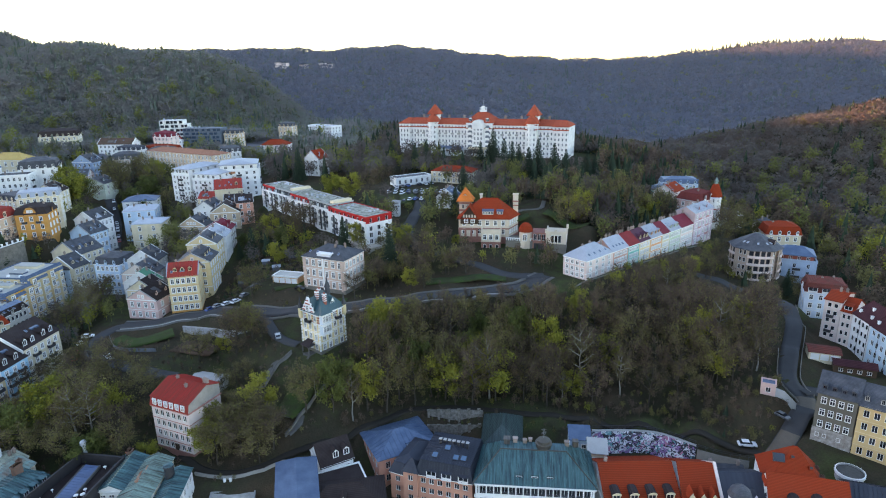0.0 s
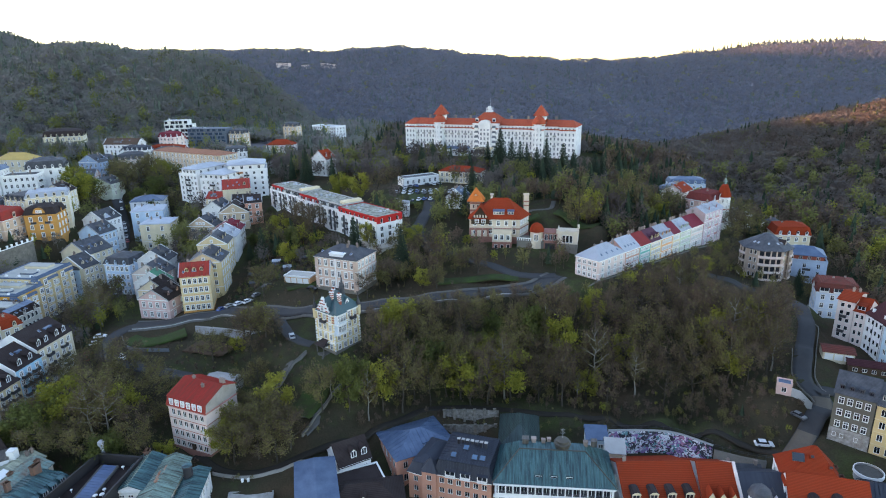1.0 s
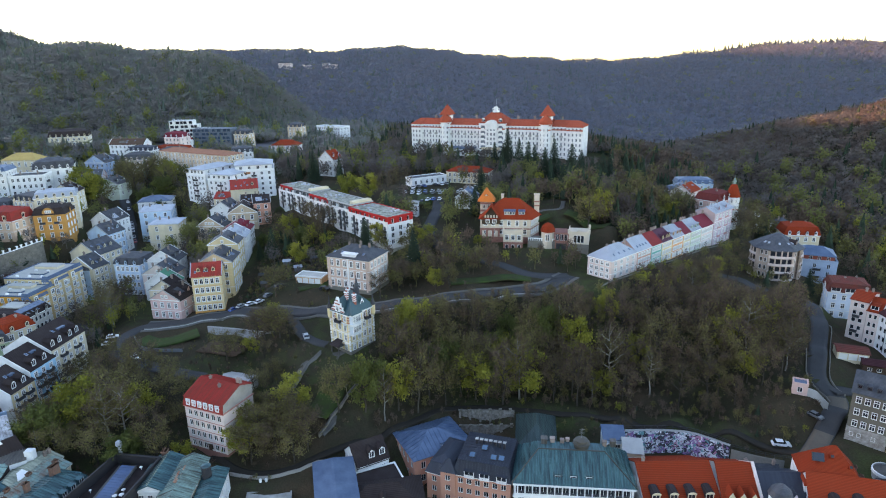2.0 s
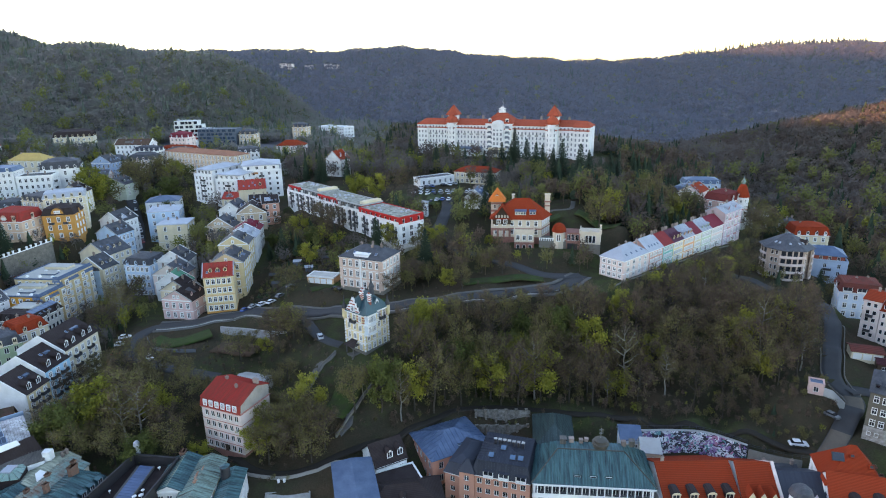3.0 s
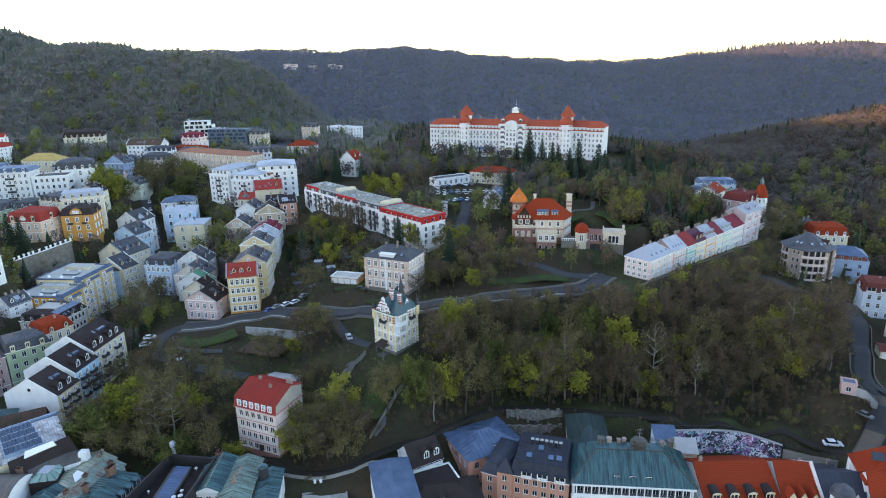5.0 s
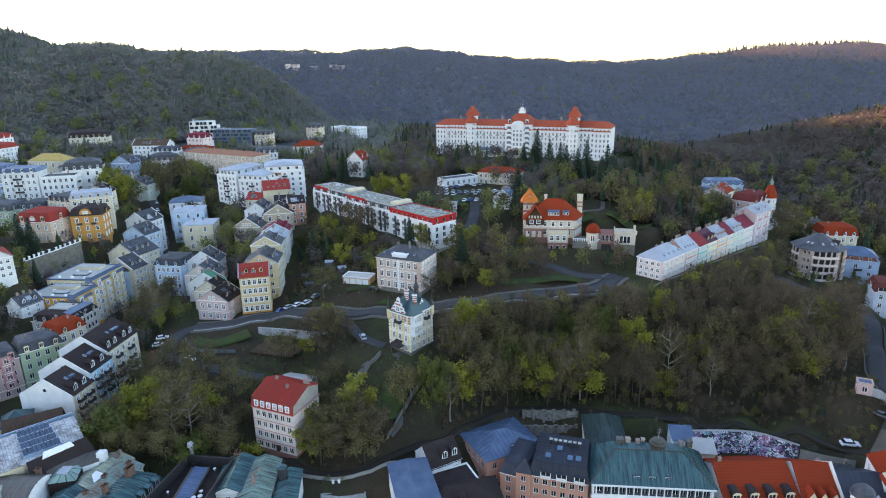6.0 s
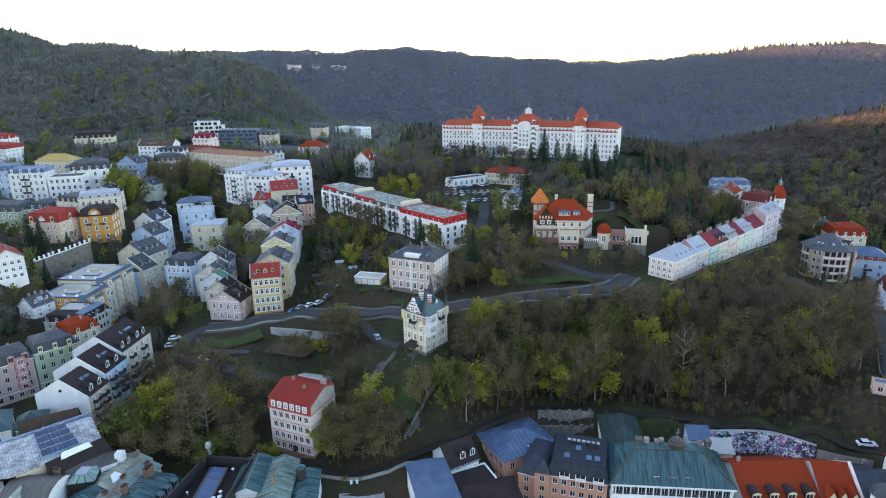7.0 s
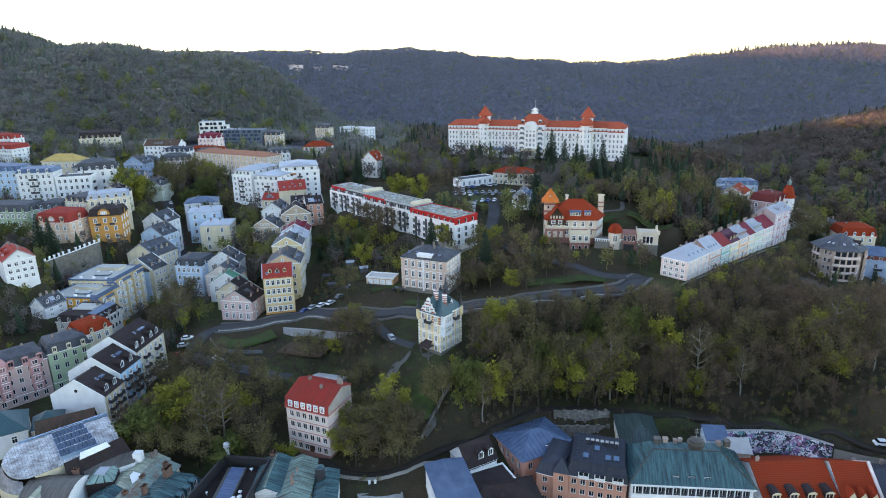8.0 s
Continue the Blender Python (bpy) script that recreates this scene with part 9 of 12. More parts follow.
known((-150, 225, 8), (-150, 205, 7.5), (-155, 280, 14), (-140, 300, 18), (-128, 270, 17), (-150, 325, 24), (-190, 250, 20), (-195, 300, 30), (-170, 380, 33), (-60, 400, 44), (-100, 400, 40), (-110, 470, 38), (-60, 470, 40), (150, 200, 9), (170, 240, 10), (180, 290, 12), (165, 330, 14), (180, 380, 16))
known((-230, 230, 33), (-260, 270, 33), (-300, 330, 38), (-300, 400, 43), (-330, 470, 48), (-270, 450, 42), (-240, 510, 46), (-150, 520, 42), (-100, 560, 38), (-120, 640, 38), (0, 500, 40), (80, 470, 38), (140, 430, 24))

ROADS = {
    "hill_road": (6.4, [(-123.2, 212.1, 14.5), (-112.7, 212.5, 15.0), (-98.7, 215.2, 16.5), (-85.1, 213.6, 19.0), (-65.4, 203.6, 22.9), (-51.5, 198.6, 25.0), (-36.6, 196.9, 26.5), (-24.8, 197.4, 27.8), (-7.0, 200.1, 28.8), (13.7, 205.0, 28.4), (27.2, 208.0, 28.5), (36.9, 217.8, 29.5)]),
    "park_road": (5.5, [(36.9, 217.8, 29.5), (23.8, 217.2, 30.2), (12.2, 225.4, 32.0), (-2.6, 233.3, 34.0), (-14.0, 243.6, 36.0), (-17.0, 258.0, 38.5), (-14.0, 276.0, 40.2), (-12.0, 300.0, 42.2)]),
    "valley_road": (5.3, [(86.1, 139.0, 4.8), (94.5, 146.8, 6.5), (102.6, 154.8, 8.5), (105.5, 160.2, 9.8), (104.5, 168.2, 12.0), (111.1, 180.3, 15.5), (122.4, 199.0, 17.0), (128.0, 215.5, 17.0), (119.6, 224.4, 18.0), (104, 236, 21), (92, 236, 24.5)]),
    "tenement_lane": (5.0, [(105.5, 163.0, 10.1), (110.5, 163.5, 9.7), (116.5, 160.5, 9.2), (124.0, 152.0, 8.4), (130.0, 144.0, 7.8)]),
    "parking_lane": (5.0, [(-120.3, 212.6, 14.3), (-126.6, 207.4, 13.6), (-126.0, 194.8, 13.2), (-114.6, 184.7, 13.8), (-100.5, 179.9, 13.5), (-88.4, 176.2, 12.0)]),
    "villa_drive": (3.6, [(-66.1, 203.0, 22.9), (-59.8, 189.9, 22.5), (-53.8, 181.9, 21.8), (-48.3, 179.4, 20.9)]),
    "steep_street": (6.0, [(-206.0, 367.0, 26), (-193.0, 346.0, 20.5), (-181.5, 322.0, 16), (-173.0, 300, 13), (-164.0, 274.0, 10), (-158.0, 246, 8.0), (-157, 225, 7.2), (-150, 205, 7.0), (-131, 190, 7.5)]),
    "back_lane": (2.2, [(-76.0, 146.0, 3.0), (-66.8, 139.8, 3.2), (-58.2, 137.6, 3.7), (-51.0, 138.9, 4.4), (-44.6, 141.9, 5.6), (-35.5, 146.4, 7.0), (-24.6, 152.4, 7.8), (-13.1, 161.3, 7.2), (-1.7, 164.0, 6.5), (10, 163, 6.1), (30, 160, 6.0), (55, 156, 5.8), (70, 150, 6.3), (86, 139, 5.0)]),
    "garden_path": (1.6, [(-52.8, 172.0, 19.0), (-58.6, 163.7, 14.0), (-50.6, 155.5, 11.8), (-42.2, 153.0, 11.5), (-44.9, 147.3, 8.6)]),
    "park_path": (2.0, [(24.3, 263.6, 44.0), (36, 265, 44), (42.6, 267.4, 44.0), (45.9, 278.0, 45.0)]),
}
for width, pts in ROADS.values():
    for p in pts:
        PADS.append((*p, 1.3))

PAD = np.array(PADS)


def crest(x, y, pts, fall, soft):
    best = np.full(np.shape(x), -1e9)
    for (xa, ya, za), (xb, yb, zb) in zip(pts, pts[1:]):
        dx, dy = xb - xa, yb - ya
        t = np.clip(((x - xa) * dx + (y - ya) * dy) / (dx * dx + dy * dy), 0, 1)
        dist = np.hypot(x - xa - t * dx, y - ya - t * dy)
        best = np.maximum(best, za + (zb - za) * t - fall * (np.sqrt(dist ** 2 + soft ** 2) - soft))
    return best


LEFT_HILL = [(-1500, 150), (-900, 158), (-620, 156), (-529, 150), (-512, 142), (-490, 132), (-467, 131), (-414, 132), (-382, 127), (-357, 120), (-317, 120), (-277, 116), (-258, 109), (-227, 90), (-202, 73), (-179, 54), (-163, 41), (-144, 26), (-100, -12), (0, -60)]
FAR_HILL = [(-2300, 1620, 200), (-1400, 1570, 165), (-900, 1500, 150), (-477, 1500, 144), (-398, 1500, 145), (-307, 1500, 132), (-254, 1500, 138), (-201, 1500, 132), (-135, 1500, 145), (-56, 1500, 134), (143, 1500, 118), (275, 1500, 108), (422, 1500, 105), (514, 1500, 111), (606, 1500, 118), (712, 1500, 123), (803, 1500, 134), (921, 1500, 140), (1025, 1500, 132), (2300, 1450, 160)]
RIGHT_HILL = [(60, -10), (120, 3), (144, 10), (173, 16), (201, 23), (229, 31), (252, 36), (275, 43), (294, 46), (321, 50), (352, 56), (600, 92), (1100, 120)]
# ridges out of view, added to keep low sun off valley and far slope
WEST_SHADE_RIDGE = [(-820, -900, 150), (-800, -200, 160), (-800, 300, 168), (-820, 500, 160), (-900, 700, 140)]
BACK_SHADE_RIDGE = [(-1700, 1150, 150), (-900, 1150, 128), (-560, 1150, 106), (-420, 1150, 80)]
FAR_SHADE_RIDGE = [(-1560, 1080, 300), (-1560, 1900, 300)]


def spur(x, y, pts, y0, fall, soft):
    """A ridge along the line y = y0 whose crest height depends on x alone."""
    p = np.array(pts, float)
    return np.interp(x, p[:, 0], p[:, 1]) - fall * (np.sqrt((y - y0) ** 2 + soft ** 2) - soft)


def hills(x, y):
    h = spur(x, y, LEFT_HILL, 756, 0.40, 60)
    h = np.maximum(h, crest(x, y, FAR_HILL, 0.19, 120))
    h = np.maximum(h, spur(x, y, RIGHT_HILL, 520, 0.20, 50))
    h = np.maximum(h, crest(x, y, WEST_SHADE_RIDGE, 0.38, 60))
    h = np.maximum(h, crest(x, y, BACK_SHADE_RIDGE, 0.4, 60))
    h = np.maximum(h, crest(x, y, FAR_SHADE_RIDGE, 0.5, 60))
    bumps = 2.4 * np.sin(x * 0.021 + 1.3) * np.sin(y * 0.017) + 1.6 * np.sin(x * 0.057 + y * 0.043) + 1.2 * np.sin(x * 0.11 - y * 0.09 + 2)
    return h + bumps


def ground_z(x, y):
    """Height of the land at arrays x, y."""
    x, y = np.atleast_1d(np.asarray(x, float)), np.atleast_1d(np.asarray(y, float))
    out = np.empty(x.shape)
    for i in range(0, len(x), 4000):
        xs, ys = x[i:i + 4000, None], y[i:i + 4000, None]
        d2 = (xs - PAD[None, :, 0]) ** 2 + (ys - PAD[None, :, 1]) ** 2
        wgt = PAD[None, :, 3] / (d2 + 5.0) ** 2
        base = (wgt * PAD[None, :, 2]).sum(1) / wgt.sum(1)
        base += (0.0 - base) * np.clip((np.sqrt(d2.min(1)) - 90) / 160, 0, 1)
        hill = hills(x[i:i + 4000], y[i:i + 4000])
        near_pad = np.clip((60 - np.sqrt(d2.min(1))) / 45, 0, 1)
        hill = hill - near_pad * 40
        k = 6.0
        m = np.maximum(base, hill)
        out[i:i + 4000] = m + k * np.log1p(np.exp(-np.abs(base - hill) / k))
    return out


def axis(lo, hi, step, far_lo, far_hi, grow=1.16):
    mid = list(np.arange(lo, hi + step / 2, step))
    s, v, right = step, hi, []
    while v < far_hi:
        s *= grow
        v += s
        right.append(min(v, far_hi))
    s, v, left = step, lo, []
    while v > far_lo:
        s *= grow
        v -= s
        left.append(max(v, far_lo))
    return np.array(left[::-1] + mid + right)


def grass_material():
    m = bpy.data.materials.new("woodland_floor")
    m.use_nodes = True
    n, ln = m.node_tree.nodes, m.node_tree.links
    b = n["Principled BSDF"]
    b.inputs["Roughness"].default_value, b.inputs["Specular IOR Level"].default_value = 0.95, 0.05
    geo = n.new("ShaderNodeNewGeometry")
    noises = []
    for scale in (0.035, 0.3, 2.5):
        t = n.new("ShaderNodeTexNoise")
        t.inputs["Scale"].default_value, t.inputs["Detail"].default_value = scale, 6.0
        ln.new(geo.outputs["Position"], t.inputs["Vector"])
        noises.append(t)
    ramp = n.new("ShaderNodeValToRGB")
    e = ramp.color_ramp.elements
    e[0].position, e[0].color = 0.40, (0.068, 0.048, 0.031, 1)
    e[1].position, e[1].color = 0.62, (0.056, 0.070, 0.026, 1)
    mid = ramp.color_ramp.elements.new(0.5)
    mid.color = (0.046, 0.041, 0.026, 1)
    add = n.new("ShaderNodeMath")
    add.operation = "MULTIPLY_ADD"
    add.inputs[1].default_value, add.inputs[2].default_value = 0.5, 0.25
    ln.new(noises[1].outputs["Fac"], add.inputs[0])
    avg = n.new("ShaderNodeMath")
    avg.operation = "ADD"
    half = n.new("ShaderNodeMath")
    half.operation = "MULTIPLY"
    half.inputs[1].default_value = 0.5
    ln.new(noises[0].outputs["Fac"], avg.inputs[0])
    ln.new(add.outputs[0], avg.inputs[1])
    ln.new(avg.outputs[0], half.inputs[0])
    ln.new(half.outputs[0], ramp.inputs["Fac"])
    hsv = n.new("ShaderNodeHueSaturation")
    va = n.new("ShaderNodeMath")
    va.operation = "MULTIPLY_ADD"
    va.inputs[1].default_value, va.inputs[2].default_value = 0.9, 0.55
    ln.new(noises[2].outputs["Fac"], va.inputs[0])
    ln.new(va.outputs[0], hsv.inputs["Value"])
    ln.new(ramp.outputs["Color"], hsv.inputs["Color"])
    ln.new(hsv.outputs["Color"], b.inputs["Base Color"])
    bp = n.new("ShaderNodeBump")
    bp.inputs["Strength"].default_value, bp.inputs["Distance"].default_value = 0.6, 0.4
    ln.new(noises[2].outputs["Fac"], bp.inputs["Height"])
    ln.new(bp.outputs["Normal"], b.inputs["Normal"])
    return m


gx, gy = axis(-330, 200, 2.6, -4300, 4300), axis(100, 470, 2.6, -4000, 4500)
GX, GY = np.meshgrid(gx, gy)
GZ = ground_z(GX.ravel(), GY.ravel())
nx, ny = len(gx), len(gy)
idx = np.arange(nx * ny).reshape(ny, nx)
quads = np.stack([idx[:-1, :-1], idx[:-1, 1:], idx[1:, 1:], idx[1:, :-1]], -1).reshape(-1, 4)
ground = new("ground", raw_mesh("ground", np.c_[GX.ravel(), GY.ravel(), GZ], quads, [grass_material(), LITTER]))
tagged(ground, "wooded hillside ground with leaf litter and grass", "ground", kind="structure")
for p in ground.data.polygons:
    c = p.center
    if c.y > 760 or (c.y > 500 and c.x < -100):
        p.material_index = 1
    p.use_smooth = True


def sheet_z(x, y):
    """Height of the ground sheet itself (between its grid points) at arrays x, y."""
    x, y = np.atleast_1d(np.asarray(x, float)), np.atleast_1d(np.asarray(y, float))
    i = np.clip(np.searchsorted(gx, x) - 1, 0, nx - 2)
    j = np.clip(np.searchsorted(gy, y) - 1, 0, ny - 2)
    fx, fy = (x - gx[i]) / (gx[i + 1] - gx[i]), (y - gy[j]) / (gy[j + 1] - gy[j])
    z = GZ.reshape(ny, nx)
    return (z[j, i] * (1 - fx) + z[j, i + 1] * fx) * (1 - fy) + (z[j + 1, i] * (1 - fx) + z[j + 1, i + 1] * fx) * fy


def smooth_line(pts, step=2.0):
    """Points along a smooth curve through pts (x, y)."""
    p = np.array([q[:2] for q in pts], float)
    p = np.vstack([2 * p[0] - p[1], p, 2 * p[-1] - p[-2]])
    out = []
    for i in range(1, len(p) - 2):
        n = max(2, int(np.hypot(*(p[i + 1] - p[i])) / step))
        for t in np.arange(n) / n:
            a, b, c, d = p[i - 1], p[i], p[i + 1], p[i + 2]
            out.append(0.5 * (2 * b + (c - a) * t + (2 * a - 5 * b + 4 * c - d) * t ** 2 + (3 * b - a - 3 * c + d) * t ** 3))
    out.append(p[-2])
    return np.array(out)


ROAD_LINES = []


def strip(name, pts, width, material, label, lift=0.12, category="road", kind="structure", thick=0.3, offset=0.0, store=True):
    """A band laid over the land along a line."""
    c = smooth_line(pts)
    t = np.gradient(c, axis=0)
    t /= np.linalg.norm(t, axis=1)[:, None]
    nrm = np.c_[-t[:, 1], t[:, 0]]
    c = c + nrm * offset
    if store:
        ROAD_LINES.append((c, width))
    cols = 5
    offs = np.linspace(-width / 2, width / 2, cols)
    pts3 = []
    for o in offs:
        q = c + nrm * o
        pts3.append(np.c_[q, sheet_z(q[:, 0], q[:, 1])])
    z = np.max([p[:, 2] for p in pts3], axis=0)
    z = np.convolve(np.r_[z[:1], z[:1], z, z[-1:], z[-1:]], np.ones(5) / 5, "valid")
    z = np.maximum(z, np.max([p[:, 2] for p in pts3], axis=0)) + lift
    n = len(c)
    top = [np.c_[c + nrm * o, z] for o in offs]
    rows = [np.c_[c + nrm * offs[0], z - thick]] + top + [np.c_[c + nrm * offs[-1], z - thick]]
    v = np.vstack(rows)
    ids = np.arange(len(v)).reshape(len(rows), n)
    f = np.stack([ids[:-1, :-1], ids[:-1, 1:], ids[1:, 1:], ids[1:, :-1]], -1).reshape(-1, 4)[:, ::-1]
    me = raw_mesh(name, v, f, [material])
    return tagged(new(name, me), label, category, kind=kind)


for rname, (width, pts) in ROADS.items():
    path = "path" in rname
    strip(rname, pts, width, PAVING if path else DIRT if rname == "back_lane" else ASPHALT, "grey %s across the wooded slope" % ("footpath" if path else "asphalt road"), thick=0.5, category="path" if path else "road")
    if rname == "valley_road":
        strip("cobbled_ramp", pts[:4], width - 0.4, mat("brown_cobbles", (0.150, 0.125, 0.098), 0.95, 0.35, 0.25, 6, 0.3, col2=(0.10, 0.085, 0.07), amount=0.7), "worn brown cobbled ramp of the valley road", 0.2, thick=0.3, store=False)
    if rname == "hill_road":
        for side in (-1, 1):
            strip("pavement", pts, 1.3, PAVING, "paved footway with raised kerb beside the road", 0.26, "pavement", thick=0.6, offset=side * (width / 2 + 0.7), store=False)


def wall_line(name, pts, height, thick, material, label, category="wall", below=2.0, top=None, cap=None):
    """An upright wall along a line; top: level, else height above the land."""
    c = smooth_line(pts, 2.5)
    t = np.gradient(c, axis=0)
    t /= np.linalg.norm(t, axis=1)[:, None]
    nrm = np.c_[-t[:, 1], t[:, 0]] * thick / 2
    zg = sheet_z(c[:, 0], c[:, 1])
    zt = zg + height if top is None else np.linspace(top[0], top[1], len(c))
    th = tagged(new(name), label, category)
    rows = [np.c_[c - nrm, np.minimum(zg, zt) - below], np.c_[c - nrm, zt], np.c_[c + nrm, zt], np.c_[c + nrm, np.minimum(zg, zt) - below]]
    v = np.vstack(rows)
    ids = np.arange(len(v)).reshape(4, len(c))
    f = np.stack([ids[:-1, :-1], ids[:-1, 1:], ids[1:, 1:], ids[1:, :-1]], -1).reshape(-1, 4)
    ends = np.array([[ids[0, 0], ids[1, 0], ids[2, 0], ids[3, 0]], [ids[3, -1], ids[2, -1], ids[1, -1], ids[0, -1]]])
    ob = new("masonry", raw_mesh(name, v, np.vstack([f, ends])[:, ::-1], [material]))
    ob.parent = th
    if cap:
        nrm2 = nrm * 1.35
        rows = [np.c_[c - nrm2, zt], np.c_[c - nrm2, zt + 0.18], np.c_[c + nrm2, zt + 0.18], np.c_[c + nrm2, zt]]
        ob = new("coping", raw_mesh(name, np.vstack(rows), f[:, ::-1], [cap]))
        ob.parent = th
    return th

# ---------------------------------------------------------------- walls, terraces, cars
def mural_material():
    """A wall painted all over with overlapping shapes in violet, white, black, pink and teal."""
    m = bpy.data.materials.new("painted_mural")
    m.use_nodes = True
    n, ln = m.node_tree.nodes, m.node_tree.links
    b = n["Principled BSDF"]
    b.inputs["Roughness"].default_value = 0.8
    geo = n.new("ShaderNodeNewGeometry")
    warp = n.new("ShaderNodeTexNoise")
    warp.inputs["Scale"].default_value = 0.7
    ln.new(geo.outputs["Position"], warp.inputs["Vector"])
    add = n.new("ShaderNodeVectorMath")
    add.operation = "MULTIPLY_ADD"
    add.inputs[1].default_value = (4.0, 4.0, 4.0)
    ln.new(warp.outputs["Color"], add.inputs[0])
    ln.new(geo.outputs["Position"], add.inputs[2])
    last = None
    for scale in (0.5, 1.5):
        v = n.new("ShaderNodeTexVoronoi")
        v.inputs["Scale"].default_value = scale
        ln.new(add.outputs[0], v.inputs["Vector"])
        sep = n.new("ShaderNodeSeparateColor")
        ln.new(v.outputs["Color"], sep.inputs["Color"])
        ramp = n.new("ShaderNodeValToRGB")
        ramp.color_ramp.interpolation = "CONSTANT"
        cols = ((0.0, (0.02, 0.02, 0.03)), (0.24, (0.24, 0.13, 0.28)), (0.36, (0.60, 0.60, 0.62)), (0.48, (0.45, 0.44, 0.47)), (0.58, (0.10, 0.26, 0.27)), (0.70, (0.38, 0.16, 0.24)), (0.78, (0.66, 0.66, 0.68)), (0.90, (0.04, 0.04, 0.05)))
        e = ramp.color_ramp.elements
        e[0].color, e[1].position, e[1].color = (*cols[0][1], 1), cols[1][0], (*cols[1][1], 1)
        for p, c in cols[2:]:
            e.new(p).color = (*c, 1)
        ln.new(sep.outputs["Red"], ramp.inputs["Fac"])
        if last is None:
            last = ramp
        else:
            mix = n.new("ShaderNodeMix")
            mix.data_type = "RGBA"
            step = n.new("ShaderNodeMath")
            step.operation = "GREATER_THAN"
            step.inputs[1].default_value = 0.5
            ln.new(sep.outputs["Green"], step.inputs[0])
            ln.new(step.outputs[0], mix.inputs["Factor"])
            ln.new(last.outputs["Color"], mix.inputs["A"])
            ln.new(ramp.outputs["Color"], mix.inputs["B"])
            ln.new(mix.outputs["Result"], b.inputs["Base Color"])
    return m


wall_line("mural_wall", [(40.6, 151.6), (50, 151.6), (58, 150.6), (63, 147.6), (67.3, 144.0)], 0, 0.6, mural_material(), "retaining wall painted with a bright violet mural", top=(5.7, 5.4), below=8, cap=CONC)
wall_line("retaining_wall", [(67.6, 143.8), (73, 140.5), (79, 138.0)], 0, 0.5, STONE, "weathered retaining wall behind the roofs", top=(4.4, 4.6), below=5)
ROUGH = mat("rough_brown_terrace_stone", (0.27, 0.245, 0.21), 0.95, 0.5, 1.1, 4, 0.5, col2=(0.07, 0.065, 0.05), amount=0.9)
wall_line("stone_terrace", [(-6.5, 160.4), (2.0, 160.2), (10.0, 159.6)], 0, 0.6, ROUGH, "rough brown stone terrace wall with piers", top=(8.0, 7.8), below=5)
wall_line("stone_terrace", [(-6.2, 156.8), (9.4, 156.4)], 0, 0.5, ROUGH, "lower rough stone terrace wall", top=(5.2, 5.0), below=5)
for y, z, lab in ((159.9, 8.2, "upper"), (156.3, 5.4, "lower")):
    for k in range(6):
        bm = bmesh.new()
        x0 = -6.2 + 3.0 * k
        box(bm, -0.35, -0.35, -4.2, 0.35, 0.25, 0)
        box(bm, -0.45, -0.45, 0, 0.45, 0.35, 0.2)
        ob = new("pier", mesh_of(bm, ROUGH))
        ob.matrix_basis = pose(x0, y - 0.1, z)
        tagged(ob, "brown stone pier of the %s terrace wall" % lab, "pier", "terrace piers")
wall_line("retaining_wall", [(-97.0, 205.6), (-86, 201.5), (-76.0, 197.0), (-70, 195.2)], 0, 0.5, mat("whitewashed_wall", (0.36, 0.38, 0.40), 0.9, 0.3, 0.3, 3, 0.2, col2=(0.16, 0.15, 0.13), amount=0.8), "stained white retaining wall below the road", top=(16.6, 18.6), below=4, cap=CONC)
wall_line("parapet_wall", [(-122.0, 208.6), (-112, 209.0), (-99, 211.4), (-86, 209.6), (-72, 203.5), (-66, 199.8)], 0.75, 0.35, CONC, "low concrete parapet along the road", cap=PAVING)
wall_line("lane_fence", [(-123.0, 203.0), (-117.2, 195.4), (-110, 192.4), (-101.2, 192.1)], 1.3, 0.12, mat("grey_board_fence", (0.16, 0.17, 0.18), 0.8), "grey board fence above the lane", category="fence")
wall_line("garden_wall", [(-49.5, 175.0), (-54.5, 167.0), (-57.5, 163.0)], 1.1, 0.4, STONE, "stone garden wall below the ornate villa", cap=PAVING)
wall_line("garden_wall", [(-36.2, 167.5), (-39.4, 160.8), (-42.5, 153.5), (-45.6, 146.8)], 1.0, 0.4, STONE, "stepped stone garden wall", cap=PAVING)
wall_line("garden_wall", [(-49.2, 153.8), (-42.6, 153.2)], 0.8, 0.4, PAVING, "short pale garden wall", cap=PAVING)
TERRACE = [(-208.7, 251.0), (-204.5, 257.5), (-201.5, 262.3), (-196.3, 272.2)]
wall_line("terrace_balustrade", TERRACE, 0, 0.6, mat("mossy_brown_stone", (0.20, 0.175, 0.145), 0.95, 0.45, 0.7, 3, 0.5, col2=(0.09, 0.085, 0.06), amount=0.8), "rough stone terrace wall below the villas", top=(29.6, 32.2), below=8, cap=TRIM)
line = smooth_line(TERRACE, 1.9)
for k, (x, y) in enumerate(line):
    bm = bmesh.new()
    box(bm, -0.3, -0.3, 0, 0.3, 0.3, 1.15)
    box(bm, -0.42, -0.42, 1.15, 0.42, 0.42, 1.4)
    ob = new("balustrade_post", mesh_of(bm, TRIM))
    ob.matrix_basis = pose(x, y, 29.75 + 2.6 * k / (len(line) - 1), 0, 0, 68)
    tagged(ob, "white stone post of the villa terrace", "post", "terrace posts")

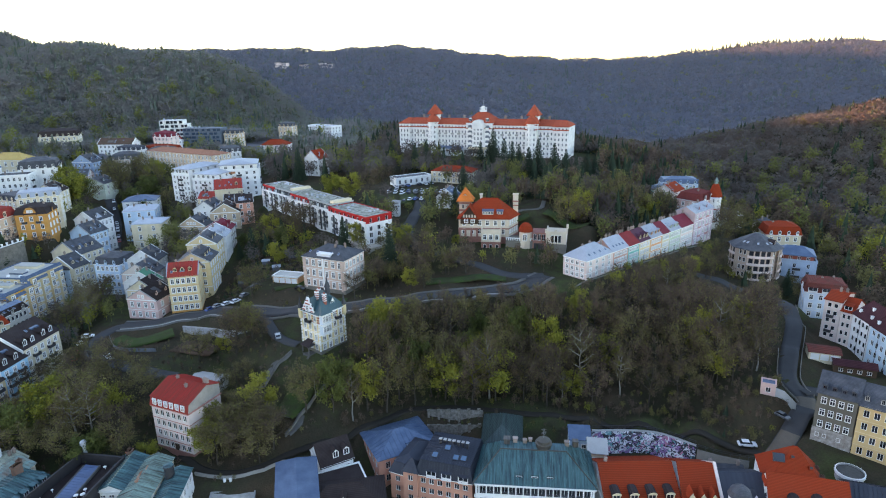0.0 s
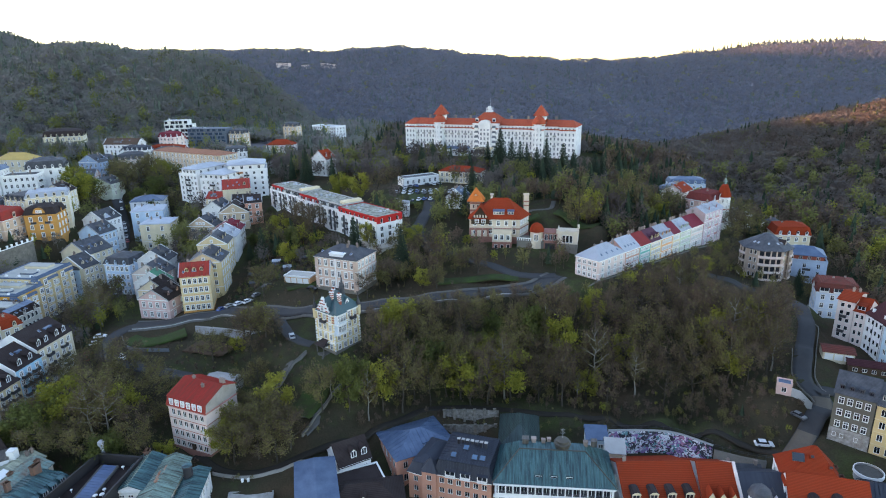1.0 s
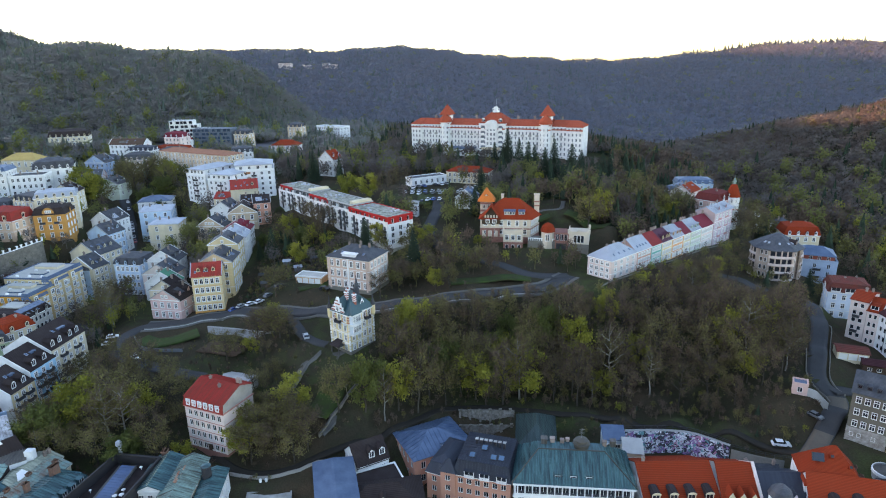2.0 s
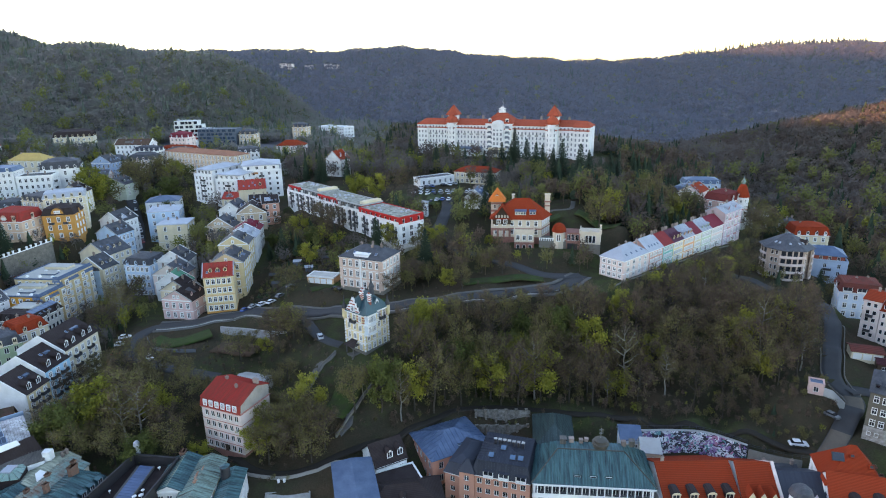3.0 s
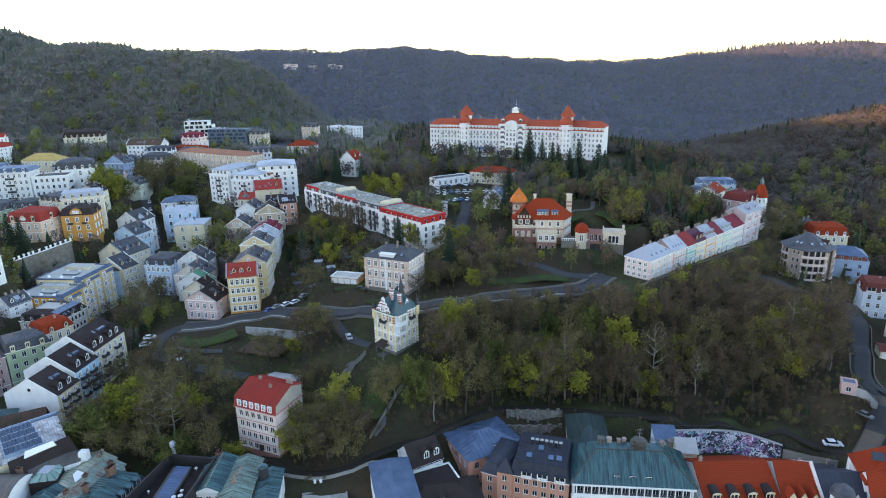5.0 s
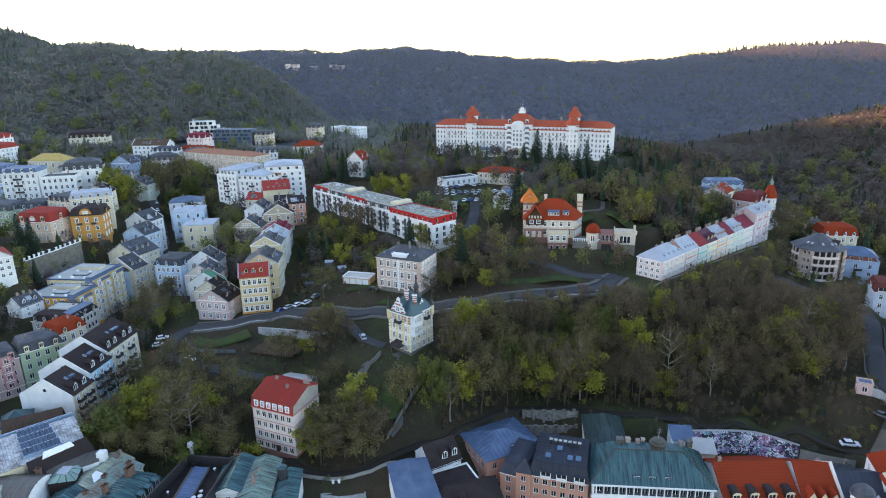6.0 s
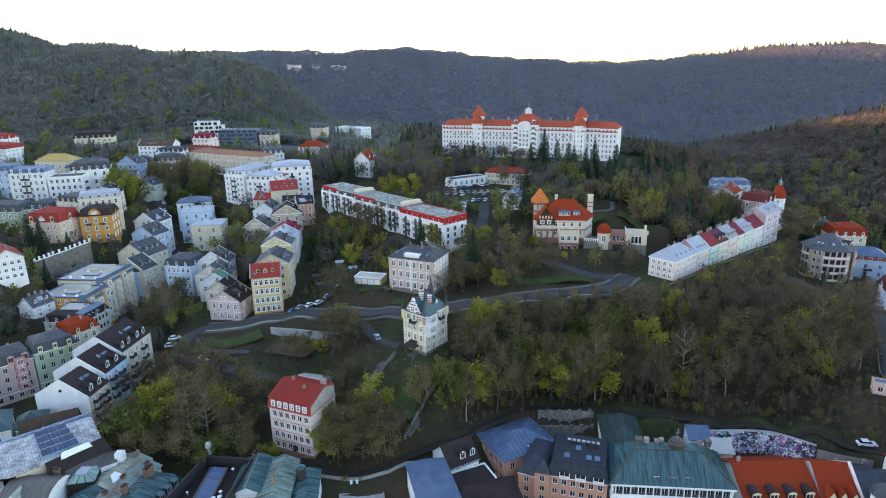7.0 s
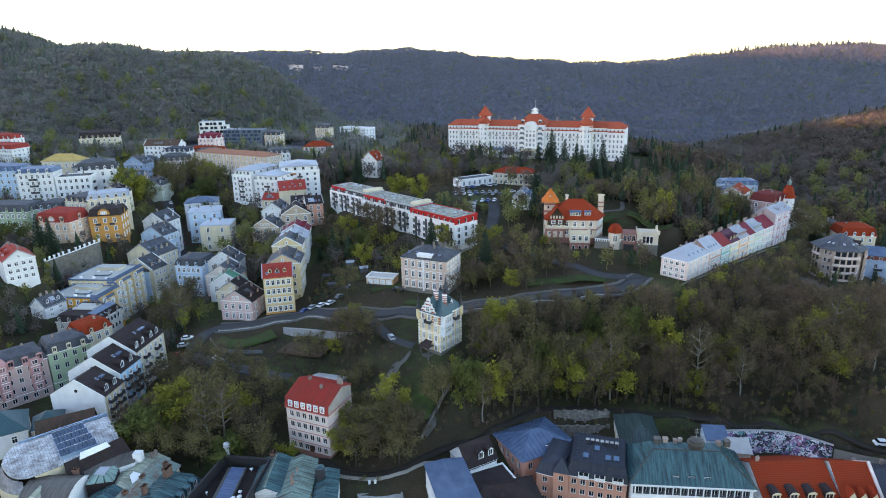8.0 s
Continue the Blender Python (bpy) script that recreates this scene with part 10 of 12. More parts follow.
wall_line("retaining_wall", [(91.6, 158.2), (93.6, 157.0), (98.8, 153.4)], 2.6, 0.5, CONC, "concrete wall beside the steep lane")
wall_line("retaining_wall", [(99.5, 150.0), (102.4, 157.5), (101.6, 168.0), (108.0, 181.5)], 0.6, 0.25, STONE, "low stone wall beside the valley road")
wall_line("retaining_wall", [(108.5, 160.8), (108.4, 168.0), (114.8, 179.6), (125.8, 197.6), (131.6, 214.5)], 0.7, 0.25, STONE, "stone wall on the house side of the valley road")
wall_line("retaining_wall", [(-68.0, 138.0), (-59.4, 135.6), (-51.6, 136.6), (-44.6, 139.6), (-34.6, 144.2)], 0.9, 0.35, mat("pale_dressed_stone", (0.30, 0.28, 0.25), 0.95, 0.4, 0.7, 4, 0.4), "grey curved wall of the lower lane")
wall_line("road_rail", [(-34, 193.4), (-20, 193.6), (-5, 196.3), (12, 201.0), (26, 204.2)], 0.7, 0.15, CONC, "low guard wall on the downhill side of the road")
wall_line("terrace_kerb", [(46, 206.0), (60, 217.5), (80, 235.0), (104, 256.0), (114, 264)], 0.5, 0.25, STONE, "stone kerb wall before the pastel terrace")


def railing(pts, z0, z1, label, height=1.1, gap=1.8):
    """Thin iron posts with two rails along a line, from level z0 to z1."""
    c = smooth_line(pts, gap)
    th = tagged(new("railing"), label, "railing")
    z = np.linspace(z0, z1, len(c))
    for k in range(len(c)):
        bm = bmesh.new()
        box(bm, c[k, 0] - 0.05, c[k, 1] - 0.05, z[k] - 0.3, c[k, 0] + 0.05, c[k, 1] + 0.05, z[k] + height)
        part("post", bm, IRON, th)
    for up in (0.55, 1.0):
        zz = z + height * up
        rings = [np.c_[c + s, zz + t] for s, t in ((-0.035, -0.035), (0.035, -0.035), (0.035, 0.035), (-0.035, 0.035))]
        n = len(c)
        f = [(a * n + k, a * n + k + 1, (a + 1) % 4 * n + k + 1, (a + 1) % 4 * n + k) for a in range(4) for k in range(n - 1)]
        ob = new("rail", raw_mesh("rail", np.vstack(rings), np.array(f), [IRON]))
        ob.parent = th
    return th


railing([(40.6, 152.0), (50, 152.0), (58, 151.0), (63, 148.0), (67.3, 144.4)], 5.9, 5.6, "thin iron railing above the painted wall")
railing([(67.8, 144.2), (73, 141.0), (79, 138.6), (84, 137.0)], 4.6, 4.8, "thin iron railing behind the roofs")


def car_meshes(paint):
    key = ("car", paint.name)
    if key not in WINDOWS:
        bm = bmesh.new()
        prof = [(-2.1, 0.35), (-2.15, 0.75), (-1.9, 0.95), (-1.2, 1.0), (0.95, 1.0), (1.95, 0.88), (2.15, 0.65), (2.12, 0.35)]
        f = bm.faces.new([bm.verts.new((x, -0.85, z)) for x, z in prof])
        ext = bmesh.ops.extrude_face_region(bm, geom=[f])
        bmesh.ops.translate(bm, vec=(0, 1.7, 0), verts=[q for q in ext["geom"] if isinstance(q, bmesh.types.BMVert)])
        bmesh.ops.bevel(bm, geom=list(bm.edges), offset=0.07, segments=1, affect="EDGES")
        bmesh.ops.recalc_face_normals(bm, faces=bm.faces)
        body = mesh_of(bm, paint)
        bm = bmesh.new()
        prof = [(-1.75, 0.98), (-1.35, 1.42), (0.35, 1.45), (1.05, 0.98)]
        f = bm.faces.new([bm.verts.new((x, -0.72, z)) for x, z in prof])
        ext = bmesh.ops.extrude_face_region(bm, geom=[f])
        bmesh.ops.translate(bm, vec=(0, 1.44, 0), verts=[q for q in ext["geom"] if isinstance(q, bmesh.types.BMVert)])
        bmesh.ops.recalc_face_normals(bm, faces=bm.faces)
        cabin = mesh_of(bm, GLASS)
        bm = bmesh.new()
        box(bm, -1.3, -0.66, 1.43, 0.32, 0.66, 1.49)
        lid = mesh_of(bm, paint)
        bm = bmesh.new()
        lathe(bm, 0, 0, ((0.05, -0.1), (0.32, -0.1), (0.32, 0.1), (0.05, 0.1)), 10)
        bmesh.ops.rotate(bm, verts=bm.verts, matrix=Matrix.Rotation(math.pi / 2, 3, "X"))
        wheel = mesh_of(bm, IRON)
        WINDOWS[key] = (body, cabin, lid, wheel)
    return WINDOWS[key]


PAINTS = [(mat("white_car_paint", (0.75, 0.76, 0.78), 0.3, 0.03, 1, 5, 0.0), "white"), (mat("silver_car_paint", (0.42, 0.44, 0.46), 0.3, 0.03, 1, 5, 0.0, 0.5), "silver"), (mat("black_car_paint", (0.02, 0.02, 0.025), 0.25, 0.03, 1, 5, 0.0), "black"),
          (mat("blue_car_paint", (0.03, 0.09, 0.30), 0.3, 0.03, 1, 5, 0.0), "blue"), (mat("red_car_paint", (0.35, 0.03, 0.03), 0.3, 0.03, 1, 5, 0.0), "red"), (mat("grey_car_paint", (0.12, 0.125, 0.13), 0.3, 0.03, 1, 5, 0.0), "grey")]


def car(x, y, turn, k, size=1.0, lift=0.16):
    paint, word = PAINTS[k % len(PAINTS)]
    body, cabin, lid, wheel = car_meshes(paint)
    z = float(np.max(sheet_z(np.array([x - 1, x + 1, x, x]), np.array([y, y, y - 1, y + 1])))) + lift
    th = tagged(new("car"), word + " parked car with dark windows", "car", "parked cars")
    th.matrix_basis = pose(x, y, z, 0, 0, turn) @ Matrix.Diagonal((size, size, size, 1))
    for name, me in (("body", body), ("window_glass", cabin), ("car_roof", lid)):
        ob = new(name, me)
        ob.parent = th
    for sx in (-1.3, 1.3):
        for sy in (-0.8, 0.8):
            ob = new("wheel", wheel)
            ob.parent, ob.location = th, (sx, sy, 0.33)


def cars(x0, y0, x1, y1, n, turn, seed):
    r = random.Random(seed)
    for i in range(n):
        t = i / max(1, n - 1)
        if r.random() < 0.9:
            car(x0 + (x1 - x0) * t + r.uniform(-0.2, 0.2), y0 + (y1 - y0) * t + r.uniform(-0.2, 0.2), turn + r.uniform(-5, 5), r.choice((0, 0, 1, 1, 2, 5, 3, 4, 2)))


cars(-134.0, 197.0, -131.4, 207.5, 5, 20, 1)
car(-114.4, 186.0, -38, 0)
for x, y, k in ((-92.0, 219.5, 3), (-89.0, 219.8, 1), (-85.5, 220.2, 0), (-82.0, 220.4, 0), (-78.5, 221.0, 5), (-74.5, 222.5, 2)):
    car(x, y, 60, k)
car(-56.0, 184.0, 110, 1)
car(-55.5, 216.2, -24, 2)
cars(-24.0, 234.0, -16.5, 229.0, 4, 62, 3)
cars(-30.0, 318.0, -4.0, 309.0, 8, 75, 4)
cars(-30.0, 326.0, -2.0, 317.0, 9, 75, 5)
cars(-27.0, 331.5, -8.0, 341.5, 7, 115, 6)
cars(-29.0, 302.0, -12.0, 298.0, 7, 75, 14)
cars(0.0, 325.0, 8.0, 333.0, 3, 30, 12)
car(81.4, 144.4, -10, 0, 1.15)
car(93.4, 150.2, -62, 5)
cars(-203.2, 366.0, -179.8, 322.5, 10, -60, 7)
cars(-303.0, 371.0, -287.0, 348.0, 9, 20, 8)
cars(-308.0, 374.0, -292.0, 351.0, 7, 20, 9)
cars(148.0, 206.0, 156.0, 214.0, 3, 40, 10)
cars(-211.0, 246.0, -204.0, 259.0, 6, 20, 13)
cars(118.0, 163.0, 128.0, 158.0, 4, -28, 11)

GRASS = mat("spring_lawn", (0.040, 0.070, 0.017), 0.95, 0.45, 0.25, 3, 0.4, col2=(0.040, 0.036, 0.020), amount=0.9)
for pts, width in (([(-8, 212.5), (4, 213.5), (14, 214.6), (22, 213.8)], 6.0), ([(44, 262), (52, 258), (60, 252)], 9.0), ([(24, 258), (36, 258)], 7.0), ([(-120.5, 202), (-114, 199.5), (-106, 201), (-100, 204)], 7.5), ([(-44, 165), (-45.5, 158), (-48, 153)], 8.0), ([(-20, 295), (-19, 308), (-21, 318)], 8.0), ([(-52, 208), (-44, 205), (-36, 204)], 4.5), ([(-66, 219), (-52, 226)], 4.0)):
    strip("lawn", pts, width, GRASS, "mown spring grass on the bank", 0.1, "lawn", thick=0.4)

# allotment gardens between the old row and the flats
SOIL = mat("dug_garden_soil", (0.050, 0.038, 0.028), 0.95, 0.4, 0.8, 5, 0.5)
BEDGREEN = mat("winter_greens", (0.050, 0.085, 0.030), 0.9, 0.6, 1.5, 9, 0.6, col2=(0.06, 0.05, 0.03), amount=0.8)
SHEDWOOD = mat("tarred_shed_boards", (0.085, 0.070, 0.058), 0.9, 0.3, 0.6, 6, 0.3)
rng_g = random.Random(12)
for row in range(6):
    y0 = 231.0 + 5.6 * row
    wall_line("garden_terrace", [(-91.0 + 0.8 * row, y0 - 1.6), (-76.0, y0 - 0.6), (-60.0 + 0.5 * row, y0 + 1.2)], 0.4, 0.25, mat("dark_dry_stone", (0.095, 0.086, 0.072), 0.95, 0.5, 0.9, 4, 0.5), "low dry stone wall of the allotment terrace")
    for q in range(9):
        x, y = -90.0 + 3.5 * q + rng_g.uniform(-0.5, 0.5), y0 + 0.6 + 0.1 * q + rng_g.uniform(0, 1.6)
        bm = bmesh.new()
        ww, dd = rng_g.uniform(2.0, 3.0), rng_g.uniform(1.2, 2.2)
        box(bm, -ww / 2, -dd / 2, -0.8, ww / 2, dd / 2, rng_g.uniform(0.2, 0.45))
        bmesh.ops.bevel(bm, geom=list(bm.edges), offset=0.12, segments=1, affect="EDGES")
        ob = new("garden_bed", mesh_of(bm, rng_g.choice((SOIL, BEDGREEN, BEDGREEN))))
        ob.matrix_basis = pose(x, y, float(sheet_z(x, y)[0]) + 0.1, 0, 0, rng_g.uniform(-8, 12))
        tagged(ob, "raised allotment bed with soil and greens", "garden bed", "allotment beds")
for x, y, turn, glazed in ((-84.0, 236.5, 8, False), (-71.5, 243.0, 14, True), (-66.0, 250.0, 20, False), (-78.5, 252.5, 5, True), (-88.0, 247.5, 2, False)):
    th = thing("greenhouse" if glazed else "garden_shed", "small pale greenhouse in the allotments" if glazed else "little tarred shed in the allotments", "greenhouse" if glazed else "shed", x, y, float(sheet_z(x, y)[0]), turn)
    bm = bmesh.new()
    box(bm, -1.6, -1.2, -0.8, 1.6, 1.2, 1.9)
    part("wall", bm, PALEGLASS if glazed else SHEDWOOD, th)
    bm = bmesh.new()
    slope(bm, (-1.8, -1.4, 1.85), (1.8, -1.4, 1.85), (1.8, 0, 2.6), (-1.8, 0, 2.6), 0.08)
    slope(bm, (1.8, 1.4, 1.85), (-1.8, 1.4, 1.85), (-1.8, 0, 2.6), (1.8, 0, 2.6), 0.08)
    part("roof", bm, LIGHTMETAL if glazed else SLATE, th)

strip("garden_plot", [(-95.0, 195.6), (-86.0, 192.4), (-78.0, 189.0)], 9.0, mat("red_brown_garden_earth", (0.105, 0.060, 0.042), 0.95, 0.4, 0.4, 3, 0.4, col2=(0.060, 0.052, 0.030), amount=0.8), "bare red-brown garden plot below the white wall", 0.08, "garden plot", thick=0.4, store=False)
# ---------------------------------------------------------------- trees
TREES = {}


def limbs(rng, h, spread, first=0.28, count=9, lean=0.0, rise=0.55):
    """Trunk and two orders of branches; returns the wood and the outer points with their directions."""
    v, f, tips = [], [], []
    top = np.array((lean * h * 0.2, rng.normal() * 0.02 * h, h * 0.8))
    n = 5
    prev, r = np.zeros(3), h * 0.021 + 0.05
    spine = [prev]
    for i in range(1, n + 1):
        p = top * i / n + rng.normal(0, 0.012 * h, 3) * (1, 1, 0)
        r2 = r * 0.72
        tube(v, f, prev - (0, 0, 0.6 if i == 1 else 0), p, r, r2, 6)
        prev, r = p, r2
        spine.append(p)
    for k in range(count):
        s = first + (0.95 - first) * (k + rng.random()) / count
        j = min(int(s * n), n - 1)
        start = spine[j] + (spine[j + 1] - spine[j]) * (s * n - j)
        ang = k * 2.4 + rng.normal() * 0.4
        reach = spread * (0.55 + 0.45 * math.sin(math.pi * min(1, (s - first) / (1 - first) * 0.8 + 0.2))) * rng.uniform(0.75, 1.1)
        out = np.array((math.cos(ang), math.sin(ang), 0))
        mid = start + out * reach * 0.55 + (0, 0, reach * rise * 0.55)
        end = start + out * reach + (0, 0, reach * rise * rng.uniform(0.9, 1.5))
        rb = h * 0.0085 + 0.03
        tube(v, f, start, mid, rb, rb * 0.7, 4)
        tube(v, f, mid, end, rb * 0.7, rb * 0.3, 4)
        for base in (mid, (mid + end) / 2, end):
            for q in range(3):
                d = out + rng.normal(0, 0.7, 3) + (0, 0, 0.5)
                d /= np.linalg.norm(d)
                e = base + d * reach * rng.uniform(0.25, 0.5)
                tube(v, f, base, e, rb * 0.35, 0.015, 3)
                tips.append((e, d))
                tips.append(((base + e) / 2, d))
    for q in range(6):
        d = rng.normal(0, 0.5, 3) + (0, 0, 1)
        d /= np.linalg.norm(d)
        e = spine[-1] + d * h * rng.uniform(0.08, 0.2)
        tube(v, f, spine[-1], e, r * 0.6, 0.015, 3)
        tips.append((e, d))
    return v, f, tips


def leaf_cards(rng, tips, per, radius, size):
    """Many small leaf clumps about the branch ends, as loose triangles of differing size and tilt."""
    c = np.array([q[0] for q in tips])
    n = len(c) * per
    ctr = np.repeat(c, per, 0) + rng.normal(0, 1, (n, 3)) * radius * (1, 1, 0.8)
    a = rng.normal(0, 1, (n, 3))
    a /= np.linalg.norm(a, axis=1)[:, None]
    b = np.cross(a, rng.normal(0, 1, (n, 3)))
    b /= np.linalg.norm(b, axis=1)[:, None]
    s = size * rng.uniform(0.5, 1.35, (n, 1))
    v = np.stack([ctr - a * s, ctr + a * s * 0.8 - b * s * 0.5, ctr + a * s * 0.3 + b * s * 0.9], 1).reshape(-1, 3)
    return v, np.arange(n * 3).reshape(n, 3)


def twig_cards(rng, tips, per, length, wide):
    """Fine twigs: long thin slivers spraying out from the branch ends."""
    n = len(tips) * per
    c = np.repeat(np.array([q[0] for q in tips]), per, 0) + rng.normal(0, length * 0.25, (n, 3))
    d = np.repeat(np.array([q[1] for q in tips]), per, 0) + rng.normal(0, 0.75, (n, 3)) + (0, 0, 0.25)
    d /= np.linalg.norm(d, axis=1)[:, None]
    s = np.cross(d, rng.normal(0, 1, (n, 3)))
    s /= np.linalg.norm(s, axis=1)[:, None]
    ln = length * rng.uniform(0.5, 1.2, (n, 1))
    v = np.stack([c - s * wide, c + s * wide, c + d * ln], 1).reshape(-1, 3)
    return v, np.arange(n * 3).reshape(n, 3)


def tree_kind(kind, variant):
    """Trunk and crown meshes of one kind of tree, built once."""
    key = (kind, variant)
    if key in TREES:
        return TREES[key]
    rng = np.random.default_rng(hash_of(kind) + variant * 17)
    bark = BARK
    if kind == "conifer":
        h = 16.0
        v, f = [], []
        tube(v, f, (0, 0, -0.6), (0, 0, h * 0.97), 0.26, 0.03, 6)
        q = []
        levels = 34
        for i in range(levels):
            z = h * (0.08 + 0.9 * i / levels)
            reach = 3.7 * (1 - i / levels) ** 0.9 * (1.0 if i % 3 else 1.14) + 0.15
            for k in range(max(4, int(13 - i * 0.25))):
                a = k * 2 * math.pi / max(4, int(13 - i * 0.25)) + i * 0.7 + rng.normal() * 0.15
                o = np.array((math.cos(a), math.sin(a), 0))
                t = np.array((-math.sin(a), math.cos(a), 0))
                r = reach * rng.uniform(0.75, 1.1)
                p0 = np.array((0, 0, z))
                for part_k in range(3):
                    s0, s1 = part_k / 3, (part_k + 1) / 3
                    a0 = p0 + o * r * s0 + (0, 0, -0.32 * r * s0)
                    a1 = p0 + o * r * s1 + (0, 0, -0.32 * r * s1 + rng.normal() * 0.08)
                    w = (0.5 - 0.12 * part_k) * (0.4 + r * 0.22)
                    q.append((a0 - t * w * 0.3, a0 + t * w + (0, 0, -0.25), a1 + o * 0.2, a1 - t * w + (0, 0, -0.25)))
        cv = np.array(q).reshape(-1, 3)
        cf = np.arange(len(cv)).reshape(-1, 4)
        cf = np.vstack([cf[:, (0, 1, 2)], cf[:, (0, 2, 3)]])
        crown = raw_mesh("crown", cv, cf, [NEEDLES])
    else:
        spec = {"fresh": (13.0, 4.2, 0.25, 10), "olive": (13.5, 4.3, 0.3, 10), "bare": (14.5, 4.6, 0.3, 11), "reddish": (13.5, 4.4, 0.28, 11), "birch": (15.5, 3.2, 0.4, 10), "green": (11.0, 4.0, 0.22, 10)}[kind]
        h, spread, first, count = spec
        v, f, tips = limbs(rng, h, spread, first, count)
        if kind == "birch":
            bark = BIRCH
        if kind in ("fresh", "green"):
            lv, lf = leaf_cards(rng, tips, 18, 0.62, 0.31)
            crown = raw_mesh("crown", lv, lf, [FRESH if kind == "fresh" else GREENLEAF])
        else:
            tv, tf = twig_cards(rng, tips, {"olive": 4, "bare": 9, "reddish": 9, "birch": 6}[kind], 1.5, 0.04)
            per = {"olive": 11, "bare": 2, "reddish": 2, "birch": 6}[kind]
            lv, lf = leaf_cards(rng, tips, per, 0.72, 0.22)
            index = np.r_[np.zeros(len(tf)), np.ones(len(lf))]
            crown = raw_mesh("crown", np.vstack([tv, lv]), np.vstack([tf, lf + len(tv)]), [REDTWIGS if kind == "reddish" else TWIGS, OLIVELEAF], index)
    trunk = raw_mesh("trunk", np.array(v), np.array(f), [bark])
    TREES[key] = (trunk, crown, h)
    return TREES[key]


def hash_of(s):
    return sum(ord(c) * (i + 3) for i, c in enumerate(s))


TREE_WORDS = {"fresh": ("tree in bright yellow-green spring leaf", "tree"), "olive": ("tree with thin olive young leaves", "tree"), "bare": ("bare brown broadleaf tree with fine twigs", "tree"),
              "reddish": ("bare tree with reddish-brown twigs", "tree"), "birch": ("slender pale-stemmed birch with sparse leaves", "tree"), "conifer": ("dark green spruce", "conifer"), "green": ("rounded green shrub-like tree", "tree")}
TREE_COUNT = [0]


def tree(kind, x, y, size=1.0, lean=0.0, group="slope trees", sink=0.0, wide=1.0):
    TREE_COUNT[0] += 1
    variant = TREE_COUNT[0] % 4
    trunk, crown, h = tree_kind(kind, variant)
    z = float(sheet_z(x, y)[0]) - sink
    words, cat = TREE_WORDS[kind]
    th = tagged(new("conifer" if kind == "conifer" else "tree"), words + " on the slope", cat, group)
    th.matrix_basis = pose(x, y, z, lean, 0, (TREE_COUNT[0] * 137.5) % 360) @ Matrix.Diagonal((size * wide, size * wide, size, 1))
    for name, me in (("trunk", trunk), ("crown", crown)):
        ob = new(name, me)
        ob.parent = th
    return th


BUILT = np.array([p for p in PADS if p[3] == 1.0])[:, :2]


def footprints():
    """Ground rectangles of all buildings, as (inverse pose, width, depth)."""
    out = []
    for o in scene.objects:
        if o.type == "EMPTY" and o.parent is None:
            lo, hi = np.full(2, 1e9), np.full(2, -1e9)
            for c in o.children:
                if c.type == "MESH" and c.name.split(".")[0] in ("wall", "wing", "centre_block", "end_pavilion", "terrace", "end_base", "bay_base", "roof", "tower"):
                    for b in c.bound_box:
                        lo, hi = np.minimum(lo, b[:2]), np.maximum(hi, b[:2])
            if hi[0] > lo[0]:
                out.append((np.array(o.matrix_basis.inverted()), lo, hi))
    return out


FEET = footprints()


def free(x, y, gap=1.5, road=1.0):
    """Which of the points are clear of buildings and roads."""
    ok = np.ones(len(x), bool)
    for inv, lo, hi in FEET:
        px, py = inv[0, 0] * x + inv[0, 1] * y + inv[0, 3], inv[1, 0] * x + inv[1, 1] * y + inv[1, 3]
        ok &= ~((px > lo[0] - gap) & (px < hi[0] + gap) & (py > lo[1] - gap) & (py < hi[1] + gap))
    for c, w in ROAD_LINES:
        d2 = ((x[:, None] - c[None, :, 0]) ** 2 + (y[:, None] - c[None, :, 1]) ** 2).min(1)
        ok &= d2 > (w / 2 + road) ** 2
    return ok


def inside(x, y, poly):
    r = np.zeros(len(x), bool)
    for (xa, ya), (xb, yb) in zip(poly, poly[1:] + poly[:1]):
        r ^= ((ya > y) != (yb > y)) & (x < (xb - xa) * (y - ya) / (yb - ya + 1e-12) + xa)
    return r


def scatter(poly, gap, mix, seed, size=(0.75, 1.15), group="slope trees", clear=2.0, wide=1.0, cap=None):
    """Trees of a mix of kinds over a patch of land, no nearer than gap to each other."""
    rng = np.random.default_rng(seed)
    p = np.array(poly)
    n = 4000
    x, y = rng.uniform(p[:, 0].min(), p[:, 0].max(), n), rng.uniform(p[:, 1].min(), p[:, 1].max(), n)
    ok = inside(x, y, poly) & free(x, y, clear, 1.2)
    kept = []
    kinds, weights = list(mix), np.array(list(mix.values()), float)
    weights /= weights.sum()
    for a, b in zip(x[ok], y[ok]):
        if all((a - c) ** 2 + (b - d) ** 2 > gap ** 2 for c, d in kept):
            kind, s = str(rng.choice(kinds, p=weights)), rng.uniform(*size)
            if cap is not None:
                s = min(s, (cap(a, b) - float(sheet_z(a, b)[0])) / tree_kind(kind, 0)[2] * rng.uniform(0.85, 1.1))
            if s > 0.28:
                kept.append((a, b))
                tree(kind, a, b, s, rng.normal() * 2.5, group, 0.3, wide)


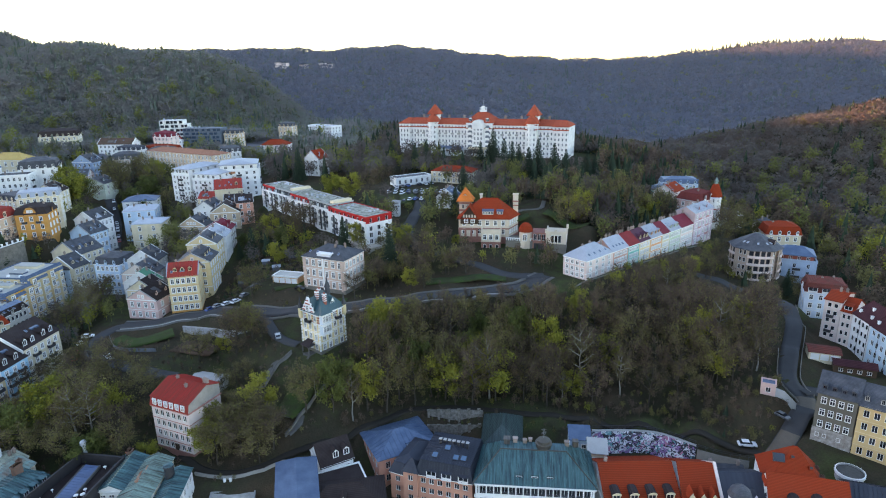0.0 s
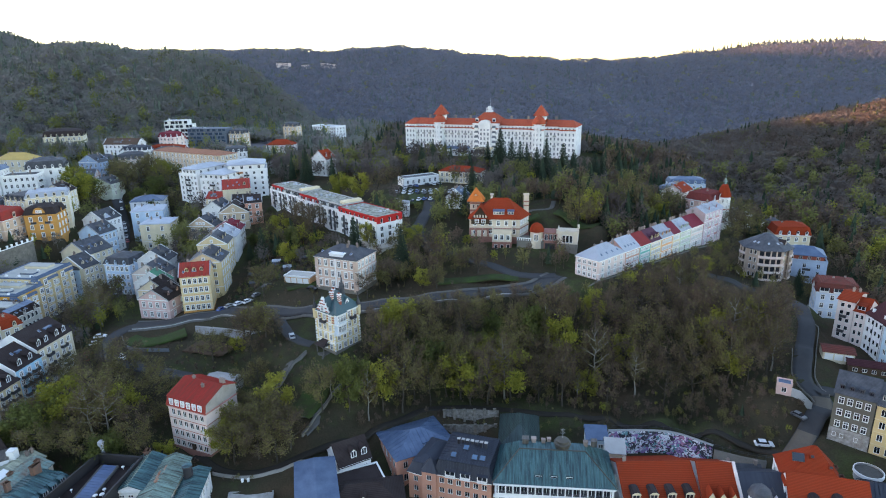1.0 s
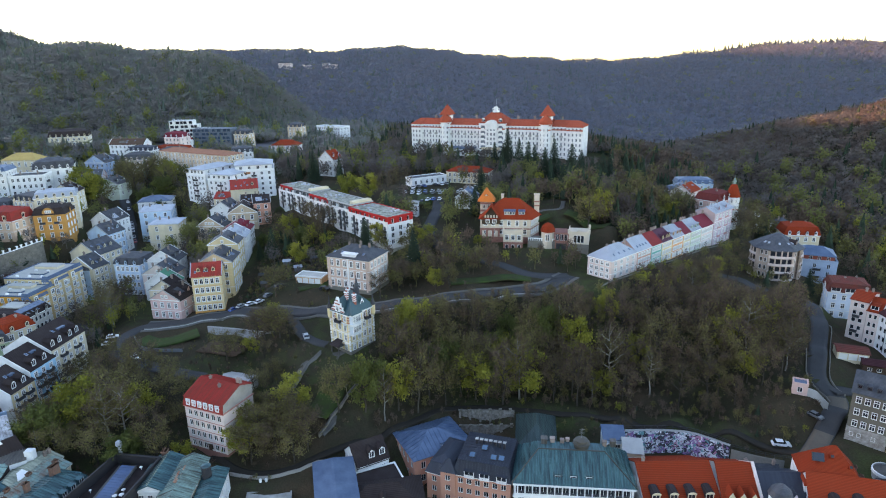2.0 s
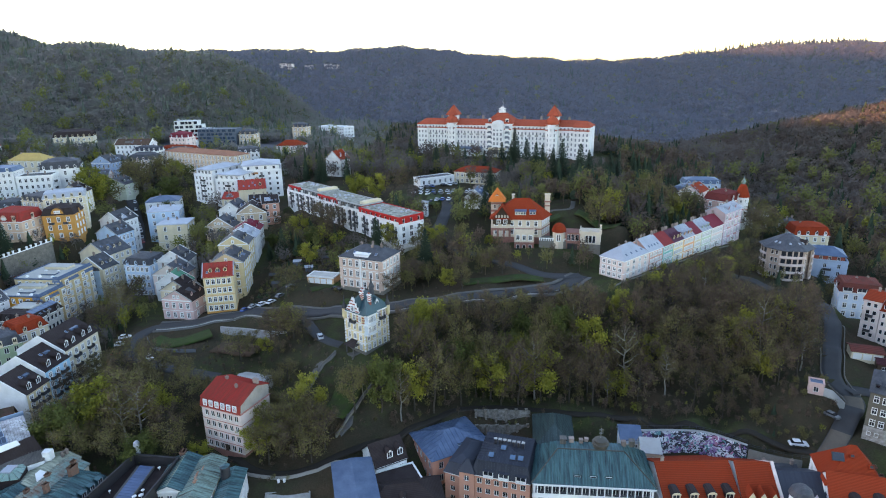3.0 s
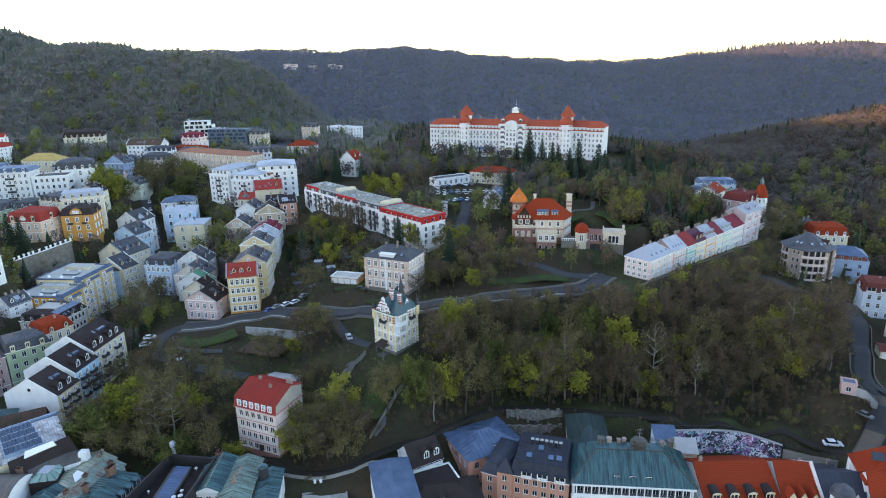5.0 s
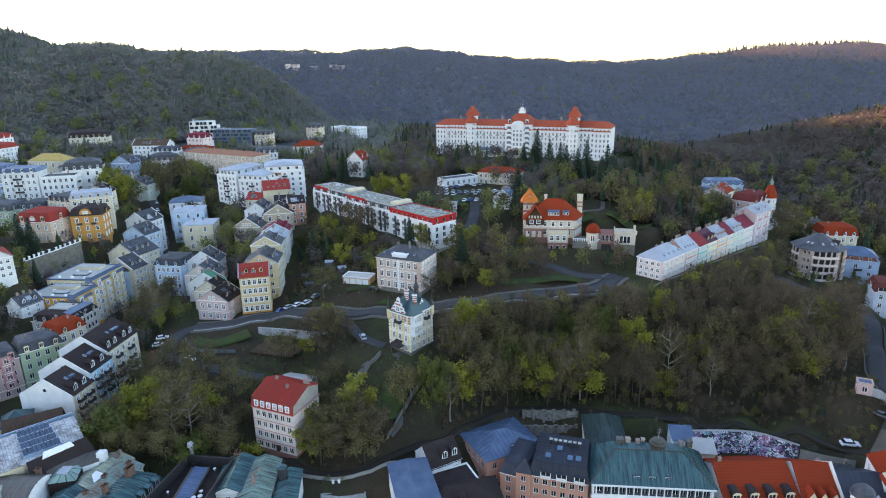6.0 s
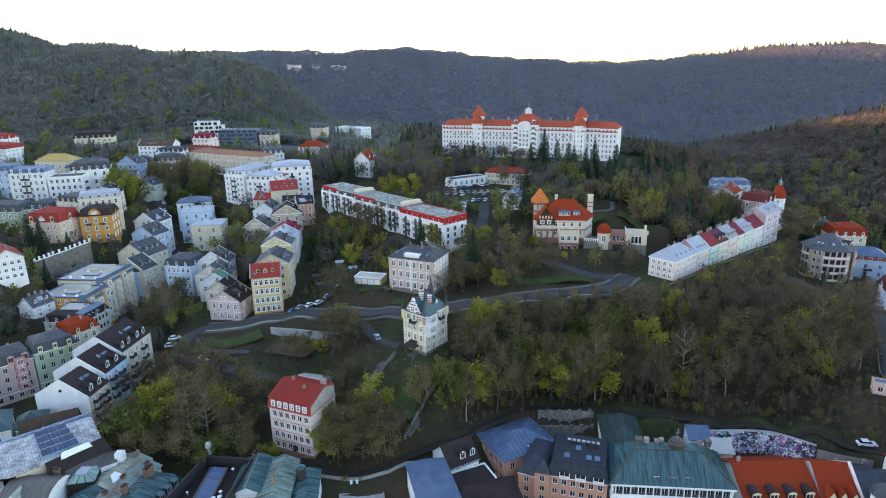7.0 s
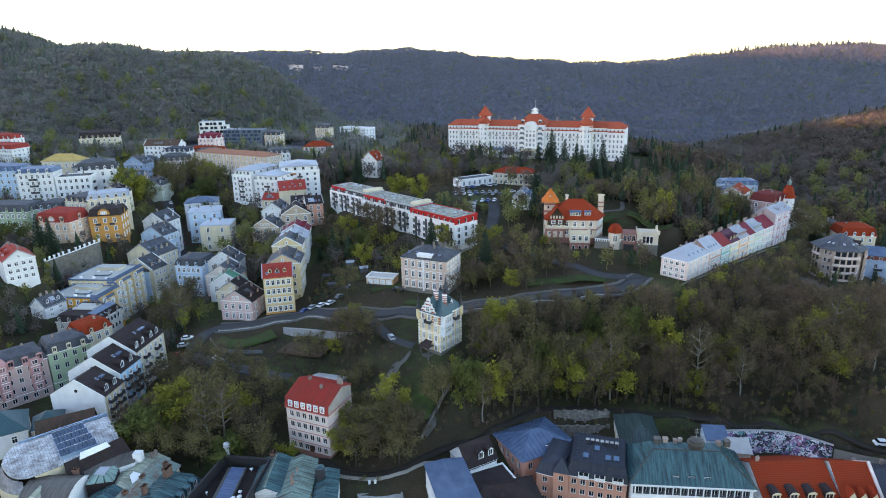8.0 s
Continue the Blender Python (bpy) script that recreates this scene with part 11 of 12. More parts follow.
# single trees that stand out
for kind, x, y, size in (("fresh", -21.5, 184.5, 1.2), ("fresh", -25.0, 177.0, 0.7), ("fresh", 0.0, 178.5, 0.95), ("fresh", 14.5, 168.0, 1.25), ("fresh", -1.0, 168.5, 1.2), ("fresh", 9.0, 180.0, 1.1), ("olive", 74.5, 168.5, 1.0), ("fresh", 82.5, 168.0, 0.85), ("fresh", 38.5, 170.5, 0.85), ("olive", 84.0, 188.0, 1.1), ("fresh", -112.0, 153.0, 1.35), ("green", -117.5, 149.0, 1.2), ("green", -122.0, 146.0, 1.2), ("birch", -104.6, 149.0, 1.3), ("birch", -100.6, 149.5, 1.3), ("olive", -107.0, 157.5, 1.3),
                         ("fresh", -82.0, 141.0, 0.6), ("olive", -61.5, 145.0, 1.15), ("fresh", -66.0, 151.5, 1.0), ("olive", -57.0, 149.0, 1.1), ("olive", -54.0, 143.5, 1.0), ("olive", -65.5, 187.0, 0.95), ("bare", -70.0, 186.0, 1.05),
                         ("conifer", -22.0, 226.0, 1.25), ("fresh", -17.5, 240.5, 0.7), ("olive", -75.0, 219.5, 0.95), ("fresh", -72.0, 249.0, 0.85), ("conifer", -87.0, 262.0, 0.9), ("bare", -33.5, 206.0, 0.75),
                         ("fresh", -62.0, 330.0, 1.25), ("fresh", -50.0, 322.0, 1.2), ("bare", -40.0, 318.0, 1.1), ("bare", -33.0, 322.0, 1.1), ("bare", -2.0, 281.0, 0.8), ("conifer", 9.0, 300.0, 1.3), ("conifer", 35.0, 360.0, 1.5), ("conifer", 70.0, 352.0, 1.35), ("conifer", 27.0, 372.0, 1.2),
                         ("conifer", 62.0, 345.0, 1.1), ("conifer", 78.0, 340.0, 1.15), ("conifer", 92.0, 338.0, 1.25), ("conifer", 100.0, 332.0, 1.1), ("conifer", -12.0, 402.0, 1.0), ("conifer", -36.0, 415.0, 1.0), ("olive", 52.0, 254.0, 1.2), ("fresh", 59.0, 265.0, 1.25), ("olive", 62.0, 272.0, 1.4),
                         ("olive", 80.0, 276.0, 1.5), ("olive", 88.0, 282.0, 1.6), ("fresh", 96.0, 286.0, 1.4), ("olive", 84.0, 290.0, 1.6), ("olive", 104.0, 290.0, 1.5), ("green", -170.0, 340.0, 1.5), ("fresh", -210.0, 340.0, 1.5), ("green", -176.0, 352.0, 1.4), ("green", -188.0, 362.0, 1.3), ("olive", -165.0, 356.0, 1.3),
                         ("conifer", -213.0, 264.0, 1.1), ("fresh", 4.0, 246.0, 0.4), ("bare", 2.0, 165.5, 0.8), ("olive", -69.0, 158.0, 0.9)):
    tree(kind, x, y, size, 0, "single trees", 0.3)
for kind, x, y, size in (("green", -212.0, 343.0, 1.7), ("fresh", -220.0, 352.0, 1.5), ("olive", -208.0, 348.0, 1.4), ("olive", -226.0, 358.0, 1.2), ("olive", -206.0, 383.0, 1.6), ("olive", -201.0, 391.0, 1.6), ("olive", -196.0, 398.0, 1.5), ("olive", -214.0, 390.0, 1.5), ("fresh", -190.0, 396.0, 1.3), ("conifer", -219.0, 399.0, 1.3),
                         ("conifer", -222.0, 396.0, 1.2), ("olive", -186.0, 384.0, 1.4), ("green", -182.0, 372.0, 1.4), ("olive", -200.0, 372.0, 1.3), ("conifer", -217.0, 263.0, 1.25), ("olive", -227.0, 288.0, 1.0), ("green", -186.0, 275.0, 0.9), ("green", -232.0, 268.0, 1.1), ("birch", -150.0, 236.0, 1.1), ("birch", -146.0, 229.0, 1.15), ("bare", -143.0, 238.0, 0.9),
                         ("birch", -141.0, 222.0, 1.1), ("bare", -146.0, 216.0, 1.0), ("olive", -150.0, 224.0, 0.9), ("bare", -71.0, 274.0, 1.1), ("bare", -64.5, 267.0, 1.15), ("bare", -77.0, 281.0, 1.0), ("fresh", -82.0, 279.0, 0.9), ("conifer", -43.0, 246.0, 1.0), ("fresh", -38.0, 249.0, 0.8)):
    tree(kind, x, y, size, 0, "garden trees", 0.3)
for x, y, size in ((29.4, 371.5, 1.75), (22.0, 376.0, 1.2), (55.8, 311.0, 1.75), (51.7, 338.0, 1.5), (65.0, 327.5, 1.45), (72.0, 333.5, 1.5), (80.5, 344.5, 1.6), (76.0, 338.0, 1.3), (55.5, 293.0, 0.95), (58.4, 295.3, 1.0), (37.5, 340.0, 1.35), (42.0, 346.0, 1.2), (49.5, 299.5, 1.2), (62.0, 318.0, 1.4), (68.0, 320.0, 1.3), (86.0, 350.0, 1.4), (46.0, 334.0, 1.2), (4.5, 277.5, 0.9), (-18.5, 380.0, 1.2), (-61.0, 449.0, 1.3)):
    tree("conifer", x, y, size, 0, "hotel spruces", 0.3)
for kind, x, y, size in (("olive", 138.6, 291.0, 1.2), ("olive", 146.0, 296.0, 1.3), ("olive", 139.0, 284.0, 1.0), ("bare", 131.0, 281.0, 1.0), ("conifer", 151.0, 297.0, 1.0), ("olive", 128.0, 272.0, 0.8), ("bare", 124.0, 262.0, 0.8), ("fresh", 98.5, 233.0, 0.7), ("olive", 105.5, 235.0, 0.8), ("bare", 112.0, 238.0, 0.7),
                         ("conifer", 141.0, 238.0, 0.75), ("olive", 145.0, 236.0, 0.9), ("olive", 118.0, 258.0, 0.7), ("bare", 116.0, 250.0, 0.7)):
    tree(kind, x, y, size, 0, "trees round the flats", 0.3)
tree("conifer", -88.0, 366.0, 1.35, 0, "single trees", 0.3)
def tree_cap(x, y):
    """Crowns stay below the road and the terrace above them."""
    if -50 < x < -27 and 150 < y < 182:
        return 20.5 + (174 - y) * 0.42
    below_road = 31.0 + max(0.0, 200 + 0.2 * x - y) * 0.46
    row = (x - 51.0) * -0.663 + (y - 211.4) * 0.748
    below_row = 29.5 + max(0.0, -row) * 0.36
    return below_road if x < 38 else max(below_row, 29.0) if x < 92 else 107.8 - 0.381 * y


WEST_SLOPE = {"olive": 3.6, "fresh": 0.8, "bare": 2.8, "green": 2.4, "birch": 0.7, "reddish": 0.6}
EAST_SLOPE = {"bare": 5.0, "reddish": 3.0, "olive": 2.0, "birch": 0.9, "fresh": 0.5}
scatter([(-33, 182), (-37, 172), (-42, 153), (-30, 154), (-8, 166), (20, 165.5), (30, 165), (30, 203), (20, 201), (-10, 195)], 5.0, WEST_SLOPE, 3, (1.05, 1.55), cap=tree_cap, wide=0.72)
scatter([(30, 171), (50, 173), (74, 168), (86, 166), (93, 168), (101, 178), (112, 196), (110, 210), (88, 228), (62, 212), (46, 205), (30, 203)], 5.6, EAST_SLOPE, 4, (1.1, 1.65), cap=tree_cap, wide=0.76)
scatter([(32, 166), (50, 165), (76, 159), (84, 158), (86, 165), (50, 172), (32, 170)], 8.5, {"bare": 3, "birch": 1.2, "reddish": 1.5, "fresh": 0.4}, 14, (0.6, 1.1), wide=0.8)
scatter([(-135, 190), (-128, 150), (-112, 134), (-90, 138), (-85, 160), (-62, 166), (-60, 174), (-75, 170), (-100, 174), (-118, 184)], 6.6, {"bare": 3, "olive": 4, "fresh": 0.15, "birch": 0.8, "green": 1.4}, 5, (0.6, 1.05))
scatter([(-84, 196), (-66, 194), (-58, 186), (-66, 180), (-84, 184)], 5.5, {"bare": 3, "olive": 3, "fresh": 0.5}, 6, (0.5, 0.9))
scatter([(-66, 140), (-48, 140), (-46, 152), (-60, 158), (-68, 152)], 4.2, {"olive": 3, "fresh": 1, "bare": 1}, 7, (0.8, 1.05))
scatter([(-30, 218), (-10, 208), (20, 212), (8, 224), (-12, 236), (-26, 244)], 5.5, {"bare": 4, "olive": 3, "fresh": 1}, 8, (0.5, 0.85))
scatter([(-95, 262), (-70, 256), (-62, 262), (-80, 286), (-96, 300)], 6.5, {"bare": 4, "olive": 2, "green": 2, "conifer": 0.6, "fresh": 0.5}, 9, (0.45, 0.85))

# ---------------------------------------------------------------- woods on the hills: one mass of trees, too many to count
def small_tree(rng, kind, detail):
    """A light tree for the far woods: stem and leaf or twig clumps. Vertices, quads, material index."""
    h = 1.0
    if kind == 3:
        q = []
        for i in range(5 if detail < 40 else 9):
            n = 5 if detail < 40 else 9
            z = h * (0.12 + 0.85 * i / n)
            r = 0.2 * (1 - i / n) + 0.02
            for k in range(5):
                a = k * 1.257 + i
                o = np.array((math.cos(a), math.sin(a), 0)) * r * rng.uniform(0.8, 1.2)
                t = np.array((-math.sin(a), math.cos(a), 0)) * r * 0.55
                c = np.array((0, 0, z))
                q.append((c + (0, 0, 0.13), c + o * 0.5 + t, c + o + (0, 0, -0.07), c + o * 0.5 - t))
        v = np.array(q).reshape(-1, 3)
        g = np.arange(len(v)).reshape(-1, 4)
        return v, np.vstack([g[:, (0, 1, 2)], g[:, (0, 2, 3)]])
    if detail <= 100:  # a loose dome of upright twig slivers, or of small leaf clumps
        n = detail
        u = rng.normal(0, 1, (n, 3))
        u[:, 2] = np.abs(u[:, 2]) - 0.25
        u /= np.linalg.norm(u, axis=1)[:, None]
        lump = 1 + 0.22 * np.sin(u[:, :1] * 4 + rng.uniform(0, 6)) + 0.18 * np.sin(u[:, 1:2] * 5 + rng.uniform(0, 6))
        c = u * rng.uniform(0.45, 1.0, (n, 1)) ** 0.6 * lump * (0.29, 0.29, 0.33) + (0, 0, 0.58)
        far = detail < 40
        if kind in (0, 1):
            d = u * (0.8, 0.8, 0.5) + rng.normal(0, 0.5, (n, 3)) + (0, 0, 0.6)
            d /= np.linalg.norm(d, axis=1)[:, None]
            p = np.cross(d, rng.normal(0, 1, (n, 3)))
            p *= (0.078 if far else 0.042) / np.linalg.norm(p, axis=1)[:, None]
            e = d * (rng.uniform(0.10, 0.19, (n, 1)) if far else rng.uniform(0.05, 0.13, (n, 1)))
            v = np.stack([c - p - e * 0.5, c + p - e * 0.5, c + e * 0.5], 1).reshape(-1, 3)
        else:
            a = rng.normal(0, 1, (n, 3)) * (1, 1, 0.55)
            a /= np.linalg.norm(a, axis=1)[:, None]
            b = np.cross(a, rng.normal(0, 1, (n, 3)) * (0.5, 0.5, 1))
            b /= np.linalg.norm(b, axis=1)[:, None]
            q = (0.62 if far else 0.60) / math.sqrt(n) * rng.uniform(0.6, 1.3, (n, 1))
            v = np.stack([c - a * q, c + a * q * 0.8 - b * q * 0.5, c + a * q * 0.3 + b * q * 0.9], 1).reshape(-1, 3)
        return v, np.arange(len(v)).reshape(-1, 3)
    n = detail
    u = rng.normal(0, 1, (n, 3))
    u /= np.linalg.norm(u, axis=1)[:, None]
    rad = rng.uniform(0.3, 1.0, (n, 1)) ** 0.5
    ph = rng.uniform(0, 6, 3)
    lumps = 1 + 0.3 * np.sin(u[:, :1] * 5 + ph[0]) + 0.25 * np.sin(u[:, 1:2] * 6 + ph[1]) + 0.15 * np.sin(u[:, 2:] * 7 + ph[2])
    c = u * rad * lumps * (0.25, 0.25, 0.31) + (0, 0, 0.64)
    a = rng.normal(0, 1, (n, 3))
    a /= np.linalg.norm(a, axis=1)[:, None]
    b = np.cross(a, rng.normal(0, 1, (n, 3)))
    b /= np.linalg.norm(b, axis=1)[:, None]
    s = 0.70 / math.sqrt(n) * rng.uniform(0.6, 1.25, (n, 1))
    if kind in (0, 1):
        v = np.stack([c - a * s * 0.5 - b * s * 0.45, c - a * s * 0.5 + b * s * 0.45, c + a * s * 1.6 + (0, 0, 0.02)], 1).reshape(-1, 3)
    else:
        v = np.stack([c - a * s, c + a * s * 0.8 - b * s * 0.5, c + a * s * 0.3 + b * s * 0.9], 1).reshape(-1, 3)
    stem = np.array([(-0.014, 0, -0.05), (0.014, 0, -0.05), (0, 0, 0.8), (0, -0.014, -0.05), (0, 0.014, -0.05), (0, 0, 0.8)])
    v = np.vstack([v, stem])
    return v, np.arange(len(v)).reshape(-1, 3)


# town woods use the lightened colours, haze included
TOWN_WOOD = [HILLRED, HILLMID, TOWNOLIVE, NEEDLES, FRESH]
FOREST = [REDTWIGS, TWIGS, OLIVELEAF, NEEDLES, FRESH]
FAR_FOREST = [HAZEGREY, HAZEBROWN, HAZEGREY, FARNEEDLES, FAROLIVE]


def wood(name, label, count, where, detail, weights, seed, height=(11, 17), clear=3.0, mats=FOREST):
    """Woodland over the region where(x, y), one mesh of kind stuff."""
    rng = np.random.default_rng(seed)
    protos = [[small_tree(rng, k, detail) for _ in range(4)] for k in range(5)]
    x, y = where(rng, count)
    ok = free(x, y, clear, 1.0)
    x, y = x[ok], y[ok]
    z = sheet_z(x, y) - (height[0] * 0.35 if detail <= 100 else 0.0)
    patch = 0.5 + 0.5 * np.sin(x * 0.013 + 2 * np.sin(y * 0.011)) * np.cos(y * 0.017 + np.sin(x * 0.009))
    V, F, M = [], [], []
    off = 0
    w = np.array(weights, float)
    for i in range(len(x)):
        ww = w.copy()
        ww[3] *= 0.3 + 2.2 * patch[i] ** 2
        ww /= ww.sum()
        k = int(rng.choice(5, p=ww))
        v, f = protos[k][int(rng.integers(4))]
        h = rng.uniform(*height) * (1.15 if k == 3 else 1.0)
        g = rng.uniform(0, 6.28)
        cs, sn = math.cos(g), math.sin(g)
        wid = h * rng.uniform(0.85, 1.2)
        V.append(np.c_[(v[:, 0] * cs - v[:, 1] * sn) * wid + x[i], (v[:, 0] * sn + v[:, 1] * cs) * wid + y[i], v[:, 2] * h + z[i]])
        F.append(f + off)
        M.append(np.full(len(f), k))
        off += len(v)
    me = raw_mesh(name, np.vstack(V), np.vstack(F), mats, np.concatenate(M))
    ob = new(name, me)
    return tagged(ob, label, "woodland", kind="stuff")


def band(x0, x1, y0, y1, test=None):
    def where(rng, n):
        step = math.sqrt((x1 - x0) * (y1 - y0) / n)
        x, y = [q.ravel() for q in np.meshgrid(np.arange(x0, x1, step), np.arange(y0, y1, step))]
        x, y = x + rng.uniform(0, step, len(x)), y + rng.uniform(0, step, len(y))
        if test is not None:
            ok = test(x, y)
            x, y = x[ok], y[ok]
        return x, y
    return where


def clear_of_town(x, y, r=26):
    d = np.full(len(x), 1e9)
    for i in range(0, len(x), 4000):
        d[i:i + 4000] = ((x[i:i + 4000, None] - BUILT[None, :, 0]) ** 2 + (y[i:i + 4000, None] - BUILT[None, :, 1]) ** 2).min(1)
    return d > r * r


in_view = lambda x, y: (x > -60 - 0.80 * y) & (x < 20 + 0.80 * y)
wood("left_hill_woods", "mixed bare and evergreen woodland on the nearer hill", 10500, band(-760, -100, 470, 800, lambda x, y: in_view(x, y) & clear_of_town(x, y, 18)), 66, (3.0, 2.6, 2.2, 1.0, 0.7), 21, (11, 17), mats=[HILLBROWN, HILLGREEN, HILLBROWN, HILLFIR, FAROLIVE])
wood("far_hill_woods", "bare woodland on the far ridge, tinted with blue haze", 27000, band(-1250, 1300, 760, 1510, lambda x, y: in_view(x, y) & (y > 800 - 0.2 * np.abs(x))), 29, (4.6, 3.0, 2.0, 0.8, 0.3), 22, (10, 15), mats=FAR_FOREST)
wood("right_hill_woods", "brown bare woodland on the valley side hill", 5000, band(95, 520, 225, 640, lambda x, y: in_view(x, y) & clear_of_town(x, y, 12) & (x > 150 + 0.12 * (300 - y)) & ((x > 200) | (y > 345))), 84, (2.8, 2.4, 2.0, 0.7, 0.9), 23, (11, 16), mats=[HILLRED, HILLMID, HILLMID, NEEDLES, HILLOLIVE])
wood("valley_spring_trees", "rounded olive-green trees on the valley side", 60, band(150, 340, 250, 430, lambda x, y: in_view(x, y) & clear_of_town(x, y, 12)), 240, (0, 0, 1.4, 0, 1), 59, (12, 18), mats=[TOWNOLIVE] * 5)
wood("valley_woods", "woodland behind the hotel and above the town", 1500, band(-70, 180, 400, 780, lambda x, y: in_view(x, y) & clear_of_town(x, y, 14)), 100, (2.4, 3.6, 2.4, 2.4, 0.5), 24, (10, 16), mats=[HILLRED, HILLMID, OLIVELEAF, NEEDLES, FRESH])
# lighter hill colours here take the place of haze above the town
wood("town_hill_woods", "woodland above the town in haze-paled colours", 1500, band(-340, -70, 400, 780, lambda x, y: in_view(x, y) & clear_of_town(x, y, 14)), 100, (2.4, 3.2, 2.6, 1.4, 0.6), 58, (10, 16), mats=[HILLBROWN, HILLGREEN, HILLOLIVE, HILLFIR, HILLSPRING])
def patch(poly):
    p = np.array(poly)
    return band(p[:, 0].min(), p[:, 0].max(), p[:, 1].min(), p[:, 1].max(), lambda x, y: inside(x, y, poly))


wood("park_trees", "bare, olive and evergreen trees of the villa park", 420, patch([(46, 262), (66, 238), (100, 262), (118, 300), (112, 340), (60, 330), (50, 300)]), 340, (1.2, 3.6, 1.8, 1.8, 0.3), 31, (9, 16), 2.5, mats=[HILLRED, TWIGS, TOWNOLIVE, NEEDLES, TOWNOLIVE])
wood("hotel_park_trees", "dark spruces and bare trees below the hotel", 480, patch([(20, 300), (50, 300), (100, 330), (108, 372), (62, 368), (10, 386), (-30, 398), (-60, 390), (-20, 366)]), 290, (1.2, 3.4, 2.0, 2.6, 0.3), 32, (7, 13), 2.5, mats=TOWN_WOOD)
wood("east_flank_trees", "bare trees and spruces on the hill's east flank", 520, patch([(92, 372), (120, 352), (150, 356), (175, 400), (178, 470), (150, 500), (95, 490), (82, 440), (100, 400)]), 130, (1.6, 3.2, 0.8, 3.6, 0.0), 52, (8, 14), 2.5)
wood("west_park_trees", "bare trees west of the hotel", 420, patch([(-110, 380), (-60, 360), (-30, 352), (-40, 400), (-60, 440), (-120, 470), (-130, 450)]), 160, (2.0, 4.0, 2.0, 2.0, 0.2), 33, (9, 15), 2.5, mats=TOWN_WOOD)
wood("terrace_garden_trees", "olive and bare trees between the old rows", 200, patch([(-150, 330), (-138, 285), (-128, 255), (-112, 255), (-112, 285), (-138, 300), (-140, 340)]), 220, (0.5, 3.0, 4.0, 0.2, 0.6), 34, (7, 13), 2.0, mats=TOWN_WOOD)
wood("street_bank_trees", "young olive trees on the street bank", 60, patch([(-165, 255), (-150, 200), (-138, 205), (-128, 218), (-140, 240), (-150, 250)]), 260, (0.5, 3.0, 4.0, 0.2, 0.4), 35, (6, 10), 2.0, mats=TOWN_WOOD)
wood("bank_bushes", "bushes and bare trees on the left bank", 260, patch([(-228, 265), (-210, 215), (-196, 196), (-186, 205), (-186, 285), (-205, 275)]), 160, (0.5, 3.0, 3.0, 1.0, 0.4), 36, (3, 8), 2.0, mats=TOWN_WOOD)
wood("town_edge_trees", "garden trees and bushes among the houses", 900, band(-340, -130, 200, 480, lambda x, y: in_view(x, y) & ~clear_of_town(x, y, 30)), 280, (0.8, 3.4, 4.2, 0.5, 1.2), 25, (5, 12), 3.5, mats=TOWN_WOOD)
wood("slope_undergrowth", "low shrubs and brambles under the trees of the slope", 1700, patch([(-38, 186), (-44, 146), (-30, 150), (-8, 161), (20, 161), (50, 156), (72, 150), (86, 142), (97, 152), (103, 178), (112, 196), (110, 210), (88, 228), (62, 212), (46, 205), (20, 201), (-10, 195)]), 102, (2.4, 3.0, 2.6, 0.3, 0.5), 41, (0.9, 2.8), 1.0)
wood("garden_undergrowth", "shrubs and brambles round the tenement", 900, patch([(-136, 192), (-130, 148), (-112, 132), (-60, 132), (-46, 140), (-46, 172), (-60, 196), (-104, 200), (-118, 186)]), 101, (1.6, 3.0, 2.6, 0.0, 0.3), 42, (0.8, 2.4), 1.0)
wood("upper_undergrowth", "hedges and shrubs between road and villas", 620, patch([(-100, 226), (-60, 200), (-20, 206), (20, 210), (30, 224), (0, 236), (-30, 250), (-96, 300)]), 110, (1.0, 2.6, 3.4, 0.3, 0.3), 43, (0.7, 2.6), 1.2)
wood("allotment_shrubs", "berry bushes and small fruit trees in the allotments", 330, patch([(-93, 226), (-60, 228), (-56, 256), (-66, 264), (-92, 262)]), 110, (1.2, 3.0, 2.6, 0.5, 0.5), 53, (0.8, 3.4), 0.6, mats=[REDTWIGS, TWIGS, OLIVELEAF, NEEDLES, GREENLEAF])
wood("park_lawn_trees", "young bare and olive trees on the park lawns", 150, patch([(-30, 214), (28, 212), (40, 222), (46, 232), (30, 232), (10, 236), (0, 250), (-30, 262), (-40, 240)]), 230, (0.8, 3.0, 3.4, 0.5, 0.8), 44, (5, 11), 2.2)
wood("villa_garden_trees", "olive and bare trees round the park villa", 130, patch([(-40, 262), (-6, 262), (4, 272), (46, 266), (54, 250), (48, 244), (66, 250), (60, 290), (0, 300), (-40, 300)]), 230, (0.8, 2.6, 3.8, 1.2, 1.0), 45, (6, 13), 2.2, mats=[HILLRED, TWIGS, TOWNOLIVE, NEEDLES, TOWNOLIVE])
wood("flats_garden_trees", "bare trees and bushes before the white flats", 110, patch([(-95, 262), (-60, 238), (-54, 226), (-44, 232), (-50, 252), (-80, 282)]), 200, (0.8, 3.0, 3.0, 1.0, 0.8), 46, (5, 10), 2.2, mats=TOWN_WOOD)
wood("terrace_bushes", "bushes and young trees below the pastel terrace", 260, patch([(44, 202), (60, 214), (84, 234), (110, 256), (118, 252), (96, 226), (68, 204), (52, 194)]), 200, (1.0, 2.4, 3.4, 0.0, 1.4), 47, (3, 8), 2.0)
wood("flats_bushes", "shrubs round the many-sided flats", 60, patch([(104, 236), (118, 226), (128, 226), (140, 238), (124, 240), (116, 250)]), 200, (1.0, 2.4, 3.0, 0.6, 1.2), 48, (3, 7), 2.0)
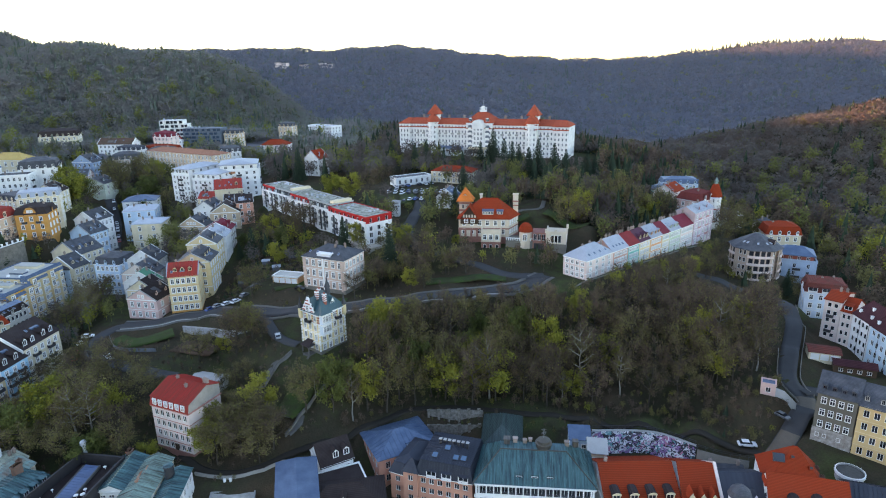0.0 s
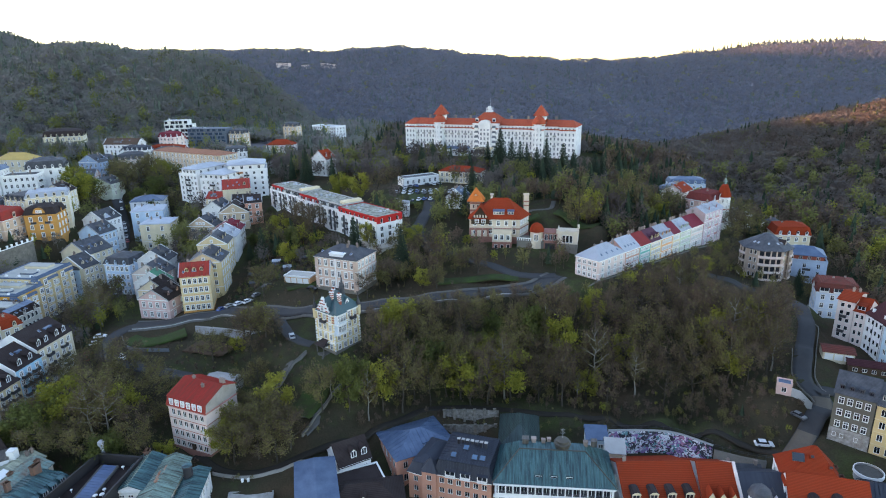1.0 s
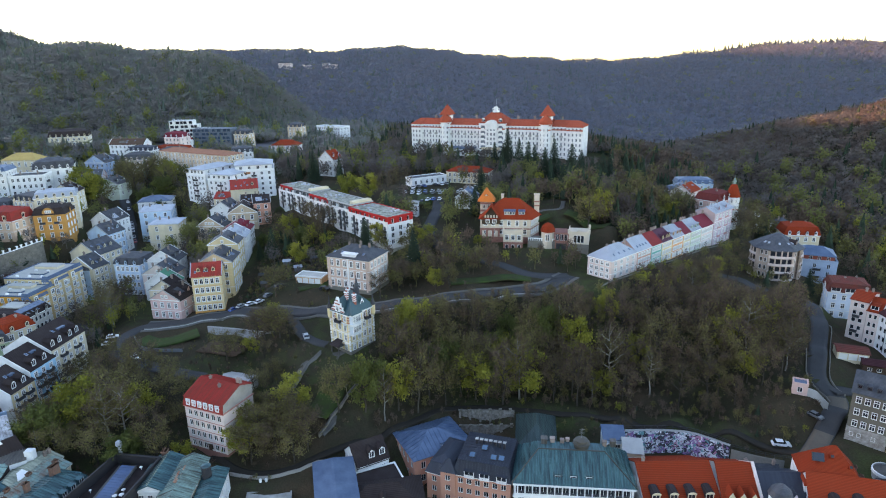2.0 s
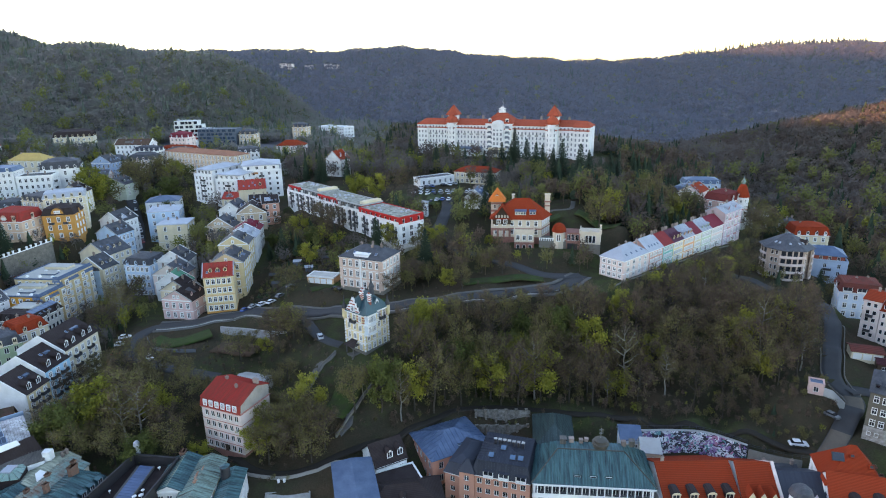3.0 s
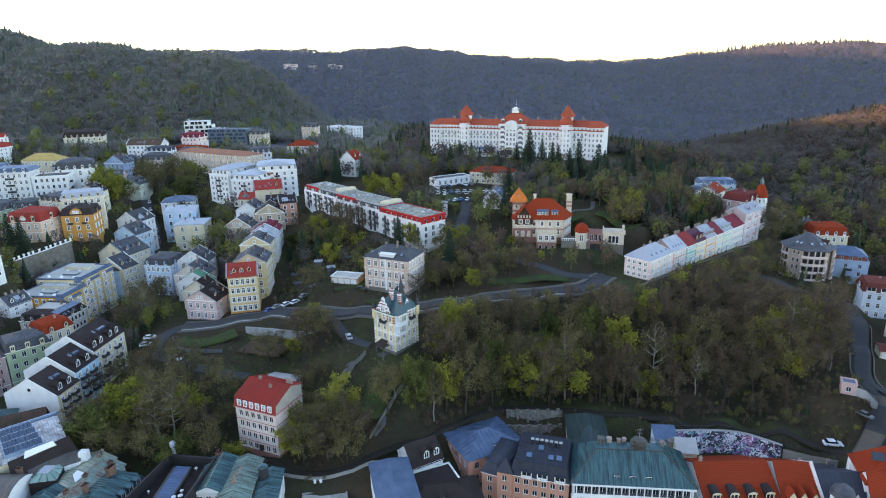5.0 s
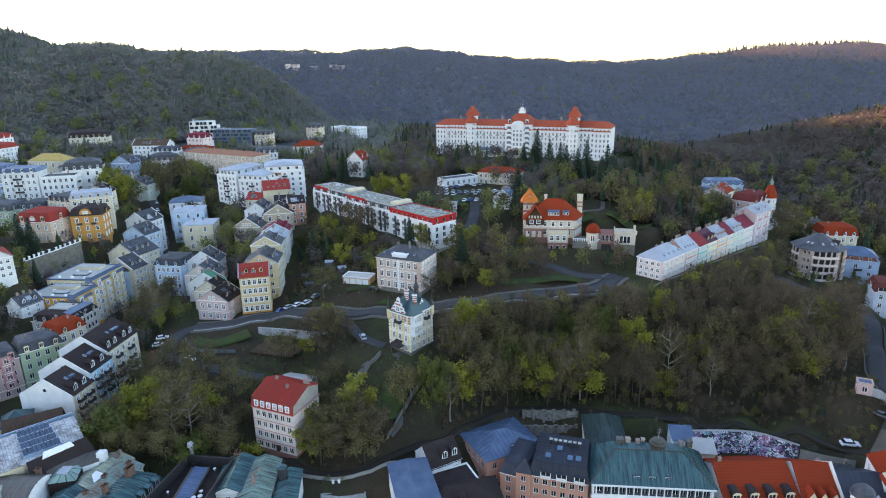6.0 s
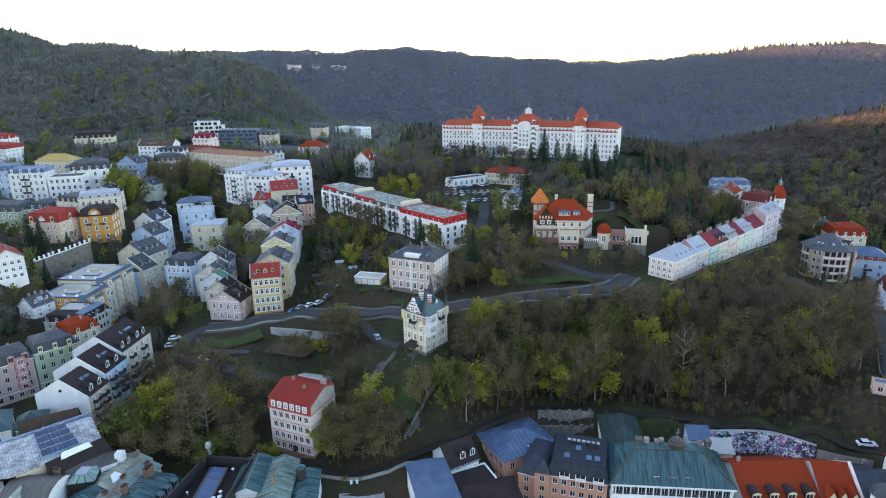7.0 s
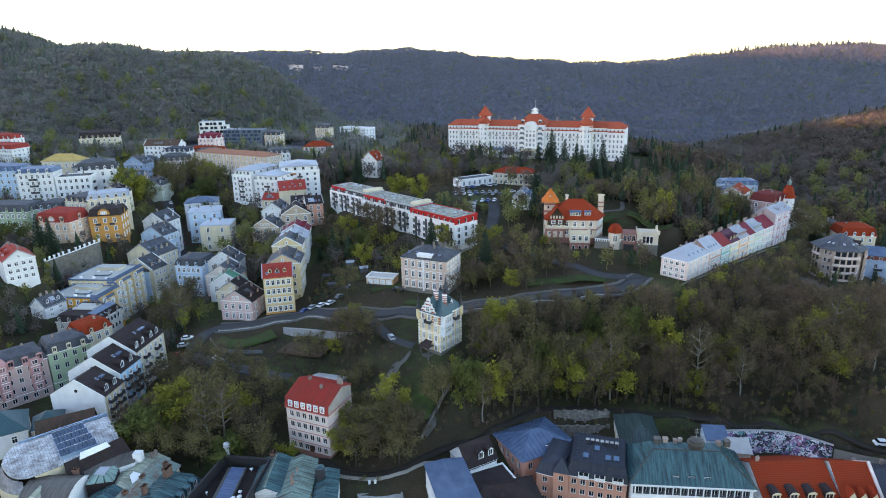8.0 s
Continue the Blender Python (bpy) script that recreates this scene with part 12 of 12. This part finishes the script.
wood("right_edge_trees", "olive and bare trees behind the houses at the foot of the hill", 330, patch([(118, 300), (136, 305), (150, 290), (166, 285), (166, 262), (172, 240), (162, 225), (160, 205), (215, 200), (215, 350), (120, 350)]), 200, (1.6, 3.0, 3.0, 0.5, 1.1), 49, (8, 14), 2.5)
wood("lane_bushes", "low olive bushes and brambles above the back lane", 330, patch([(-30, 151.5), (-12, 162.5), (10, 164.5), (30, 162), (55, 158), (71, 152), (84, 145), (94, 143), (100, 166), (76, 163), (50, 168), (20, 171), (-8, 170), (-32, 160)]), 180, (1.6, 2.6, 3.2, 0.2, 0.3), 50, (2.0, 4.6), 1.0)
wood("lane_shrubs", "low shrubs and weeds along the painted wall", 420, patch([(-10, 157), (38, 153.5), (50, 153.4), (60, 152.2), (66, 148.5), (72, 143.5), (77, 141), (80, 145), (72, 149), (56, 156), (30, 160), (8, 162.5), (-10, 162)]), 105, (1.0, 2.2, 3.0, 0.0, 1.2), 51, (0.8, 2.2), 1.0, mats=[REDTWIGS, TWIGS, OLIVELEAF, NEEDLES, GREENLEAF])
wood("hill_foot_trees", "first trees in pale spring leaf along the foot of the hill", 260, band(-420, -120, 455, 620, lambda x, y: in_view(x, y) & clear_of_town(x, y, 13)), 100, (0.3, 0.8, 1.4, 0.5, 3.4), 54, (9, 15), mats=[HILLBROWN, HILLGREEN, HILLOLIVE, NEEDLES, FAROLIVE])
wood("spring_trees", "scattered trees in yellow-green leaf on the hillside", 46, band(-400, -120, 470, 640, lambda x, y: in_view(x, y) & clear_of_town(x, y, 13)), 160, (0, 0, 0, 0, 1), 57, (13, 19), mats=[HILLSPRING] * 5)
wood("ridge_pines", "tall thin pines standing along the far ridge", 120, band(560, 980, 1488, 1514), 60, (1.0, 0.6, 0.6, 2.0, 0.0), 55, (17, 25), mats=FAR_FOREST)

# a handful of houses high on the far hill
for x, y, w, hh in ((-318, 1204, 12, 4), (-304, 1200, 10, 6), (-270, 1198, 14, 4), (-234, 1202, 11, 4), (-218, 1196, 10, 3)):
    zf = float(sheet_z(x, y)[0])
    house("far pale house high on the wooded hill", (x, y), (x + w, y - 3), 10, zf + 2, zf + 5 + hh, "hip", 3.0, BLUSH, SLATE, 2, 4, 2, 2, style="plain", trim=False, pad=False, group="far hill houses", deep_base=12)
